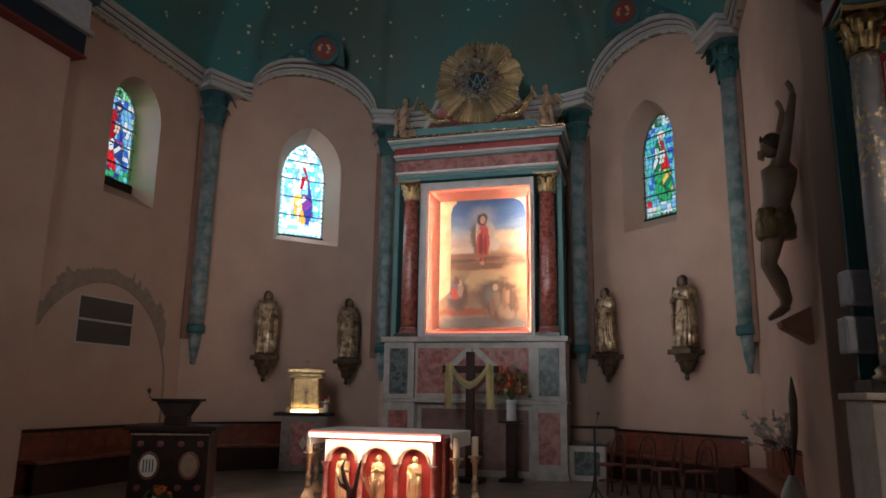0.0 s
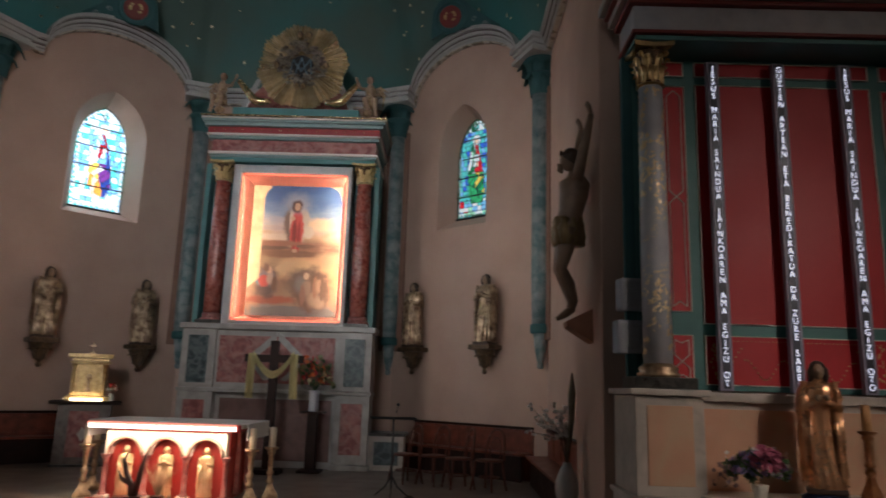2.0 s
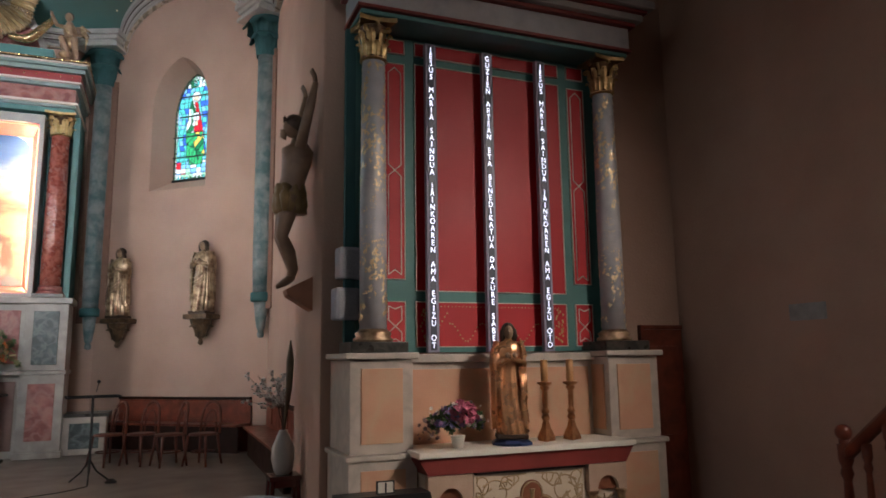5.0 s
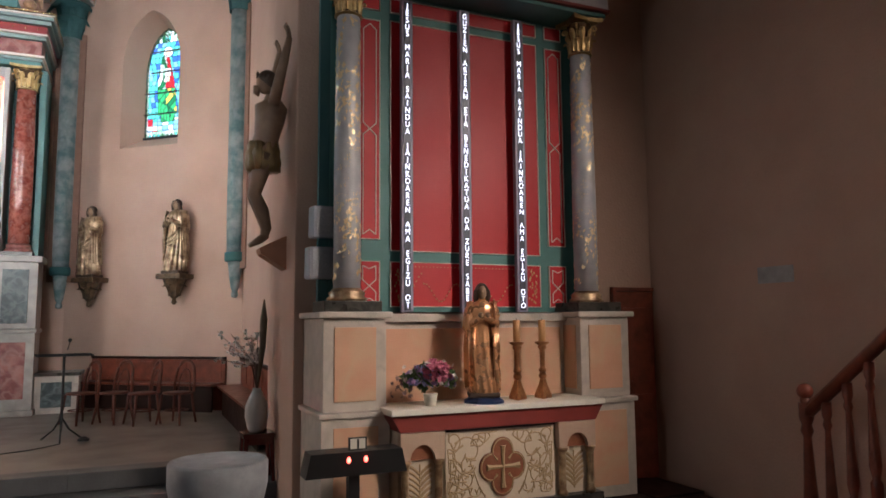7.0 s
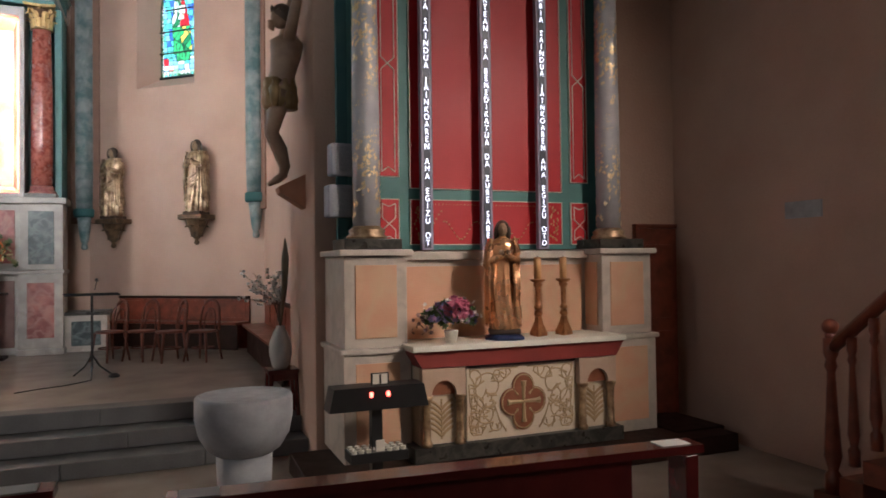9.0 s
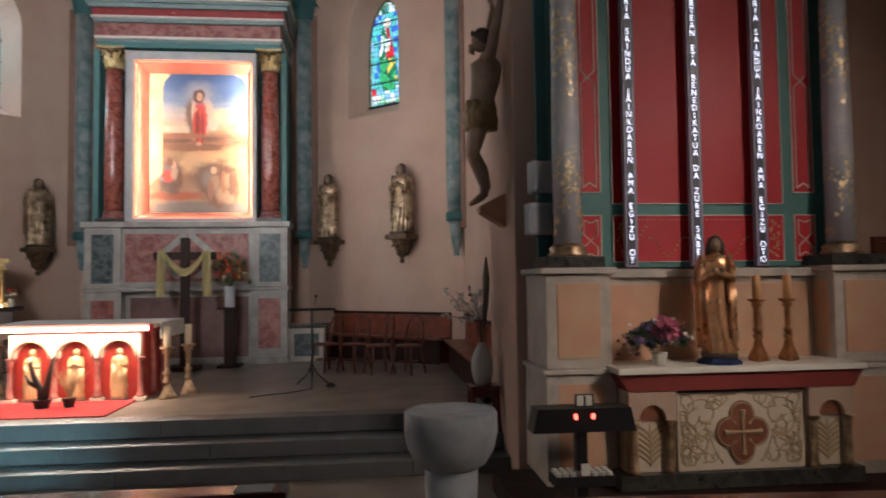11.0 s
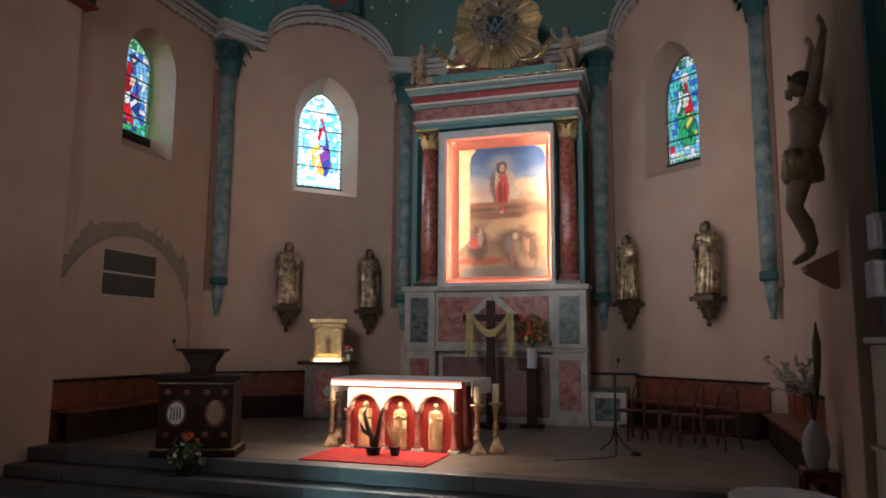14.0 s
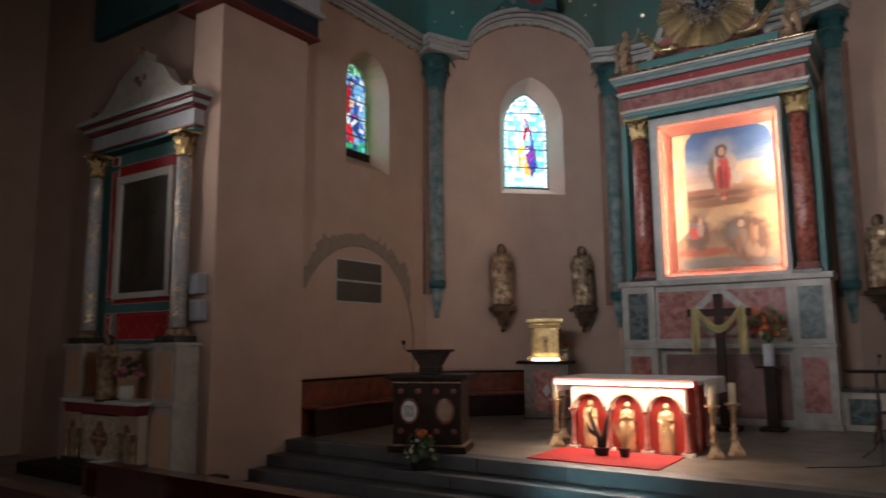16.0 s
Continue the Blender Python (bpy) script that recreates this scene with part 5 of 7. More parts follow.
# ---- crucified figure on the pier ----
def corpus():
    bm = bmesh.new()
    # x out of the wall (negative is away from it), y along it
    spine = [(-0.20, 0, 0.86), (-0.25, 0, 0.95), (-0.22, 0, 1.10), (-0.19, 0, 1.28), (-0.18, 0, 1.42), (-0.17, 0, 1.50), (-0.19, 0, 1.56)]
    tube(bm, spine, [0.10, 0.145, 0.125, 0.15, 0.165, 0.09, 0.06], 14)
    for v in bm.verts:
        v.co.y *= 1.15
    for s in (-1, 1):
        tube(bm, [(-0.22, s * 0.075, 0.9), (-0.29, s * 0.08, 0.68), (-0.33, s * 0.06, 0.47), (-0.25, s * 0.05, 0.3), (-0.20, s * 0.03, 0.12), (-0.22, s * 0.02, 0.03)],
             [0.098, 0.09, 0.066, 0.07, 0.052, 0.04], 12)
        tube(bm, [(-0.2, s * 0.02, 0.05), (-0.27, s * 0.03, -0.01), (-0.36, s * 0.035, -0.07)], [0.042, 0.042, 0.022], 10)
        tube(bm, [(-0.18, s * 0.15, 1.42), (-0.14, s * 0.22, 1.68), (-0.10, s * 0.25, 1.90), (-0.06, s * 0.275, 2.12)], [0.062, 0.054, 0.045, 0.032], 12)
        for f in range(4):
            tube(bm, [(-0.06, s * 0.275 + (f - 1.5) * 0.018, 2.12), (-0.08, s * 0.28 + (f - 1.5) * 0.03, 2.20), (-0.11, s * 0.28 + (f - 1.5) * 0.032, 2.25)], [0.018, 0.013, 0.009], 6)
    n = len(bm.faces)
    ball(bm, (-0.25, -0.02, 1.67), 0.095, 16, 11, (0.95, 0.85, 1.2))
    tube(bm, [(-0.33, -0.02, 1.63), (-0.335, -0.02, 1.56), (-0.31, -0.02, 1.53)], [0.04, 0.035, 0.01], 8)
    bm.faces.ensure_lookup_table()
    n2 = len(bm.faces)
    ball(bm, (-0.225, -0.02, 1.71), 0.105, 14, 9, (1, 0.95, 1.05))
    rng = random.Random(2)
    for k in range(40):
        a = rng.uniform(0, 6.28)
        c = Vector((-0.23 + 0.09 * math.cos(a), -0.02 + 0.09 * math.sin(a), 1.735 + rng.uniform(-0.02, 0.03)))
        tube(bm, [c, c + Vector((0.03 * math.cos(a + 1), 0.03 * math.sin(a + 1), rng.uniform(0.0, 0.035)))], [0.012, 0.005], 5)
    bm.faces.ensure_lookup_table()
    for f in bm.faces[n2:]:
        f.material_index = 2
    n3 = len(bm.faces)
    lathe(bm, [(0.16, 0.72), (0.17, 0.76), (0.175, 0.8), (0.172, 0.86), (0.165, 0.92), (0.16, 0.96), (0.155, 1.0), (0.14, 1.04)], 60, (-0.245, 0, 0), wave=lambda a, z: 1 + 0.05 * math.sin(9 * a + 14 * z) + 0.06 * (1 - 1.6 * abs(math.sin(6 * a - 20 * z))))
    tube(bm, [(-0.3, -0.15, 1.0), (-0.33, -0.19, 0.9), (-0.32, -0.2, 0.72)], [0.05, 0.055, 0.03], 9)
    bm.faces.ensure_lookup_table()
    for f in bm.faces[n3:]:
        f.material_index = 1
    return bm


_ob = new("crucifix_figure", finish(corpus(), "crucifix_figure", [mat("dark_painted_skin", (0.235, 0.15, 0.10), 0.5, second=(0.15, 0.09, 0.06), grain=7, amount=0.8, bump=0.12),
                                                                  mat("dull_gilt_cloth", (0.22, 0.15, 0.07), 0.45, 0.4, grain=10, amount=0.8, bump=0.25), M_HAIR], True))
_ob.matrix_basis = pose(1.49, 7.38, 2.765) @ Matrix(((1.03, 0, 0, 0), (0, 0.98, -0.09, 0), (0, 0, 0.98, 0), (0, 0, 0, 1)))
tagged(_ob, "life-size carved wooden crucifix figure with raised arms, on the pier", "statue")
_t = thing("foot_support", "brown wooden wedge under the carved figure's feet", "bracket", (1.5, 7.5, 2.46))
_bm = bmesh.new()
prism(_bm, [(0.0, 0.0), (0.0, 0.36), (-0.28, 0.22), (-0.26, 0.16)], -0.12, 0.12)
part("wedge", _bm, mat("brown_painted_wedge", (0.36, 0.17, 0.105), 0.6, second=(0.26, 0.12, 0.075), grain=7, amount=0.6, bump=0.1), _t)


# ---- side altars ----
def quatrefoil(r, off, n=14):
    pts = []
    for q in range(4):
        a0 = math.pi / 2 * q
        cx, cz = off * math.cos(a0), off * math.sin(a0)
        for k in range(n):
            a = a0 - math.radians(94) + math.radians(188) * k / (n - 1)
            pts.append((cx + r * math.cos(a), cz + r * math.sin(a)))
    return pts


def vine(bm, x0, x1, z0, z1, y, seed, cx=None, keep=None):
    """Scrolling tendrils with leaves in low relief over a panel."""
    rng = random.Random(seed)
    def ok(x, z):
        return x0 + 0.02 < x < x1 - 0.02 and z0 + 0.02 < z < z1 - 0.02 and not (keep and (x - keep[0]) ** 2 + (z - keep[1]) ** 2 < keep[2] ** 2)
    def strip(pts, w):
        rows = []
        for i, (x, z) in enumerate(pts):
            a, b = pts[max(i - 1, 0)], pts[min(i + 1, len(pts) - 1)]
            n = Vector((-(b[1] - a[1]), b[0] - a[0]))
            n = n.normalized() * w if n.length else Vector((w, 0))
            rows.append([bm.verts.new((x + n.x, y, z + n.y)), bm.verts.new((x, y - 0.006, z)), bm.verts.new((x - n.x, y, z - n.y))])
        for a, b in zip(rows, rows[1:]):
            for j in range(2):
                bm.faces.new((a[j], a[j + 1], b[j + 1], b[j]))
    mid = (x0 + x1) / 2
    if keep:
        for s in (-1, 1):
            for (ux, uz, r, a0, turn) in ((0.26, 0.2, 0.15, -60, 1), (0.42, 0.42, 0.13, -120, 1), (0.3, 0.68, 0.15, -90, 1), (0.44, 0.85, 0.09, 0, -1), (0.40, 0.12, 0.10, 180, -1), (0.12, 0.10, 0.10, 0, 1), (0.14, 0.9, 0.1, 200, -1), (0.46, 0.26, 0.08, 90, 1), (0.47, 0.62, 0.09, -90, 1), (0.33, 0.34, 0.09, 30, -1), (0.31, 0.53, 0.07, 200, 1), (0.22, 0.87, 0.08, 90, 1), (0.47, 0.05, 0.06, 90, 1)):
                c = (mid + s * ux * (x1 - x0), z0 + uz * (z1 - z0))
                pts = []
                for k in range(26):
                    f = k / 25
                    a = radians(a0) + turn * f * 7.4
                    q = r * (1.25 - f)
                    x, z = c[0] + s * q * math.cos(a), c[1] + q * math.sin(a)
                    if ok(x, z):
                        pts.append((x, z))
                        if k % 4 == 0:
                            b = a + rng.choice((-1, 1)) * 1.2
                            tip = (x + s * 0.05 * math.cos(b), z + 0.05 * math.sin(b))
                            if ok(*tip):
                                strip([(x, z), ((x + tip[0]) / 2 + 0.004, (z + tip[1]) / 2), tip], 0.008)
                if len(pts) > 2:
                    strip(pts, 0.0065)
    else:
        strip([(mid, z0 + 0.03 + (z1 - z0 - 0.06) * k / 10) for k in range(11)], 0.009)
        n = 6
        for k in range(n):
            zz = z0 + 0.05 + (z1 - z0 - 0.12) * k / n
            for s in (-1, 1):
                strip([(mid + s * (x1 - x0) * 0.42 * f, zz + 0.07 * f * f + 0.03 * math.sin(3 * f)) for f in (0, 0.3, 0.6, 0.85, 1)], 0.013)


M_CREAM = mat("cream_panel", (0.64, 0.54, 0.42), 0.55, second=(0.56, 0.46, 0.35), grain=6, amount=0.5, bump=0.1)
M_VINE = mat("tan_relief", (0.43, 0.30, 0.165), 0.5, 0.0, grain=10, amount=0.7, bump=0.1)
M_QUAT = mat("russet_relief", (0.26, 0.09, 0.045), 0.5, second=(0.18, 0.06, 0.03), grain=10, amount=0.7, bump=0.15)
M_FLAKE = mat("gilt_flakes", (0.92, 0.74, 0.46), 0.35, 0.8, grain=20, bump=0.2)


def side_altar(name, label, X, WY, led, scale=1.0, tall=1.0, deep=0.55):
    """X: its axis, WY: the wall behind. Local: x across, y=0 at the wall, front towards -y."""
    t = thing(name, label, "altar", (X, WY, 0.0))
    t.scale = (scale, scale, tall)
    def p(nm, bm, m, lab="", par=None, smooth=False):
        return part(nm, bm, m, par or t, lab, smooth)
    p("predella", slab(-2.05, 2.3, -1.15, -0.003, GZ, 0.1, bevel=0.01), M_WOODDK)
    # pedestals, lower and upper
    for s in (-1, 1):
        a, b = (-1.65, -1.06) if s < 0 else (1.06, 1.67)
        bk = 0.196 if led and s < 0 else -0.004
        low = p("lower_pedestal", slab(a - 0.02, b + 0.02, -0.64, bk, 0.103, 1.06, bevel=0.008), M_MARB)
        p("ledge", slab(a - 0.05, b + 0.05, -0.67, bk, 1.063, 1.11, bevel=0.012), M_MARB, "", low)
        p("inset_panel", slab(a + 0.09, b - 0.09, -0.65, -0.62, 0.22, 0.98, bevel=0.004), M_OCHRE, "", low)
        up = p("upper_pedestal", slab(a, b, -0.6, bk, 1.113, 1.94, bevel=0.008), M_MARB)
        p("inset_panel", slab(a + 0.1, b - 0.1, -0.612, -0.58, 1.2, 1.86, bevel=0.004), M_OCHRE, "", up)
        ib = b if s < 0 else a
        p("side_panel", slab(min(ib, ib - s * 0.012), max(ib, ib - s * 0.012), -0.52, -0.2, 1.2, 1.86, bevel=0.003), M_OCHRE, "", up)
        p("ledge", slab(a - 0.05, b + 0.05, -0.65, bk, 1.943, 2.0, bevel=0.015), M_MARB, "", up)
        cx, cy = (-1.37 if s < 0 else 1.32), -0.36
        col = p("column_shaft", lathe(bmesh.new(), [(0.128, 2.22), (0.13, 3.2), (0.122, 4.0), (0.112, 4.86)], 28, (cx, cy, 0)), M_GREYM, "grey marbled shaft with gilt flecks", smooth=True)
        p("base_block", slab(cx - 0.27, cx + 0.27, cy - 0.24, cy + 0.24, 2.003, 2.1, bevel=0.008), M_BLKM, "", col)
        p("base_ring", lathe(bmesh.new(), [(0.185, 2.103), (0.19, 2.13), (0.16, 2.15), (0.175, 2.18), (0.15, 2.2), (0.13, 2.222)], 26, (cx, cy, 0)), M_GOLDDK, "gilt base ring", col, True)
        p("capital", capital(bmesh.new(), (cx, cy, 4.86), 0.118, 0.42), [M_GOLD, M_CORESHADE], "gilt leafy capital", col)
        rng = random.Random(17 + s)
        fl = bmesh.new()
        for k in range(820):
            zz = 2.26 + 2.55 * rng.random()
            aa = rng.uniform(0, 6.283)
            if math.sin(aa * 1.0 + zz * 5.5) + 0.7 * math.sin(3 * aa - zz * 9) < -0.5:
                continue
            r = 0.1325 - 0.006 * (zz - 2.3)
            d, sd = Vector((math.cos(aa), math.sin(aa), 0)), Vector((-math.sin(aa), math.cos(aa), 0))
            q = Vector((cx, cy, zz)) + d * r
            w, hh, tl = rng.uniform(0.008, 0.026), rng.uniform(0.01, 0.04), rng.uniform(-0.02, 0.02)
            fl.faces.new([fl.verts.new(q + v) for v in (sd * -w * 0.3 - Vector((0, 0, hh)), sd * w + d * 0.002, sd * (tl) + Vector((0, 0, hh)), sd * -w + d * 0.002)])
        tagged(p("gilt_fleck", fl, M_FLAKE, "gilt leaf flecks", col), kind="stuff")
        p("teal_side", slab(min(s * 1.5, s * 1.6), max(s * 1.5, s * 1.6), -0.17, -0.1, 2.003, 5.28), M_TEALDK)
    # wall between the pedestals
    p("centre_wall", slab(-1.058, 1.058, -0.3, -0.004, 0.9, 1.9, bevel=0.004), M_MARB)
    p("centre_panel", slab(-1.0, 1.0, -0.312, -0.29, 1.0, 1.84, bevel=0.004), M_OCHRE)
    p("shelf", slab(-1.058, 1.058, -0.36, -0.004, 1.903, 1.985, bevel=0.01), M_MARB)
    # red panelled back with teal framing
    p("back", slab(-1.498, 1.498, -0.14, -0.004, 2.003, 5.28), M_TEALP, "teal painted back board")
    M_RP = M_RED
    def field(x0, x1, z0, z1, rim=M_GOLD):
        f = p("red_field", slab(x0, x1, -0.155, -0.138, z0, z1, bevel=0.004), M_RP)
        bm = bmesh.new()
        w = 0.008
        for a in ((x0 - w, x1 + w, z0 - w, z0), (x0 - w, x1 + w, z1, z1 + w), (x0 - w, x0, z0, z1), (x1, x1 + w, z0, z1)):
            box(bm, a[0], a[1], -0.162, -0.137, a[2], a[3])
        p("gilt_fillet", bm, M_WHITEP, "pale gilt fillet", f)
        return f
    def line(par, pts):
        bm = bmesh.new()
        for a, b in zip(pts, pts[1:]):
            tube(bm, [(a[0], -0.158, a[1]), (b[0], -0.158, b[1])], 0.0055, 5)
        p("gilt_line", bm, M_WHITEP, "", par)
    if led:
        field(-0.86, 0.86, 2.62, 5.0)
        field(-0.86, 0.86, 5.1, 5.24)
    else:
        field(-0.95, 0.95, 2.66, 5.05)
    for s in (-1, 1):
        a, b = (-1.19, -0.985) if s < 0 else (0.985, 1.19)
        f = field(a, b, 2.73, 4.98)
        x0, x1, mx = a + 0.035, b - 0.035, (a + b) / 2
        for z0, z1 in ((2.77, 3.84), (3.84, 4.94)):
            line(f, [(mx, z1), (x0, z1 - 0.06), (x0, z0 + (0.0 if z0 < 3 else 0.06)), (mx, z0 + (0.05 if z0 < 3 else 0)), (x1, z0 + (0.0 if z0 < 3 else 0.06)), (x1, z1 - 0.06), (mx, z1)])
        f = field(a, b, 2.06, 2.5)
        line(f, [(x0, 2.1), (x0, 2.2), (x1, 2.32), (x1, 2.46), (mx, 2.43), (x0, 2.46), (x0, 2.32), (x1, 2.2), (x1, 2.1), (mx, 2.14), (x0, 2.1)])
        field(a, b, 5.1, 5.24)
    f = field(-0.86, 0.86, 2.06, 2.5)
    bm = bmesh.new()
    rng = random.Random(3)
    for s in (-1, 1):
        for k in range(26):
            x = s * (0.06 + 0.7 * k / 25)
            z = 2.2 + 0.09 * math.sin(k * 0.5) + (0.12 if k > 16 else 0)
            ball(bm, (x, -0.157, z), 0.009, 6, 4)
        for k in range(22):
            ball(bm, (s * (0.72 + rng.uniform(0, 0.1)), -0.157, 2.1 + 0.34 * k / 21), 0.011, 6, 4, (1, 0.5, 1.3))
        for k in range(20):
            ball(bm, (s * 0.8 * k / 20, -0.157, 2.46), 0.006, 6, 4)
    p("gilt_ornament", bm, M_GOLD, "fine gilt foliage ornament", f)
    # entablature and pediment
    for k, (z0, z1, o, m) in enumerate(((5.283, 5.33, 0.0, M_TEALP), (5.333, 5.37, 0.04, M_DKRED), (5.373, 5.62, 0.02, M_GREYM), (5.623, 5.67, 0.08, M_DKRED), (5.673, 5.75, 0.14, M_CORN), (5.753, 5.79, 0.18, M_DKRED), (5.793, 5.88, 0.24, M_CORN))):
        p(("architrave", "moulding", "frieze", "moulding", "cornice", "moulding", "cornice")[k], slab(-1.55 - o, 1.55 + o, -deep - o, -0.004, z0, z1, bevel=0.01), m)
    half = [(1.62, 5.883), (1.6, 5.98), (1.25, 6.02), (0.95, 6.2), (0.7, 6.48), (0.4, 6.62), (0.12, 6.72), (0.1, 6.86)]
    p("pediment", prism(bmesh.new(), half + [(-x, z) for x, z in half[::-1]], -0.42, -0.2), M_MARB)
    bm = bmesh.new()
    for x, z in ((0, 6.9), (1.5, 6.02), (-1.5, 6.02), (0.12, 6.4), (-0.12, 6.4), (0, 6.3)):
        ball(bm, (x, -0.4, z), 0.07, 10, 7)
    p("pediment_ornament", bm, M_GOLDDK)
    # altar table, raised to its true height
    def p(nm, bm, m, lab="", par=None, smooth=False):
        for v in bm.verts:
            if v.co.z > 0.239:
                v.co.z = 0.239 + (v.co.z - 0.239) * 1.118
        return part(nm, bm, m, par or t, lab, smooth)
    fy = -0.82
    p("table_core", slab(-1.02, 1.02, fy + 0.03, -0.303, 0.24, 0.86, bevel=0.005), M_CREAM)
    p("table_foot", slab(-1.1, 1.1, fy - 0.06, -0.303, 0.102, 0.238, bevel=0.01), M_BLKM)
    mens = p("table_top", slab(-1.12, 1.12, fy - 0.1, -0.303, 0.995, 1.045, bevel=0.01), M_WHITEP)
    bm = bmesh.new()
    prism(bm, [(-1.02, 0.863), (1.02, 0.863), (1.11, 0.992), (-1.11, 0.992)], fy - 0.06, -0.303)
    p("table_cornice", bm, M_DKRED, "dark red moulded edge")
    fr = p("frontal", slab(-0.57, 0.57, fy, fy + 0.028, 0.242, 0.855), M_CREAM)
    bm = bmesh.new()
    vine(bm, -0.57, 0.57, 0.26, 0.85, fy - 0.002, 4, keep=(0, 0.53, 0.27))
    p("vine_relief", bm, M_VINE, "tan scrolling vine relief", fr)
    q = p("quatrefoil", prism(bmesh.new(), [(x, z + 0.53) for x, z in quatrefoil(0.115, 0.125)], fy - 0.022, fy - 0.004), M_QUAT, "russet quatrefoil with gilt cross", fr)
    bm = bmesh.new()
    pts = [(x, fy - 0.022, z + 0.53) for x, z in quatrefoil(0.105, 0.12)]
    tube(bm, pts + [pts[0]], 0.007, 5)
    for a in range(4):
        c, s_ = math.cos(a * math.pi / 2), math.sin(a * math.pi / 2)
        tube(bm, [(0, fy - 0.024, 0.53), (0.13 * c, fy - 0.024, 0.53 + 0.13 * s_), (0.17 * c, fy - 0.024, 0.53 + 0.17 * s_)], [0.014, 0.02, 0.03], 6)
        tube(bm, [(0.06 * (c + s_), fy - 0.024, 0.53 + 0.06 * (s_ - c)), (0.1 * (c + s_), fy - 0.024, 0.53 + 0.1 * (s_ - c))], [0.012, 0.004], 5)
    p("gilt_cross", bm, M_VINE, "", fr)
    p("top_rail", slab(-0.57, 0.57, fy - 0.03, fy + 0.02, 0.84, 0.862), M_IRON, "", fr)
    M_ARC = mat("pale_pink_stone_" + name, (0.50, 0.36, 0.27), 0.55, second=(0.42, 0.29, 0.21), grain=5, amount=0.6)
    for s in (-1, 1):
        a, b = (-1.02, -0.60) if s < 0 else (0.60, 1.02)
        mx = (a + b) / 2
        bm = bmesh.new()
        arcp = [(mx + 0.12 * math.cos(math.pi * k / 12), 0.64 + 0.12 * math.sin(math.pi * k / 12)) for k in range(13)]
        outer = [(b, 0.64), (b, 0.857), (a, 0.857), (a, 0.64)]
        prism(bm, outer + arcp[::-1], fy - 0.05, fy + 0.028)
        ar = p("arcade", bm, M_ARC, "pale pink arched head")
        p("tympanum", prism(bmesh.new(), arcp, fy - 0.005, fy + 0.02), M_QUAT, "russet arch field", ar)
        bm = bmesh.new()
        vine(bm, mx - 0.13, mx + 0.13, 0.25, 0.63, fy + 0.025, 2)
        p("leaf_relief", bm, M_VINE, "", ar)
        for x in (a + 0.05, b - 0.05):
            bm = lathe(bmesh.new(), [(0.05, 0.24), (0.05, 0.27), (0.036, 0.29), (0.034, 0.56), (0.04, 0.57), (0.036, 0.585), (0.055, 0.62), (0.06, 0.638)], 16, (x, fy - 0.02, 0))
            p("colonnette", bm, M_GOLDDK, "gilt colonnette", ar, True)
    return t


side_altar("side_altar", "marbled side altar, red panelled back, grey gilt-flecked columns, vine frontal", 3.25, 6.75, True)
_left = side_altar("side_altar", "marbled side altar, framed dark picture, columns, scrolled pediment", -10.49, 6.757, False, 0.892, 0.975, 0.36)

# vertical display bars with running prayer
def led_bar(x, words):
    t = thing("display_bar", "upright grey display bar with glowing white letters", "display", (x, 6.5, 2.0), 0, "display bars")
    part("housing", slab(-0.062, 0.062, -0.03, 0.03, 0.0, 3.2, bevel=0.006), M_LILAC, t)
    part("screen", slab(-0.034, 0.034, -0.034, -0.0305, 0.02, 3.18), M_SCREEN, t)
    cu = bpy.data.curves.new("letters", "FONT")
    cu.body = "\n".join(words)
    cu.size, cu.align_x, cu.space_line, cu.extrude = 0.072, "CENTER", 0.86, 0.0
    ob = new("letters_curve", cu)
    bpy.context.view_layer.update()
    me = bpy.data.meshes.new_from_object(ob.evaluated_get(bpy.context.evaluated_depsgraph_get()))
    bpy.data.objects.remove(ob)
    me.transform(pose(0, -0.037, 3.1, 90, 0, 0))
    hgt = max(v.co.z for v in me.vertices) - min(v.co.z for v in me.vertices)
    zt = max(v.co.z for v in me.vertices)
    for v in me.vertices:
        v.co.z = 3.16 + (v.co.z - zt) * 3.12 / hgt
    me.materials.clear()
    me.materials.append(M_LED)
    lo = new("letters", me)
    lo.parent = t
    lo["label"] = "glowing white letters"


M_SCREEN = mat("display_screen", (0.05, 0.05, 0.07), 0.4, bump=0)
M_LED = glow("white_light_dots", (0.76, 0.79, 1.0), 1.7)
led_bar(2.52, "JESUS MARIA SAINDUA JAINKOAREN AMA EGIZU OT")
led_bar(3.17, "GUZIEN ARTEAN ETA BENEDIKATUA DA ZURE SABEL")
led_bar(3.82, "JESUS MARIA SAINDUA JAINKOAREN AMA EGIZU OTO")

# framed picture in the other side altar
_t = thing("framed_picture", "dark old framed painting in white moulded frame", "painting", (-10.49, 6.6, 2.66))
_t.scale = (0.9, 0.9, 0.97)
_mk = mat("dark_old_oil", (0.03, 0.025, 0.02), 0.35, second=(0.10, 0.07, 0.045), grain=1.8, amount=0.9, bump=0.05)
part("canvas", slab(-0.72, 0.72, -0.02, 0.0, 0.1, 1.98), _mk, _t)
_mc = mat("darkened_oil", (0.035, 0.028, 0.022), 0.4, second=(0.05, 0.036, 0.026), grain=3, amount=0.8, bump=0.04)
part("painted_cross", slab(-0.06, 0.06, -0.024, -0.0205, 0.35, 1.75), _mc, _t)
part("painted_cross", slab(-0.35, 0.35, -0.028, -0.0245, 1.35, 1.45), _mc, _t)
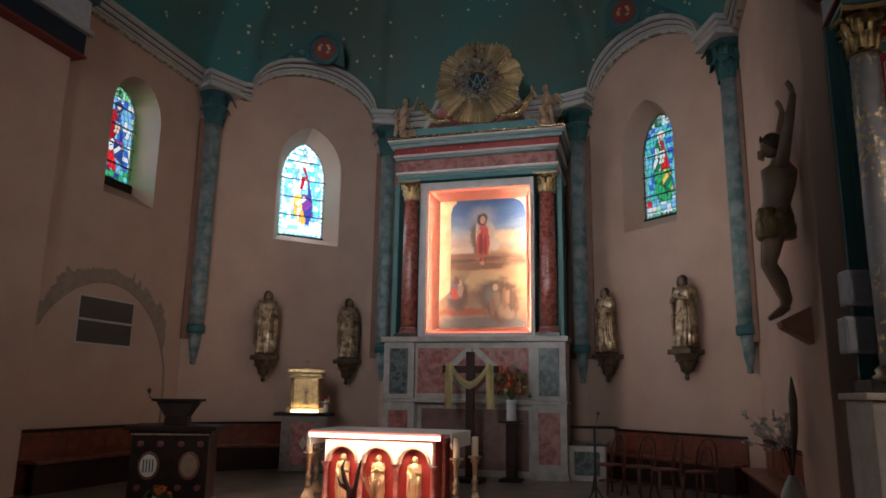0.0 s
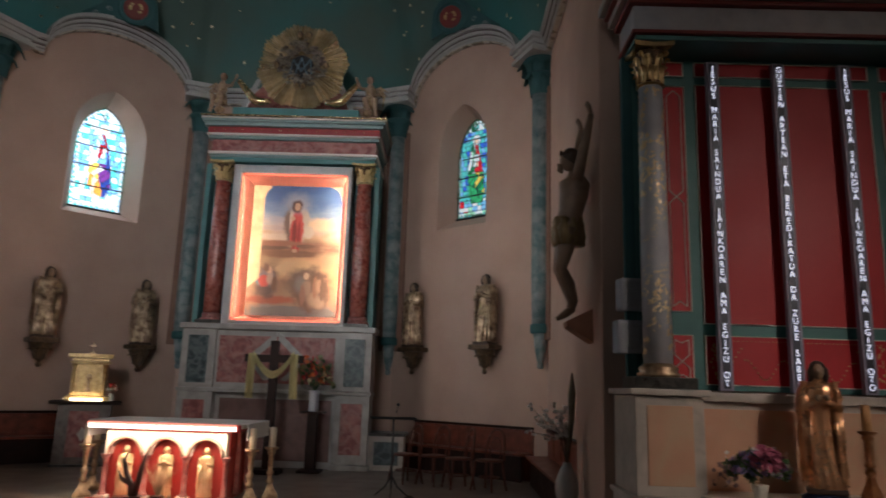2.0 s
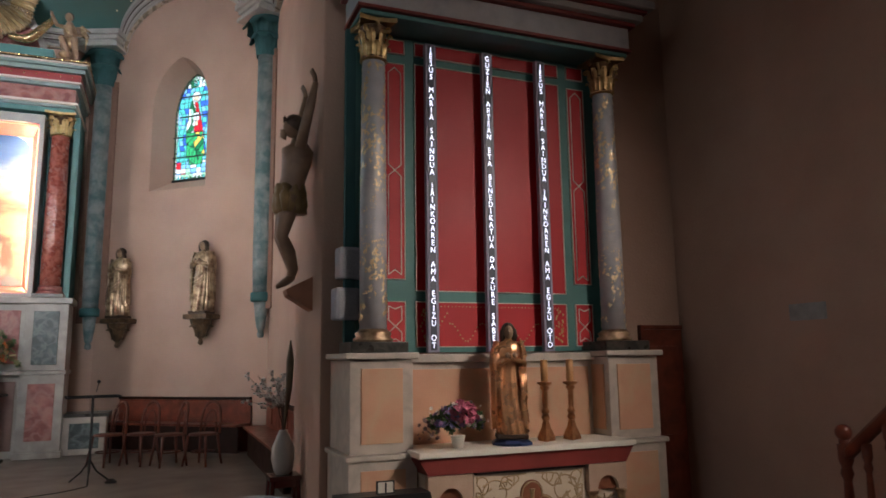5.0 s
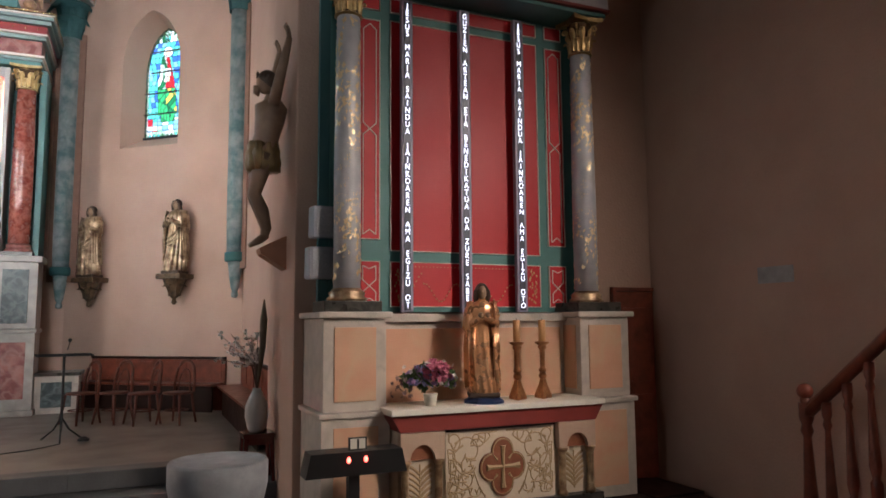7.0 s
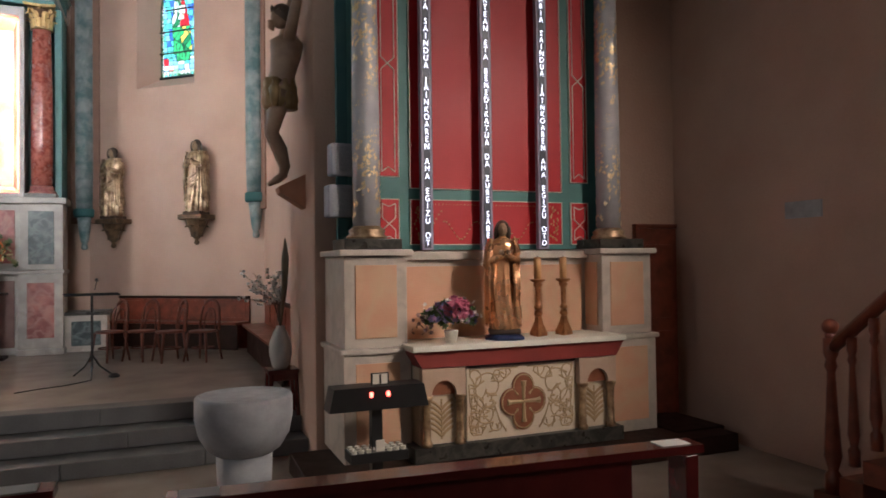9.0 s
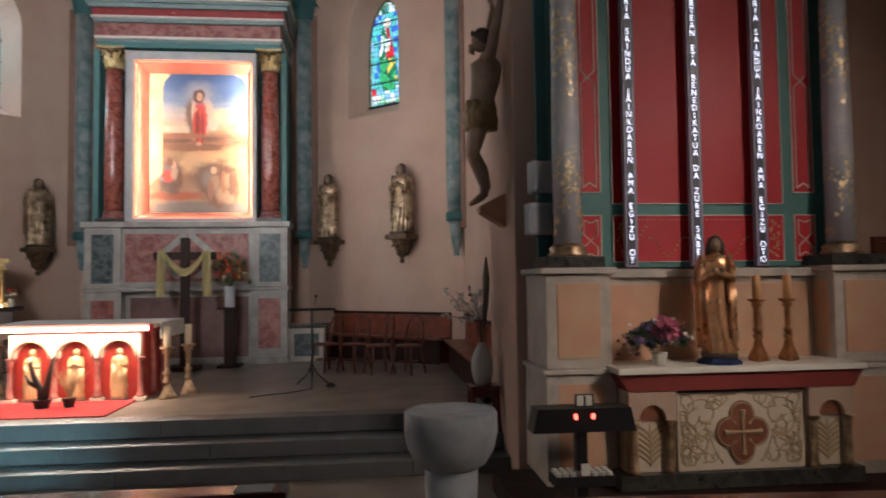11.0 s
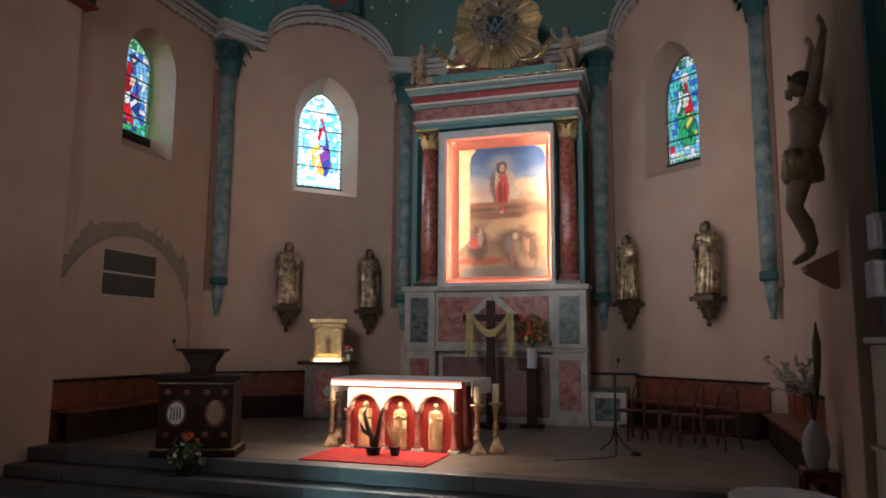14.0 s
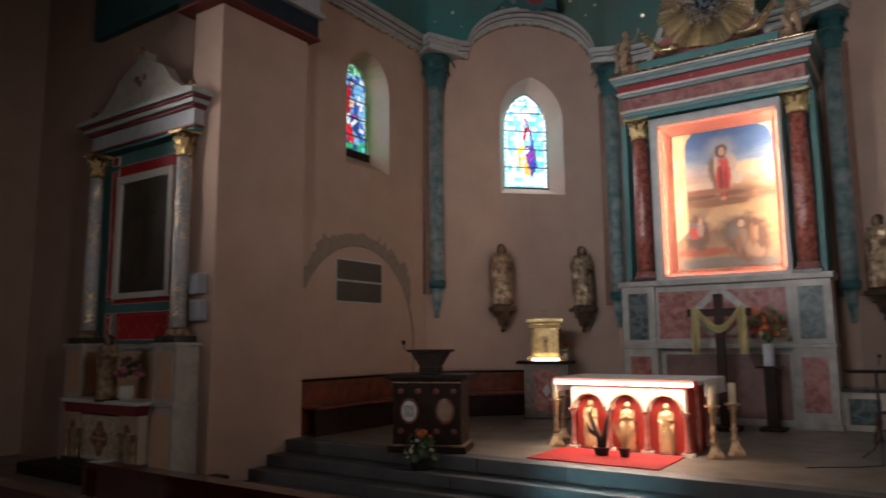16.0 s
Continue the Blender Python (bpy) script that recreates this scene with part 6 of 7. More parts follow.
for a in ((-0.86, -0.72, 0, 2.12), (0.72, 0.86, 0, 2.12), (-0.72, 0.72, 0, 0.1), (-0.72, 0.72, 1.98, 2.12)):
    part("frame_rail", slab(a[0], a[1], -0.08, 0.01, a[2], a[3], bevel=0.015), M_WHITEP, _t)

# loudspeakers beside both altars
def speaker(at, turn):
    t = thing("loudspeaker", "grey box loudspeaker on a wall mount", "loudspeaker", at, turn, "loudspeakers")
    part("case", slab(-0.122, 0.122, -0.2, -0.02, -0.155, 0.155, bevel=0.03), M_GREYP, t)
    part("grille", slab(-0.095, 0.095, -0.208, -0.2005, -0.12, 0.12, bevel=0.003), mat("grey_mesh", (0.36, 0.38, 0.42), 0.6, grain=90, amount=0.8, bump=0.4, fine=300), t)
    part("mount", slab(-0.02, 0.02, -0.019, 0.26, -0.03, 0.03), M_BLACK, t)


for x, z in ((1.70, 2.865), (1.665, 2.47)):
    speaker((x - 0.012, 6.72, z), 6)
for x, z in ((-9.0, 2.81), (-8.97, 2.41)):
    speaker((x, 6.66, z), -6)

# ---- wainscot with bench along the chancel walls ----
def wainscot(p, q, s0, s1):
    d = (q - p).normalized()
    c = p + d * s0
    t = thing("wall_bench", "brown wooden wall bench with panelled back", "bench", (c.x, c.y, FL), math.degrees(math.atan2(d.y, d.x)), "chancel wall benches")
    L = s1 - s0
    part("back_board", slab(0, L, -0.04, -0.003, 0.0, 0.86, bevel=0.004), M_WOOD, t)
    part("top_rail", slab(0, L, -0.07, -0.003, 0.863, 0.91, bevel=0.01), M_WOODDK, t)
    part("seat", slab(0.02, L - 0.02, -0.42, -0.043, 0.43, 0.47, bevel=0.008), M_WOOD, t, "worn seat board")
    part("front_board", slab(0.04, L - 0.04, -0.34, -0.32, 0.0, 0.428, bevel=0.004), M_WOODDK, t)
    n = max(2, round(L / 0.8))
    for k in range(n):
        a, b = L * k / n + 0.07, L * (k + 1) / n - 0.07
        part("panel", slab(a, b, -0.052, -0.041, 0.53, 0.82, bevel=0.006), M_WOOD, t)


wainscot(A0, A1, 0.05, 3.4)
wainscot(B0, B1, 0.28, 2.45)
wainscot(C0, C1, 0.75, 3.6)
wainscot(R0, R1, 0.3, 4.1)

# blocked arch with its rough edge, and a vent, on the west wall
_t = thing("blocked_arch", "plastered-up old arch with rough grey edge", "arch", (-8.85, 9.95, 1.3))
tagged(_t, kind="structure")
AW, AH, AZ = 1.66, 1.81, 0.62


def rough_band(a0, a1, thick, seed, name, lift):
    """Brushed grey plaster left round the arch, ragged on its outer side."""
    bm = bmesh.new()
    rng = random.Random(seed)
    n, rows, w, hold = 150, [], 0.1, 0
    for k in range(n + 1):
        f = k / n
        a = radians(a0 + (a1 - a0) * f)
        if hold <= 0:
            w, hold = thick * rng.uniform(0.55, 1.25), rng.randrange(2, 9)
        hold -= 1
        edge = min(1, 8 * f, 8 * (1 - f))
        o = (w + rng.uniform(-0.025, 0.025)) * edge + 0.01
        c, q = math.cos(a), math.sin(a)
        rows.append([bm.verts.new((lift, (AW + g) * c, AZ + (AH + g) * q)) for g in (0.0, o * 0.5, o)])
    for a, b in zip(rows, rows[1:]):
        for j in range(2):
            bm.faces.new((a[j], a[j + 1], b[j + 1], b[j]))
    part(name, bm, M_PATCH, _t)


rough_band(22, 150, 0.3, 4, "rough_edge", 0.004)
_bm = bmesh.new()
tube(_bm, [(0.0, AW, -0.05)] + [(0.0, AW * math.cos(radians(a)), AZ + AH * math.sin(radians(a))) for a in range(0, 150, 4)], 0.026, 6)
part("edge_line", _bm, M_PATCH, _t)
part("infill", prism(bmesh.new(), [(AW * 0.985 * math.cos(radians(a)), AZ + AH * 0.985 * math.sin(radians(a))) for a in range(-15, 196, 6)], -0.006, 0.002), M_WALL, _t).matrix_basis = pose(0, 0, 0, 0, 0, 90)
_t = thing("wall_vent", "dark two-part metal vent grille in wall", "vent", (-8.85, 9.95, 2.65))
part("frame", slab(-0.003, 0.012, -0.65, 0.65, 0.0, 0.8), M_CORN, _t)
M_VENT = mat("dull_vent_metal", (0.075, 0.065, 0.055), 0.5, grain=8, amount=0.5, bump=0.04)
for z in (0.03, 0.42):
    part("grille", slab(0.012, 0.02, -0.62, 0.62, z, z + 0.35), M_VENT, _t)
    for k in range(11):
        part("slat", slab(0.0205, 0.032, -0.61, 0.61, z + 0.012 + k * 0.031, z + 0.024 + k * 0.031), M_VENT, _t)


# ---- main altar ----
def main_altar():
    t = thing("altar", "stone altar table with red arched niches, lit by glowing strip", "altar", (-3.67, 9.5, FL))
    def p(nm, bm, m, lab="", par=None, smooth=False):
        return part(nm, bm, m, par or t, lab, smooth)
    M_AST = mat("altar_stone", (0.62, 0.55, 0.46), 0.55, second=(0.52, 0.45, 0.37), grain=6, amount=0.5)
    M_ARED = mat("altar_red_paint", (0.40, 0.04, 0.03), 0.5, second=(0.32, 0.03, 0.02), grain=6, amount=0.5)
    p("core", slab(-0.80, 0.80, 0.14, 0.95, 0.0, 0.9), M_ARED, "dark red painted core")
    p("table_top", slab(-1.02, 1.02, -0.12, 1.08, 0.93, 0.98, bevel=0.012), M_AST)
    cl = bmesh.new()
    box(cl, -1.05, 1.05, 0.02, 1.1, 0.983, 0.993)
    for s in (-1, 1):
        box(cl, s * 1.05 - 0.006, s * 1.05 + 0.006, 0.02, 1.1, 0.78, 0.99)
    p("altar_cloth", cl, M_WHITE, "white altar cloth hanging at the ends")
    # arcade front
    bm = bmesh.new()
    xs = [-0.53, 0.0, 0.53]
    R, zs, zt = 0.205, 0.56, 0.86
    for x in xs:
        arc = [(x + R * math.cos(math.pi * k / 14), zs + R * math.sin(math.pi * k / 14)) for k in range(15)]
        prism(bm, [(x + 0.265, zs), (x + 0.265, zt), (x - 0.265, zt), (x - 0.265, zs)] + arc[::-1], 0.0, 0.1)
    p("arcade", bm, M_AST)
    for x in xs:
        arc = [(x + (R + 0.02) * math.cos(math.pi * k / 14), -0.012, zs + (R + 0.02) * math.sin(math.pi * k / 14)) for k in range(15)]
        p("arch_moulding", tube(bmesh.new(), arc, 0.022, 7), mat("brown_stone", (0.36, 0.24, 0.17), 0.5), smooth=True)
        p("niche_back", slab(x - 0.21, x + 0.21, 0.1, 0.135, 0.0, 0.78), M_ARED, "red painted niche")
    for x in (-0.795, -0.265, 0.265, 0.795):
        c = p("colonnette", lathe(bmesh.new(), [(0.055, 0.05), (0.05, 0.08), (0.036, 0.1), (0.034, 0.47), (0.042, 0.48), (0.036, 0.49), (0.06, 0.535), (0.07, 0.557)], 18, (x, 0.04, 0)), M_PINK, "red marbled colonnette", smooth=True)
        p("base", slab(x - 0.075, x + 0.075, -0.035, 0.1, 0.0, 0.05, bevel=0.006), M_AST, "", c)
    for k in range(2):
        c = p("side_colonnette", lathe(bmesh.new(), [(0.05, 0.05), (0.034, 0.1), (0.034, 0.8), (0.06, 0.86)], 14, (0.83, 0.45 + 0.42 * k, 0)), M_PINK, smooth=True)
    # light strip under the front edge
    p("light_strip", slab(-0.98, 0.94, -0.165, -0.125, 0.9, 0.95, bevel=0.006), glow("strip_light", (1.0, 0.80, 0.68), 5.5), "glowing white light strip")
    p("strip_edge", slab(-0.99, 0.95, -0.168, -0.122, 0.953, 0.982, bevel=0.004), glow("strip_edge_light", (1.0, 0.30, 0.22), 1.6), "reddish glowing edge")
    p("strip_cap", slab(0.953, 1.0, -0.17, -0.122, 0.88, 0.982, bevel=0.006), M_RED)
    return M_AST


main_altar()
lamp("altar_strip_light", "AREA", look((-3.68, 9.34, FL + 0.875), (-3.68, 9.44, FL)), 26, (1.0, 0.74, 0.55), size=(1.9, 0.06))
lamp("altar_strip_light", "AREA", look((-3.68, 9.31, FL + 0.875), (-3.68, 8.6, FL)), 28, (1.0, 0.80, 0.64), size=(1.9, 0.05))
M_PALE = mat("pale_gilt_figure", (0.62, 0.46, 0.26), 0.45, 0.4, second=(0.5, 0.32, 0.15), grain=10, amount=0.7, bump=0.2)
for x, sd, hn in ((-4.2, 41, "book"), (-3.67, 42, "chest"), (-3.14, 43, "book")):
    statue("niche_statue", "small pale gilt statue in a red altar niche", robed(0.62, sd, 1.0, True, hn), (x, 9.56, FL + 0.05), 0, [M_PALE, M_PALE, M_GOLDDK])
    tagged(part("pedestal_block", slab(x - 0.1, x + 0.1, 9.48, 9.64, FL, FL + 0.031), M_STEP), "small stone block under a statue", "block")
tagged(part("carpet", slab(-4.62, -2.9, 8.38, 9.48, FL + 0.003, FL + 0.016, bevel=0.004), M_CARPET), "red carpet on the floor before the altar", "carpet")


def candlestick(at, h, wax, label, wm=M_WAX, gm=M_GOLDDK, base=0.11):
    t = thing("candlestick", label, "candlestick", at, 0, "candlesticks")
    f = base
    part("foot", lathe(bmesh.new(), [(f, 0), (f, 0.03), (f * 0.85, 0.06), (f * 0.5, 0.13), (f * 0.3, 0.2)], 3, wave=None), gm, t, "three-sided foot")
    part("stem", lathe(bmesh.new(), [(f * 0.3, 0.19), (f * 0.45, 0.22), (f * 0.25, 0.26), (f * 0.3, h * 0.45), (f * 0.42, h * 0.5), (f * 0.25, h * 0.55), (f * 0.28, h * 0.85), (f * 0.5, h * 0.9), (f * 0.35, h * 0.93), (f * 0.75, h * 0.97), (f * 0.75, h)], 16), gm, t, smooth=True)
    part("candle", lathe(bmesh.new(), [(f * 0.36, h + 0.001), (f * 0.36, h + wax), (f * 0.3, h + wax + 0.004)], 18), wm, t, "thick wax candle", True)
    part("wick", lathe(bmesh.new(), [(0.003, h + wax), (0.002, h + wax + 0.02)], 5), M_BLACK, t)
    return t


for x, y in ((-2.56, 9.58), (-2.40, 10.0), (-4.76, 9.6), (-4.95, 10.25)):
    candlestick((x, y, FL), 0.67, 0.26, "tall worn gilt candlestick with ivory candle, beside altar", base=0.13)

# dry branch and dry grass in pots on the carpet
def pot(bm, r, h):
    return lathe(bm, [(r * 0.75, 0), (r, h * 0.9), (r * 1.05, h), (r * 0.9, h)], 16)


_t = thing("branch_pot", "black gnarled branch in dark pot on carpet", "plant", (-3.86, 9.05, FL + 0.017))
part("pot", pot(bmesh.new(), 0.11, 0.1), M_BLACK, _t)
_bm = bmesh.new()
_r = random.Random(8)
tube(_bm, [(0, 0, 0.08), (-0.02, 0, 0.22), (-0.1, 0.02, 0.36), (-0.14, 0, 0.52), (-0.1, 0, 0.62)], [0.05, 0.042, 0.034, 0.024, 0.008], 8)
tube(_bm, [(0.02, 0, 0.1), (0.06, 0, 0.28), (0.1, -0.02, 0.45), (0.13, 0, 0.62)], [0.045, 0.036, 0.03, 0.01], 8)
tube(_bm, [(-0.05, 0, 0.25), (-0.15, 0, 0.3), (-0.2, 0, 0.4)], [0.034, 0.026, 0.008], 8)
part("branch", _bm, M_HAIR, _t, "", True)
_t = thing("dry_grass_pot", "dry tan grass in small dark pot", "plant", (-3.55, 9.05, FL + 0.017))
part("pot", pot(bmesh.new(), 0.075, 0.11), M_BLACK, _t)
_bm = bmesh.new()
for k in range(46):
    a, sp = _r.uniform(0, 6.28), _r.uniform(0.05, 0.26)
    tube(_bm, [(0, 0, 0.09), (sp * 0.4 * math.cos(a), sp * 0.4 * math.sin(a), 0.25), (sp * math.cos(a), sp * math.sin(a), _r.uniform(0.33, 0.52))], [0.004, 0.004, 0.001], 4)
tagged(part("grass_blades", _bm, mat("dry_grass", (0.42, 0.30, 0.16), 0.8), _t), kind="stuff")


# ---- tabernacle on its stand ----
_t = thing("tabernacle_stand", "marbled stand with dark top slab against wall", "stand", (-6.56, 13.02, FL), 24)
part("body", slab(-0.43, 0.43, -0.3, 0.3, 0.04, 1.06, bevel=0.008), mat("brown_grey_marbling", (0.17, 0.13, 0.11), 0.4, second=(0.10, 0.075, 0.065), grain=5, amount=1.2, veins=(0.24, 0.2, 0.17), bump=0.05), _t)
part("foot", slab(-0.46, 0.46, -0.33, 0.33, 0.0, 0.038), M_BLKM, _t)
part("front_panel", slab(-0.24, 0.24, -0.312, -0.296, 0.16, 0.95, bevel=0.005), M_PINK, _t)
part("lozenge", prism(bmesh.new(), [(0, 0.42), (0.08, 0.55), (0, 0.68), (-0.08, 0.55)], -0.32, -0.3125), M_MARB, _t)
part("top_slab", slab(-0.58, 0.58, -0.38, 0.34, 1.063, 1.12, bevel=0.01), M_WOODDK, _t)
_t = thing("tabernacle", "gilded tabernacle box with small cross, lit from below", "tabernacle", (-6.56, 13.02, FL + 1.12), 24)
part("base", slab(-0.36, 0.36, -0.24, 0.22, 0.0, 0.09, bevel=0.01), M_GOLD, _t)
part("body", slab(-0.29, 0.29, -0.19, 0.2, 0.093, 0.66, bevel=0.008), M_GOLD, _t)
for s in (-1, 1):
    part("corner_column", lathe(bmesh.new(), [(0.04, 0.1), (0.03, 0.14), (0.028, 0.58), (0.045, 0.65)], 12, (s * 0.26, -0.2, 0)), M_GOLD, _t, "", True)
_d = part("door", prism(bmesh.new(), [(0.13 * math.cos(math.pi * k / 10), 0.42 + 0.13 * math.sin(math.pi * k / 10)) for k in range(11)] + [(-0.13, 0.14), (0.13, 0.14)], -0.205, -0.1905), M_GOLD, _t)
_bm = bmesh.new()
ball(_bm, (0, -0.212, 0.42), 0.05, 10, 7, (1, 0.4, 1.2))
tube(_bm, [(0, -0.212, 0.17), (0, -0.214, 0.26), (0, -0.212, 0.37)], [0.05, 0.014, 0.03], 8)
part("relief", _bm, M_GOLDDK, _d)
for z0, z1, o in ((0.663, 0.70, 0.02), (0.703, 0.76, -0.01), (0.763, 0.84, 0.06)):
    part("cornice", slab(-0.31 - o, 0.31 + o, -0.21 - o, 0.2, z0, z1, bevel=0.012), M_GOLD, _t)
_bm = bmesh.new()
box(_bm, -0.05, 0.05, -0.03, 0.03, 0.843, 0.88)
box(_bm, -0.012, 0.012, -0.01, 0.01, 0.88, 1.06)
box(_bm, -0.06, 0.06, -0.01, 0.01, 0.98, 1.005)
part("cross", _bm, M_GOLDDK, _t)
part("lamp_bar", slab(-0.26, 0.26, -0.34, -0.30, 0.004, 0.05, bevel=0.004), glow("warm_lamp", (1.0, 0.78, 0.45), 6.0), _t, "glowing warm lamp bar")
lamp("tabernacle_light", "AREA", look((-6.42, 12.69, FL + 1.19), (-6.55, 12.97, FL + 1.7)), 1.3, (1.0, 0.75, 0.42), size=(0.5, 0.04))
_t = thing("small_flowers", "small vase of white and red flowers", "flowers", (-6.14, 13.05, FL + 1.122))
part("vase", lathe(bmesh.new(), [(0.035, 0), (0.05, 0.06), (0.035, 0.12), (0.045, 0.14)], 14), M_WHITEP, _t, "", True)


def blooms(t, c, spread, n, tones, seed, size=0.03, name="blooms"):
    """Many small petals round blossom centres, one mesh a colour."""
    rng = random.Random(seed)
    for nm, m in tones:
        bm = bmesh.new()
        for k in range(n):
            a, b = rng.uniform(0, 6.28), rng.uniform(-0.3, 1.4)
            r = rng.uniform(0.55, 1)
            o = Vector((c[0] + spread[0] * r * math.cos(a) * math.cos(b), c[1] + spread[1] * r * math.sin(a) * math.cos(b), c[2] + spread[2] * r * math.sin(b)))
            up = Vector((rng.uniform(-1, 1), rng.uniform(-1, 1), rng.uniform(-0.2, 1))).normalized()
            s = up.orthogonal().normalized()
            w = up.cross(s)
            q = size * rng.uniform(0.7, 1.3)
            for j in range(6):
                aa = j * 1.047
                d, e = math.cos(aa) * s + math.sin(aa) * w, math.cos(aa + 0.5) * s + math.sin(aa + 0.5) * w
                f = math.cos(aa - 0.5) * s + math.sin(aa - 0.5) * w
                bm.faces.new([bm.verts.new(v) for v in (o, o + e * q * 0.7 + up * q * 0.3, o + d * q * 1.1 + up * q * 0.25, o + f * q * 0.7 + up * q * 0.3)])
        tagged(part(nm, bm, m, t), kind="stuff")


M_LEAF = mat("leaf_green", (0.06, 0.11, 0.035), 0.6, second=(0.03, 0.06, 0.02), grain=30, amount=0.8)
M_PETW = mat("white_petals", (0.75, 0.72, 0.68), 0.7)
M_PETR = mat("red_petals", (0.55, 0.03, 0.03), 0.7)
M_PETP = mat("pink_petals", (0.55, 0.15, 0.24), 0.7)
M_PETB = mat("blue_petals", (0.20, 0.20, 0.44), 0.7)
M_PETV = mat("violet_petals", (0.30, 0.18, 0.38), 0.7)
M_PETO = mat("orange_petals", (0.75, 0.16, 0.04), 0.7)
blooms(_t, (0, 0, 0.2), (0.1, 0.1, 0.12), 12, (("leaves", M_LEAF), ("white_bloom", M_PETW), ("red_blooms", M_PETR)), 1, 0.03)


# ---- lectern ----
_t = thing("lectern", "dark carved wooden lectern with painted medallions", "lectern", (-6.1, 8.35, FL), 22)
_t.scale = (0.76, 0.8, 1.0)
part("plinth", slab(-0.72, 0.72, -0.42, 0.42, 0.0, 0.09, bevel=0.015), M_WOODDK, _t)
part("plinth_line", slab(-0.70, 0.70, -0.424, 0.40, 0.093, 0.11), M_GOLDDK, _t)
_b = part("body", slab(-0.64, 0.64, -0.36, 0.36, 0.112, 0.96, bevel=0.01), M_WOODDK, _t)
part("cornice", slab(-0.68, 0.68, -0.4, 0.4, 0.963, 1.0, bevel=0.008), M_WOODDK, _t)
_bm = bmesh.new()
for k in range(26):
    ball(_bm, (-0.62 + 1.24 * k / 25, -0.40, 0.95), 0.016, 7, 5, (1.3, 0.6, 0.8))
part("gilt_trim", _bm, M_GOLDDK, _t)
part("top_slab", slab(-0.76, 0.76, -0.46, 0.46, 1.003, 1.06, bevel=0.012), M_WOODDK, _t)
for x, m, lab in ((-0.32, M_WHITEP, "pale striped medallion"), (0.34, M_FLESH, "painted round medallion")):
    md = part("medallion", lathe(bmesh.new(), [(0.14, 0), (0.14, 0.02), (0.12, 0.028)], 28), m, _b, lab)
    md.matrix_basis = pose(x, -0.361, 0.56, 90, 0, 0)
    rg = part("medallion_ring", lathe(bmesh.new(), [(0.175, 0), (0.175, 0.012), (0.145, 0.02)], 28), M_WOOD, _b)
    rg.matrix_basis = pose(x, -0.3605, 0.56, 90, 0, 0)
    if x < 0:
        _bm = bmesh.new()
        for k in range(4):
            box(_bm, x - 0.085 + k * 0.05, x - 0.065 + k * 0.05, -0.3935, -0.3905, 0.48, 0.64)
        part("stripe", _bm, M_IRON, _b)
    for dx, dz in ((-0.2, 0.27), (0.2, 0.27), (-0.2, -0.27), (0.2, -0.27)):
        _bm = bmesh.new()
        ball(_bm, (x + dx * 0.8, -0.362, 0.56 + dz), 0.05, 10, 6, (1.2, 0.3, 0.8))
        part("corner_ornament", _bm, M_WOOD, _b)
_bm = bmesh.new()
prism(_bm, [(-0.17, 1.16), (0.17, 1.16), (0.34, 1.36), (-0.34, 1.36)], -0.2, 0.2)
part("book_rest", _bm, M_WOODDK, _t)
part("book_rest_foot", slab(-0.19, 0.19, -0.18, 0.18, 1.063, 1.158, bevel=0.01), M_WOODDK, _t)
part("book_rest_board", slab(-0.4, 0.4, -0.28, 0.26, 1.363, 1.4, bevel=0.01), M_WOODDK, _t)
_bm = bmesh.new()
tube(_bm, [(-0.38, -0.2, 1.38), (-0.45, -0.24, 1.42), (-0.46, -0.24, 1.5)], 0.008, 6)
ball(_bm, (-0.46, -0.24, 1.5), 0.035, 10, 7)
part("microphone", _bm, M_BLACK, _t)

_t = thing("floor_flowers", "flower arrangement in dark pot, white and orange blooms", "flowers", (-5.93, 7.86, 0.242))
part("pot", pot(bmesh.new(), 0.15, 0.16), M_BLACK, _t)
blooms(_t, (0, 0, 0.22), (0.26, 0.22, 0.26), 26, (("leaves", M_LEAF), ("leaves", M_LEAF)), 3, 0.055)
blooms(_t, (0.02, -0.05, 0.22), (0.24, 0.2, 0.2), 9, (("white_bloom", M_PETW),), 5, 0.04)
blooms(_t, (0.06, 0, 0.42), (0.09, 0.08, 0.1), 7, (("orange_blooms", M_PETO),), 6, 0.05)

# ---- draped wooden cross and flowers before the retable ----
_t = thing("processional_cross", "dark wooden cross draped with pale yellow cloth", "cross", (-3.1, 12.6, FL))
part("upright", slab(-0.075, 0.075, -0.05, 0.05, 0.0, 2.28, bevel=0.01), M_WOODDK, _t)
part("crossbar", slab(-0.52, 0.52, -0.045, 0.045, 1.9, 2.03, bevel=0.01), M_WOODDK, _t)
part("foot_board", slab(-0.25, 0.25, -0.2, 0.2, 0.0, 0.08, bevel=0.01), M_WOODDK, _t)
M_YEL = mat("pale_yellow_cloth", (0.62, 0.53, 0.27), 0.85, second=(0.5, 0.42, 0.2), grain=8, amount=0.6, bump=0.2)
for s in (-1, 1):
    _bm = bmesh.new()
    rows = []
    for i in range(9):
        z = 2.05 - 0.78 * i / 8
        rows.append([_bm.verts.new((s * (0.30 + 0.07 * j / 3 * 2 + 0.02 * i / 8), -0.075 - 0.015 * math.sin(j * 2.1 + i * 0.5) - 0.01 * i / 8, z)) for j in range(4)])
    for a, b in zip(rows, rows[1:]):
        for j in range(3):
            _bm.faces.new((a[j], a[j + 1], b[j + 1], b[j]))
    bmesh.ops.solidify(_bm, geom=_bm.faces[:], thickness=0.008)
    part("cloth_tail", _bm, M_YEL, _t)
_bm = bmesh.new()
rows = []
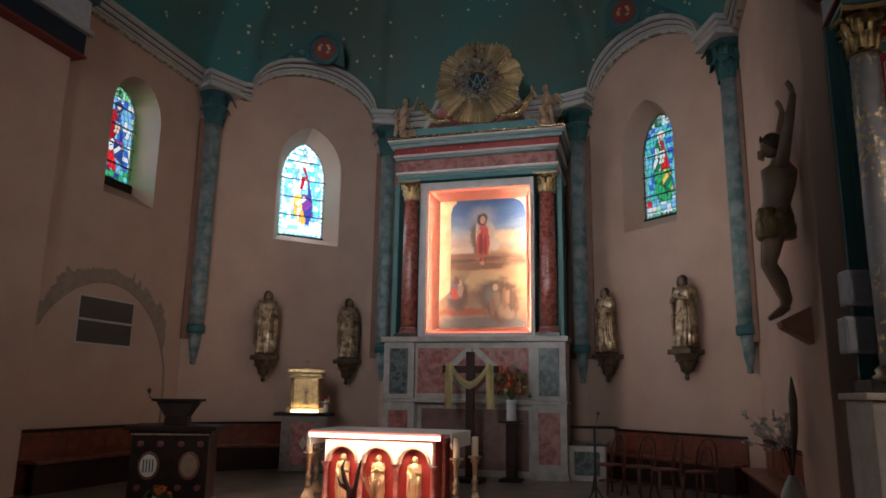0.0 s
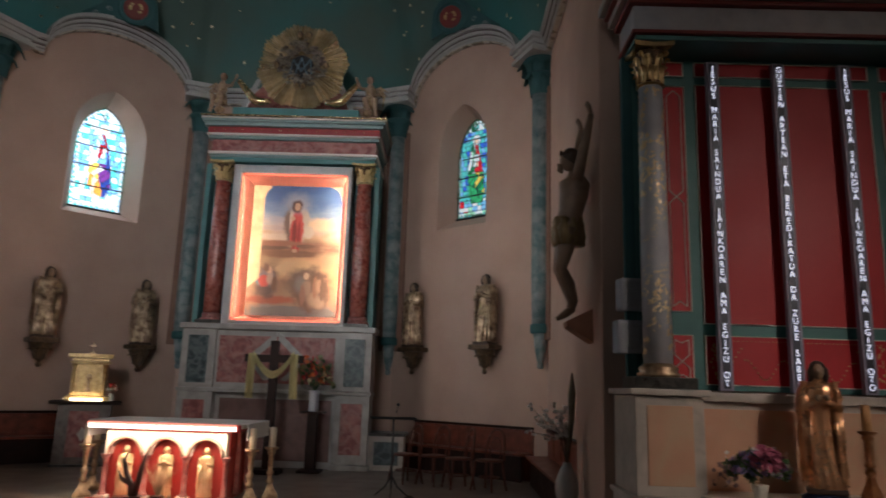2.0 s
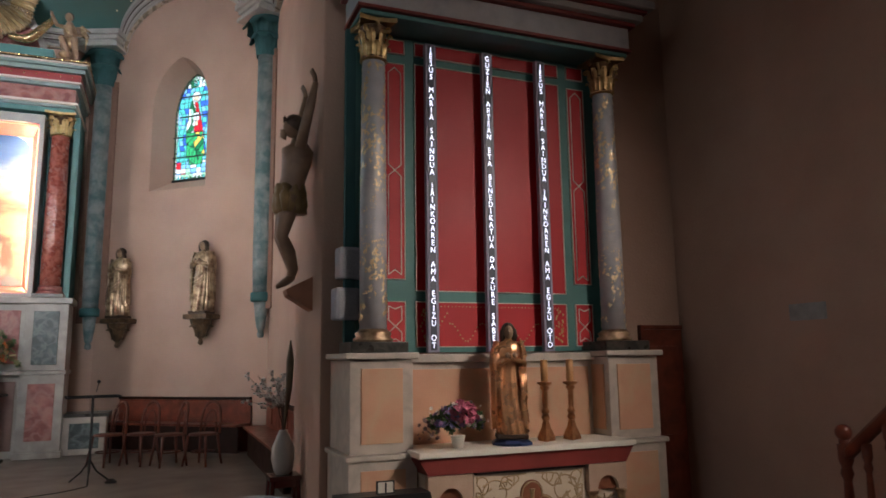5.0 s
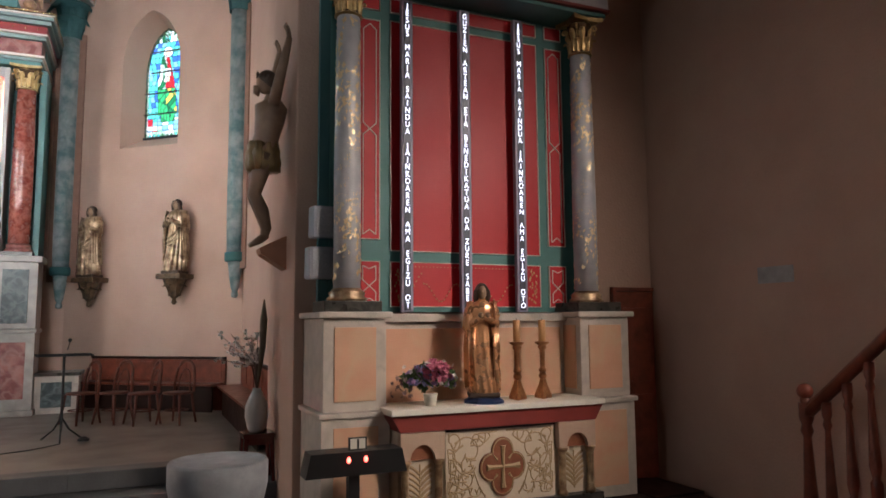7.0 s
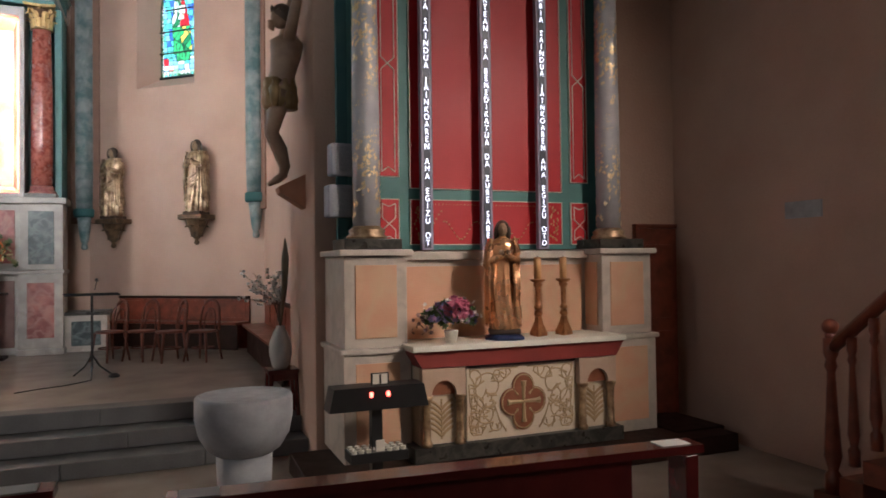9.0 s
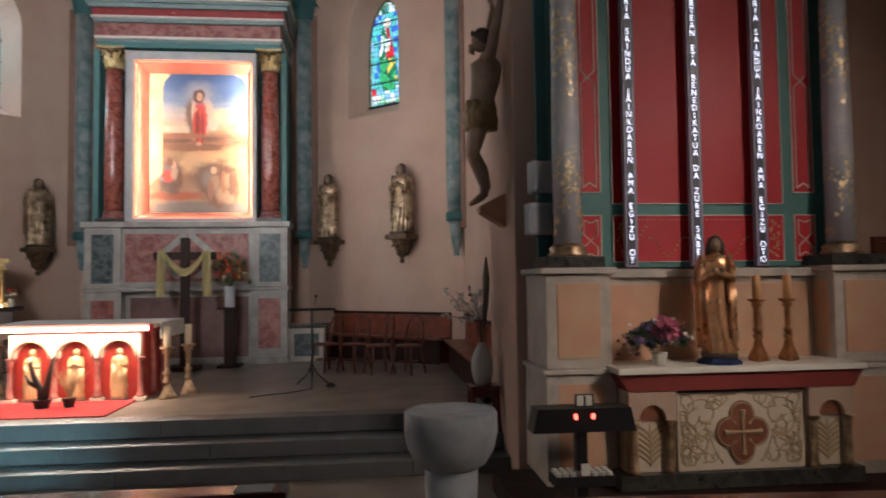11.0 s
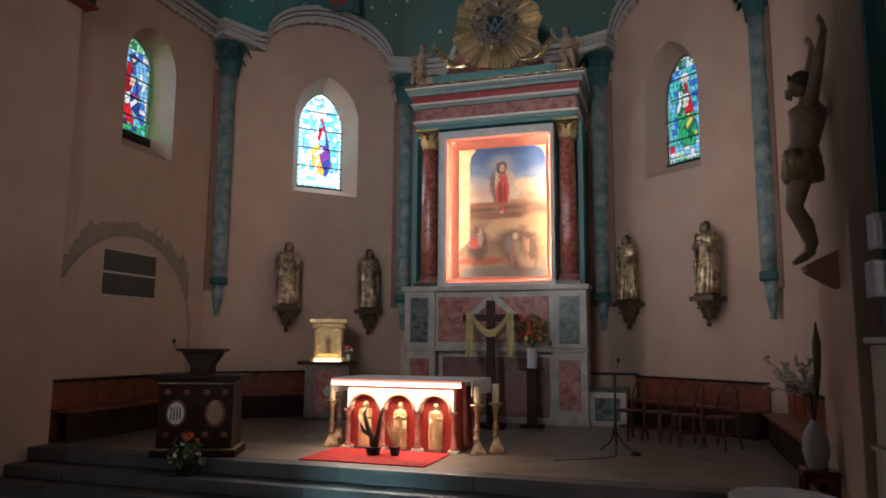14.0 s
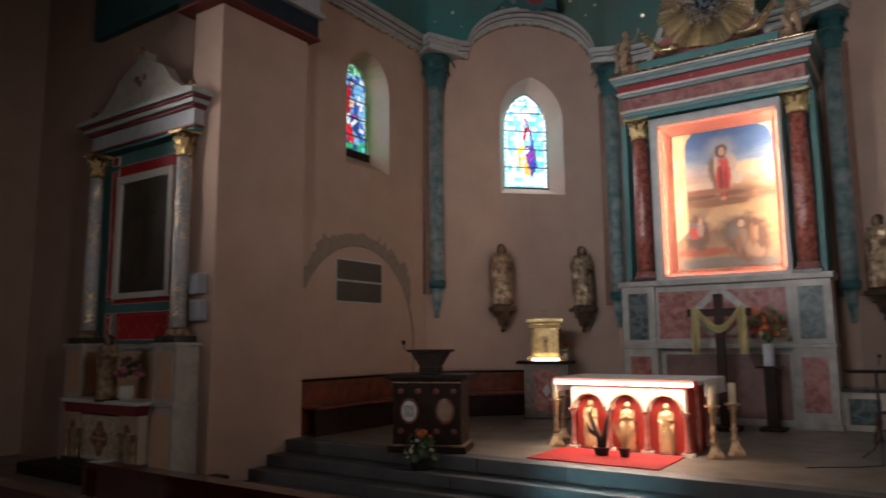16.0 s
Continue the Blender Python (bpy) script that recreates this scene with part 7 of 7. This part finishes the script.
for i in range(17):
    u = -1 + 2 * i / 16
    zc = 1.68 + 0.36 * abs(u) ** 1.7
    rows.append([_bm.verts.new((u * 0.36, -0.08 - 0.02 * math.sin(j * 1.6 + 1), zc + (j - 1.5) * 0.045)) for j in range(4)])
for a, b in zip(rows, rows[1:]):
    for j in range(3):
        _bm.faces.new((a[j], a[j + 1], b[j + 1], b[j]))
bmesh.ops.solidify(_bm, geom=_bm.faces[:], thickness=0.008)
part("cloth_swag", _bm, M_YEL, _t)

_t = thing("flower_stand", "tall dark wooden pedestal stand", "stand", (-2.42, 13.0, FL))
part("foot", slab(-0.2, 0.2, -0.2, 0.2, 0, 0.05, bevel=0.01), M_WOODDK, _t)
part("post", slab(-0.09, 0.09, -0.09, 0.09, 0.053, 1.02, bevel=0.01), M_WOODDK, _t)
part("top", slab(-0.2, 0.2, -0.2, 0.2, 1.023, 1.06, bevel=0.008), M_WOODDK, _t)
_t = thing("flower_vase", "pale vase of red and white flowers", "flowers", (-2.42, 13.0, FL + 1.06))
part("vase", lathe(bmesh.new(), [(0.085, 0), (0.09, 0.05), (0.085, 0.3), (0.1, 0.37), (0.085, 0.37)], 20), M_GREYM, _t, "", True)
blooms(_t, (0, 0, 0.55), (0.42, 0.3, 0.42), 30, (("leaves", M_LEAF), ("pale_leaves", mat("pale_leaf", (0.2, 0.19, 0.09), 0.7))), 11, 0.05)
blooms(_t, (-0.1, -0.05, 0.62), (0.32, 0.25, 0.4), 20, (("red_blooms", M_PETR), ("orange_blooms", M_PETO)), 13, 0.045)
blooms(_t, (0.05, -0.1, 0.5), (0.25, 0.2, 0.25), 7, (("white_blooms", mat("yellow_white_petals", (0.7, 0.62, 0.35), 0.7)),), 14, 0.05)
_bm = bmesh.new()
for k in range(30):
    a, e = _r.uniform(0, 6.28), _r.uniform(0.2, 1.3)
    tube(_bm, [(0, 0, 0.35), (0.2 * math.cos(a) * math.cos(e), 0.2 * math.sin(a) * math.cos(e), 0.35 + 0.25 * math.sin(e)), (0.42 * math.cos(a) * math.cos(e), 0.35 * math.sin(a) * math.cos(e), 0.4 + 0.5 * math.sin(e))], [0.005, 0.004, 0.002], 4)
tagged(part("stems", _bm, M_LEAF, _t), kind="stuff")

# low cupboard beside the retable
_t = thing("low_cupboard", "low marbled cupboard with green inset panel", "cupboard", (-1.18, 13.95, FL))
part("body", slab(-0.28, 0.38, -0.35, 0.4, 0.0, 0.62, bevel=0.006), M_MARB, _t)
part("inset_panel", slab(-0.18, 0.28, -0.362, -0.34, 0.1, 0.52, bevel=0.005), M_GREENM, _t)
part("top", slab(-0.32, 0.42, -0.4, 0.4, 0.623, 0.68, bevel=0.008), M_BLKM, _t)


# ---- chairs ----
M_CHAIR = mat("dark_bentwood", (0.12, 0.03, 0.016), 0.5, second=(0.075, 0.018, 0.01), grain=9, amount=0.8, bump=0.05)


def chair(at, turn):
    t = thing("chair", "bentwood chair with rounded back, brown wood", "chair", at, turn, "bentwood chairs by the bench")
    part("seat", lathe(bmesh.new(), [(0.19, 0.435), (0.205, 0.445), (0.205, 0.465), (0.17, 0.47)], 22), M_CHAIR, t, "", True)
    for sx in (-1, 1):
        for sy in (-1, 1):
            part("leg", tube(bmesh.new(), [(sx * 0.15, sy * 0.15, 0.44), (sx * 0.17, sy * 0.17, 0.22), (sx * 0.2, sy * 0.2, 0.0)], [0.022, 0.02, 0.016], 8), M_CHAIR, t, "", True)
    pts = [(0.17 * math.cos(math.pi * k / 14) * (1.05 if 2 < k < 12 else 1), 0.17 + 0.07 * math.sin(math.pi * k / 14), 0.45 + 0.47 * math.sin(math.pi * k / 14) ** 0.6) for k in range(15)]
    part("back_hoop", tube(bmesh.new(), pts, 0.022, 8), M_CHAIR, t, "", True)
    pts = [(0.10 * math.cos(math.pi * k / 12), 0.17 + 0.05 * math.sin(math.pi * k / 12), 0.45 + 0.34 * math.sin(math.pi * k / 12) ** 0.6) for k in range(13)]
    part("inner_hoop", tube(bmesh.new(), pts, 0.013, 7), M_CHAIR, t, "", True)
    pts = [(0.165 * math.cos(2 * math.pi * k / 16), 0.165 * math.sin(2 * math.pi * k / 16), 0.2) for k in range(17)]
    part("leg_ring", tube(bmesh.new(), pts, 0.011, 6), M_CHAIR, t, "", True)
    return t


_c = chair((-0.66, 12.02, FL), -50)
for x, y, a in ((-0.2, 11.9, -42), (0.2, 11.58, -70), (0.67, 11.42, -38)):
    copy_thing(_c, pose(x, y, FL, 0, 0, a))

# ---- music stand ----
_t = thing("music_stand", "black metal music stand with slatted desk", "music stand", (-0.77, 10.4, FL), 10)
part("pole", tube(bmesh.new(), [(0, 0, 0.12), (0, 0, 1.08)], 0.016, 10), M_BLACK, _t)
for k in range(3):
    a = k * 2.094 + 0.4
    part("foot_leg", tube(bmesh.new(), [(0, 0, 0.3), (0.1 * math.cos(a), 0.1 * math.sin(a), 0.14), (0.26 * math.cos(a), 0.26 * math.sin(a), 0.012)], 0.011, 7), M_BLACK, _t)
for k in range(7):
    y = -0.15 + k * 0.05
    part("desk_slat", tube(bmesh.new(), [(-0.33, y, 1.085 + k * 0.002), (0.33, y, 1.085 + k * 0.002)], 0.009, 6), M_BLACK, _t)
for x in (-0.3, 0.0, 0.3):
    part("desk_rail", tube(bmesh.new(), [(x, -0.17, 1.08), (x, 0.17, 1.1)], 0.009, 6), M_BLACK, _t)
_bm = bmesh.new()
tube(_bm, [(0.05, 0.16, 1.15), (0.07, 0.12, 1.26)], 0.006, 6)
ball(_bm, (0.07, 0.12, 1.28), 0.025, 9, 6)
part("microphone", _bm, M_BLACK, _t)
tagged(part("microphone_cable", tube(bmesh.new(), [(-0.75, 10.1, FL + 0.006), (-0.9, 9.9, FL + 0.006), (-1.05, 9.75, FL + 0.006), (-1.3, 9.62, FL + 0.006), (-1.5, 9.45, FL + 0.006)], 0.006, 6), M_BLACK), "thin black cable lying on the floor", "cable")
_t = thing("floor_microphone_base", "small black disc base on the floor", "base", (-0.5, 10.3, FL + 0.001))
part("disc", lathe(bmesh.new(), [(0.07, 0), (0.07, 0.02), (0.03, 0.05)], 16), M_BLACK, _t)

# ---- stool with tall vase of blossom branches ----
_t = thing("stool", "dark wooden stool at the pier", "stool", (1.31, 7.87, 0.242))
part("seat", slab(-0.165, 0.165, -0.16, 0.16, 0.45, 0.5, bevel=0.01), M_WOODRED, _t)
for sx in (-1, 1):
    part("apron", slab(-0.13, 0.13, sx * 0.13 - 0.012, sx * 0.13 + 0.012, 0.38, 0.449), M_WOODRED, _t)
    for sy in (-1, 1):
        part("leg", tube(bmesh.new(), [(sx * 0.13, sy * 0.13, 0.448), (sx * 0.155, sy * 0.15, 0.0)], [0.028, 0.022], 6), M_WOODRED, _t)
_t = thing("branch_vase", "white vase with white blossom branches on a stool", "vase", (1.30, 7.87, 0.743))
part("vase", lathe(bmesh.new(), [(0.07, 0), (0.09, 0.03), (0.125, 0.16), (0.12, 0.28), (0.07, 0.4), (0.045, 0.44), (0.05, 0.46), (0.035, 0.46)], 22), mat("vase_glaze", (0.46, 0.45, 0.44), 0.35, second=(0.36, 0.35, 0.34), grain=8, amount=0.6, bump=0.03), _t, "", True)
_bl = bmesh.new()
for k in range(11):
    a, o = _r.uniform(0, 6.28), _r.uniform(0.1, 0.42)
    o *= 1.3 if math.cos(a) < 0 else 0.45
    p1, p2 = Vector((0.1 * o * math.cos(a), o * 0.5 * math.sin(a), 0.7)), Vector((o * math.cos(a), o * math.sin(a), _r.uniform(0.75, 1.1)))
    part("branch", tube(bmesh.new(), [(0, 0, 0.44), p1 * 1.0, p2], [0.006, 0.005, 0.002], 5), M_HAIR, _t)
    for j in range(15):
        c = p1.lerp(p2, _r.uniform(0.1, 1)) + Vector([_r.uniform(-0.03, 0.03) for _ in range(3)])
        for q in range(3):
            n = Vector([_r.uniform(-1, 1) for _ in range(3)]).normalized()
            s = n.orthogonal() * 0.016
            w = n.cross(s)
            _bl.faces.new([_bl.verts.new(c + v) for v in (s, w, -s, -w)])
part("dry_leaf", tube(bmesh.new(), [(0, 0, 0.44), (0.05, 0, 0.9), (0.06, 0, 1.2), (0.06, 0, 1.42)], [0.012, 0.036, 0.044, 0.006], 8), mat("dry_leaf_brown", (0.13, 0.10, 0.065), 0.7, second=(0.07, 0.055, 0.035), grain=12, amount=0.8), _t)
tagged(part("blossoms", _bl, M_PETW, _t), kind="stuff")

# ---- font ----
_t = thing("font", "plain white stone baptismal font, round bowl", "font", (0.65, 5.32, 0.0))
part("bowl", lathe(bmesh.new(), [(0.2, 0.52), (0.26, 0.56), (0.32, 0.66), (0.345, 0.78), (0.345, 0.92), (0.335, 0.938), (0.31, 0.94), (0.30, 0.93), (0.1, 0.925)], 40), M_STONE, _t, "", True)
part("stem", lathe(bmesh.new(), [(0.26, GZ), (0.26, 0.0), (0.2, 0.05), (0.19, 0.3), (0.2, 0.518)], 32), M_STONE, _t, "", True)

# ---- offering stand with lamps ----
_t = thing("offering_stand", "black metal votive stand with red lamps, sign", "stand", (1.72, 5.6, 0.0))
_bm = bmesh.new()
prism(_bm, [(-0.37, 0.885), (0.38, 0.885), (0.42, 0.70), (-0.41, 0.70)], -0.12, 0.1)
part("tray", _bm, M_BLACK, _t)
part("post", slab(-0.045, 0.045, -0.04, 0.04, 0.04, 0.698), M_BLACK, _t)
part("foot", slab(-0.25, 0.25, -0.2, 0.2, GZ, 0.038, bevel=0.008), M_BLACK, _t)
for x in (-0.07, 0.07):
    _bm = bmesh.new()
    ball(_bm, (x, -0.128, 0.825), 0.02, 10, 7, (0.8, 0.6, 1.2))
    part("red_lamp", _bm, glow("red_lamp_light", (1.0, 0.08, 0.06), 5.0), _t, "small glowing red lamp")
sg = part("sign", slab(-0.05, 0.10, -0.05, -0.035, 0.886, 0.985), M_BLACK, _t)
part("sign_face", slab(-0.037, 0.087, -0.054, -0.0505, 0.895, 0.976), M_WHITEP, sg)
cu = bpy.data.curves.new("figure", "FONT")
cu.body, cu.size, cu.align_x, cu.extrude, cu.offset = "1", 0.1, "CENTER", 0.001, 0.003
_o = new("figure_curve", cu)
bpy.context.view_layer.update()
_me = bpy.data.meshes.new_from_object(_o.evaluated_get(bpy.context.evaluated_depsgraph_get()))
bpy.data.objects.remove(_o)
_me.transform(pose(0.025, -0.056, 0.90, 90, 0, 0))
_me.materials.clear()
_me.materials.append(M_BLACK)
_o = new("numeral", _me)
_o.parent = sg
part("coin_box", slab(-0.24, 0.24, -0.12, 0.1, 0.28, 0.36, bevel=0.005), M_BLACK, _t)
for i in range(8):
    for j in range(3):
        if i in (3, 4) and j < 1:
            continue
        part("votive_candle", lathe(bmesh.new(), [(0.022, 0.36), (0.022, 0.385)], 10, (-0.205 + i * 0.0585, -0.09 + j * 0.07, 0)), M_WHITEP, _t)
part("price_card", slab(-0.035, 0.035, -0.128, -0.1205, 0.37, 0.46), M_WHITEP, _t)

# ---- things on the side altars ----
MZ = 1.14
statue("virgin_statue", "gilded robed statue with arms crossed on the breast", robed(1.04, 15, 0.92, True, "chest", True, 0.5), (3.13, 6.05, MZ + 0.085), -20, [M_COPPER, M_FLESH, M_HAIR])
_t = thing("statue_base", "dark blue oval base under gilded statue", "base", (3.13, 6.05, MZ + 0.001))
part("base", lathe(bmesh.new(), [(0.2, 0), (0.2, 0.02), (0.15, 0.05)], 8), M_BLUEB, _t)
for x in (3.54, 3.83):
    candlestick((x, 6.12, MZ + 0.001), 0.56, 0.21, "coppery turned candlestick with amber candle on altar", M_WAXOR, mat("brown_gilt", (0.50, 0.24, 0.11), 0.32, 0.6, second=(0.22, 0.09, 0.04), grain=14, amount=0.9), 0.10)
_t = thing("bouquet", "bouquet of pink, blue, violet flowers in white pot", "flowers", (2.57, 6.02, MZ + 0.001))
part("pot", lathe(bmesh.new(), [(0.05, 0), (0.065, 0.1), (0.07, 0.11), (0.055, 0.11)], 18), M_WHITEP, _t, "", True)
blooms(_t, (0, 0, 0.2), (0.26, 0.2, 0.17), 110, (("leaf", M_LEAF),), 21, 0.045)
blooms(_t, (0.02, -0.10, 0.28), (0.14, 0.15, 0.13), 80, (("pink_bloom", M_PETP),), 22, 0.036)
blooms(_t, (-0.02, -0.02, 0.22), (0.25, 0.18, 0.15), 50, (("blue_bloom", M_PETB), ("violet_bloom", M_PETV)), 23, 0.036)
blooms(_t, (0, 0, 0.26), (0.33, 0.2, 0.2), 22, (("white_bloom", M_PETW),), 24, 0.022)
blooms(_t, (-0.28, 0, 0.12), (0.12, 0.1, 0.16), 20, (("dry_sprig", mat("dry_sprig", (0.2, 0.13, 0.13), 0.8)),), 26, 0.022)
statue("saint_statue", "pale gilt robed statue on side altar table", robed(0.95, 55, 1.0, True, "book"), (-10.36, 6.02, MZ - 0.02), 20, [M_GOLDDK, M_FLESH, M_HAIR])
_t = thing("altar_flowers", "white vase with pink flower sprays", "flowers", (-9.86, 6.02, MZ - 0.027))
part("vase", lathe(bmesh.new(), [(0.07, 0), (0.1, 0.12), (0.09, 0.2), (0.1, 0.22), (0.08, 0.22)], 18), M_WHITEP, _t, "", True)
blooms(_t, (0, 0, 0.4), (0.3, 0.2, 0.25), 30, (("pink_blooms", M_PETP), ("leaves", M_LEAF)), 31, 0.045)

# ---- side wall things ----
_t = thing("wall_plaque", "small pale rectangular plaque on wall", "plaque", (5.75, 4.925, 2.255))
part("plate", slab(-0.03, -0.002, -0.2, 0.2, 0.0, 0.16, bevel=0.004), M_STONE, _t)
_t = thing("side_door", "dark reddish wooden door in cross wall", "door", (5.46, 6.75, 0.0))
tagged(_t, kind="structure")
part("leaf", slab(-0.27, 0.27, -0.05, -0.004, GZ, 2.24, bevel=0.006), M_WOOD, _t)
part("frame_side", slab(-0.32, -0.273, -0.07, -0.004, GZ, 2.29, bevel=0.006), M_WOOD, _t)
part("frame_top", slab(-0.272, 0.27, -0.07, -0.004, 2.243, 2.29, bevel=0.006), M_WOOD, _t)
for z in (0.2, 1.2):
    part("panel", slab(-0.2, 0.2, -0.06, -0.0505, z, z + 0.85, bevel=0.006), M_WOOD, _t)

# stair rail with turned balusters, rising towards the back of the nave
_t = thing("stair_rail", "brown wooden stair rail with turned balusters", "stair rail", (5.0, 4.06, 0.02))
def _turned(h, r):
    return lathe(bmesh.new(), [(r, 0), (r, h * 0.12), (r * 0.6, h * 0.15), (r * 1.05, h * 0.24), (r * 0.75, h * 0.5), (r * 0.5, h * 0.78), (r * 0.8, h * 0.82), (r * 0.6, h * 0.86), (r * 0.9, h * 0.9), (r * 0.9, h)], 14)
_n = part("newel_post", _turned(1.22, 0.062), M_WOOD, _t, "", True)
_bm = bmesh.new()
ball(_bm, (0, 0, 1.31), 0.065, 14, 10)
tube(_bm, [(0, 0, 1.2), (0, 0, 1.26)], 0.04, 10)
part("ball_finial", _bm, M_WOOD, _n, "", True)
_k = 0.88
part("handrail", tube(bmesh.new(), [(0, 0.0, 1.13), (0, -2.2, 1.13 + 2.2 * _k)], 0.05, 10), M_WOOD, _t, "", True)
for k in range(1, 12):
    y = -0.185 * k
    ob = part("baluster", _turned(0.98, 0.042), M_WOOD, _t, "", True)
    ob.matrix_basis = pose(0, y, 0.1 - y * _k)
_t = thing("stairs", "brown wooden stairs along the side wall", "stairs", (5.0, 4.0, 0.0))
part("bottom_step", slab(-0.06, 0.74, -0.25, 0.2, GZ, 0.019, bevel=0.01), M_WOOD, _t)
for k in range(1, 13):
    part("stair_tread", slab(-0.04, 0.72, -0.2 * k - 0.02, -0.2 * k + 0.179, 0.021 if k == 1 else 0.176 * (k - 1) + 0.002, 0.176 * k, bevel=0.006), M_WOOD, _t)

# low wooden platform end at the side altar and pews in the nave
tagged(part("platform", slab(4.98, 5.6, 5.85, 6.6, GZ, 0.12, bevel=0.01), M_WOODDK), "dark wooden platform beside side altar", "platform")


def pew(at, length, turn=0.0, paper=True):
    """A pew whose desk faces the altar."""
    low = GZ - at[2]
    t = thing("pew", "varnished red-brown pew with sloping book desk", "pew", at, turn, "pews")
    bm = bmesh.new()
    prism(bm, [(-length / 2, 0.84), (length / 2, 0.84), (length / 2, 0.885), (-length / 2, 0.885)], 0.08, 0.24)
    part("desk", bm, M_WOODRED, t)
    part("front", slab(-length / 2 + 0.15, length / 2 - 0.45, 0.1, 0.13, 0.25, 0.838), M_WOODRED, t)
    for x in (-length / 2 + 0.08, length / 2 - 0.1):
        part("end_post", slab(x - 0.04, x + 0.04, 0.05, 0.22, low, 0.838, bevel=0.006), M_WOODRED, t)
    if paper:
        for x in (length / 2 - 0.16, -length / 2 + 0.14):
            part("paper", slab(x - 0.09, x + 0.09, 0.1, 0.22, 0.887, 0.891), M_WHITE, t, "white folded paper")
    return t


pew((1.5, 3.16, -0.04), 2.8, -4)
pew((-3.45, 3.5, 0.0), 6.2)
pew((-3.6, 2.58, 0.0), 5.8, paper=False)
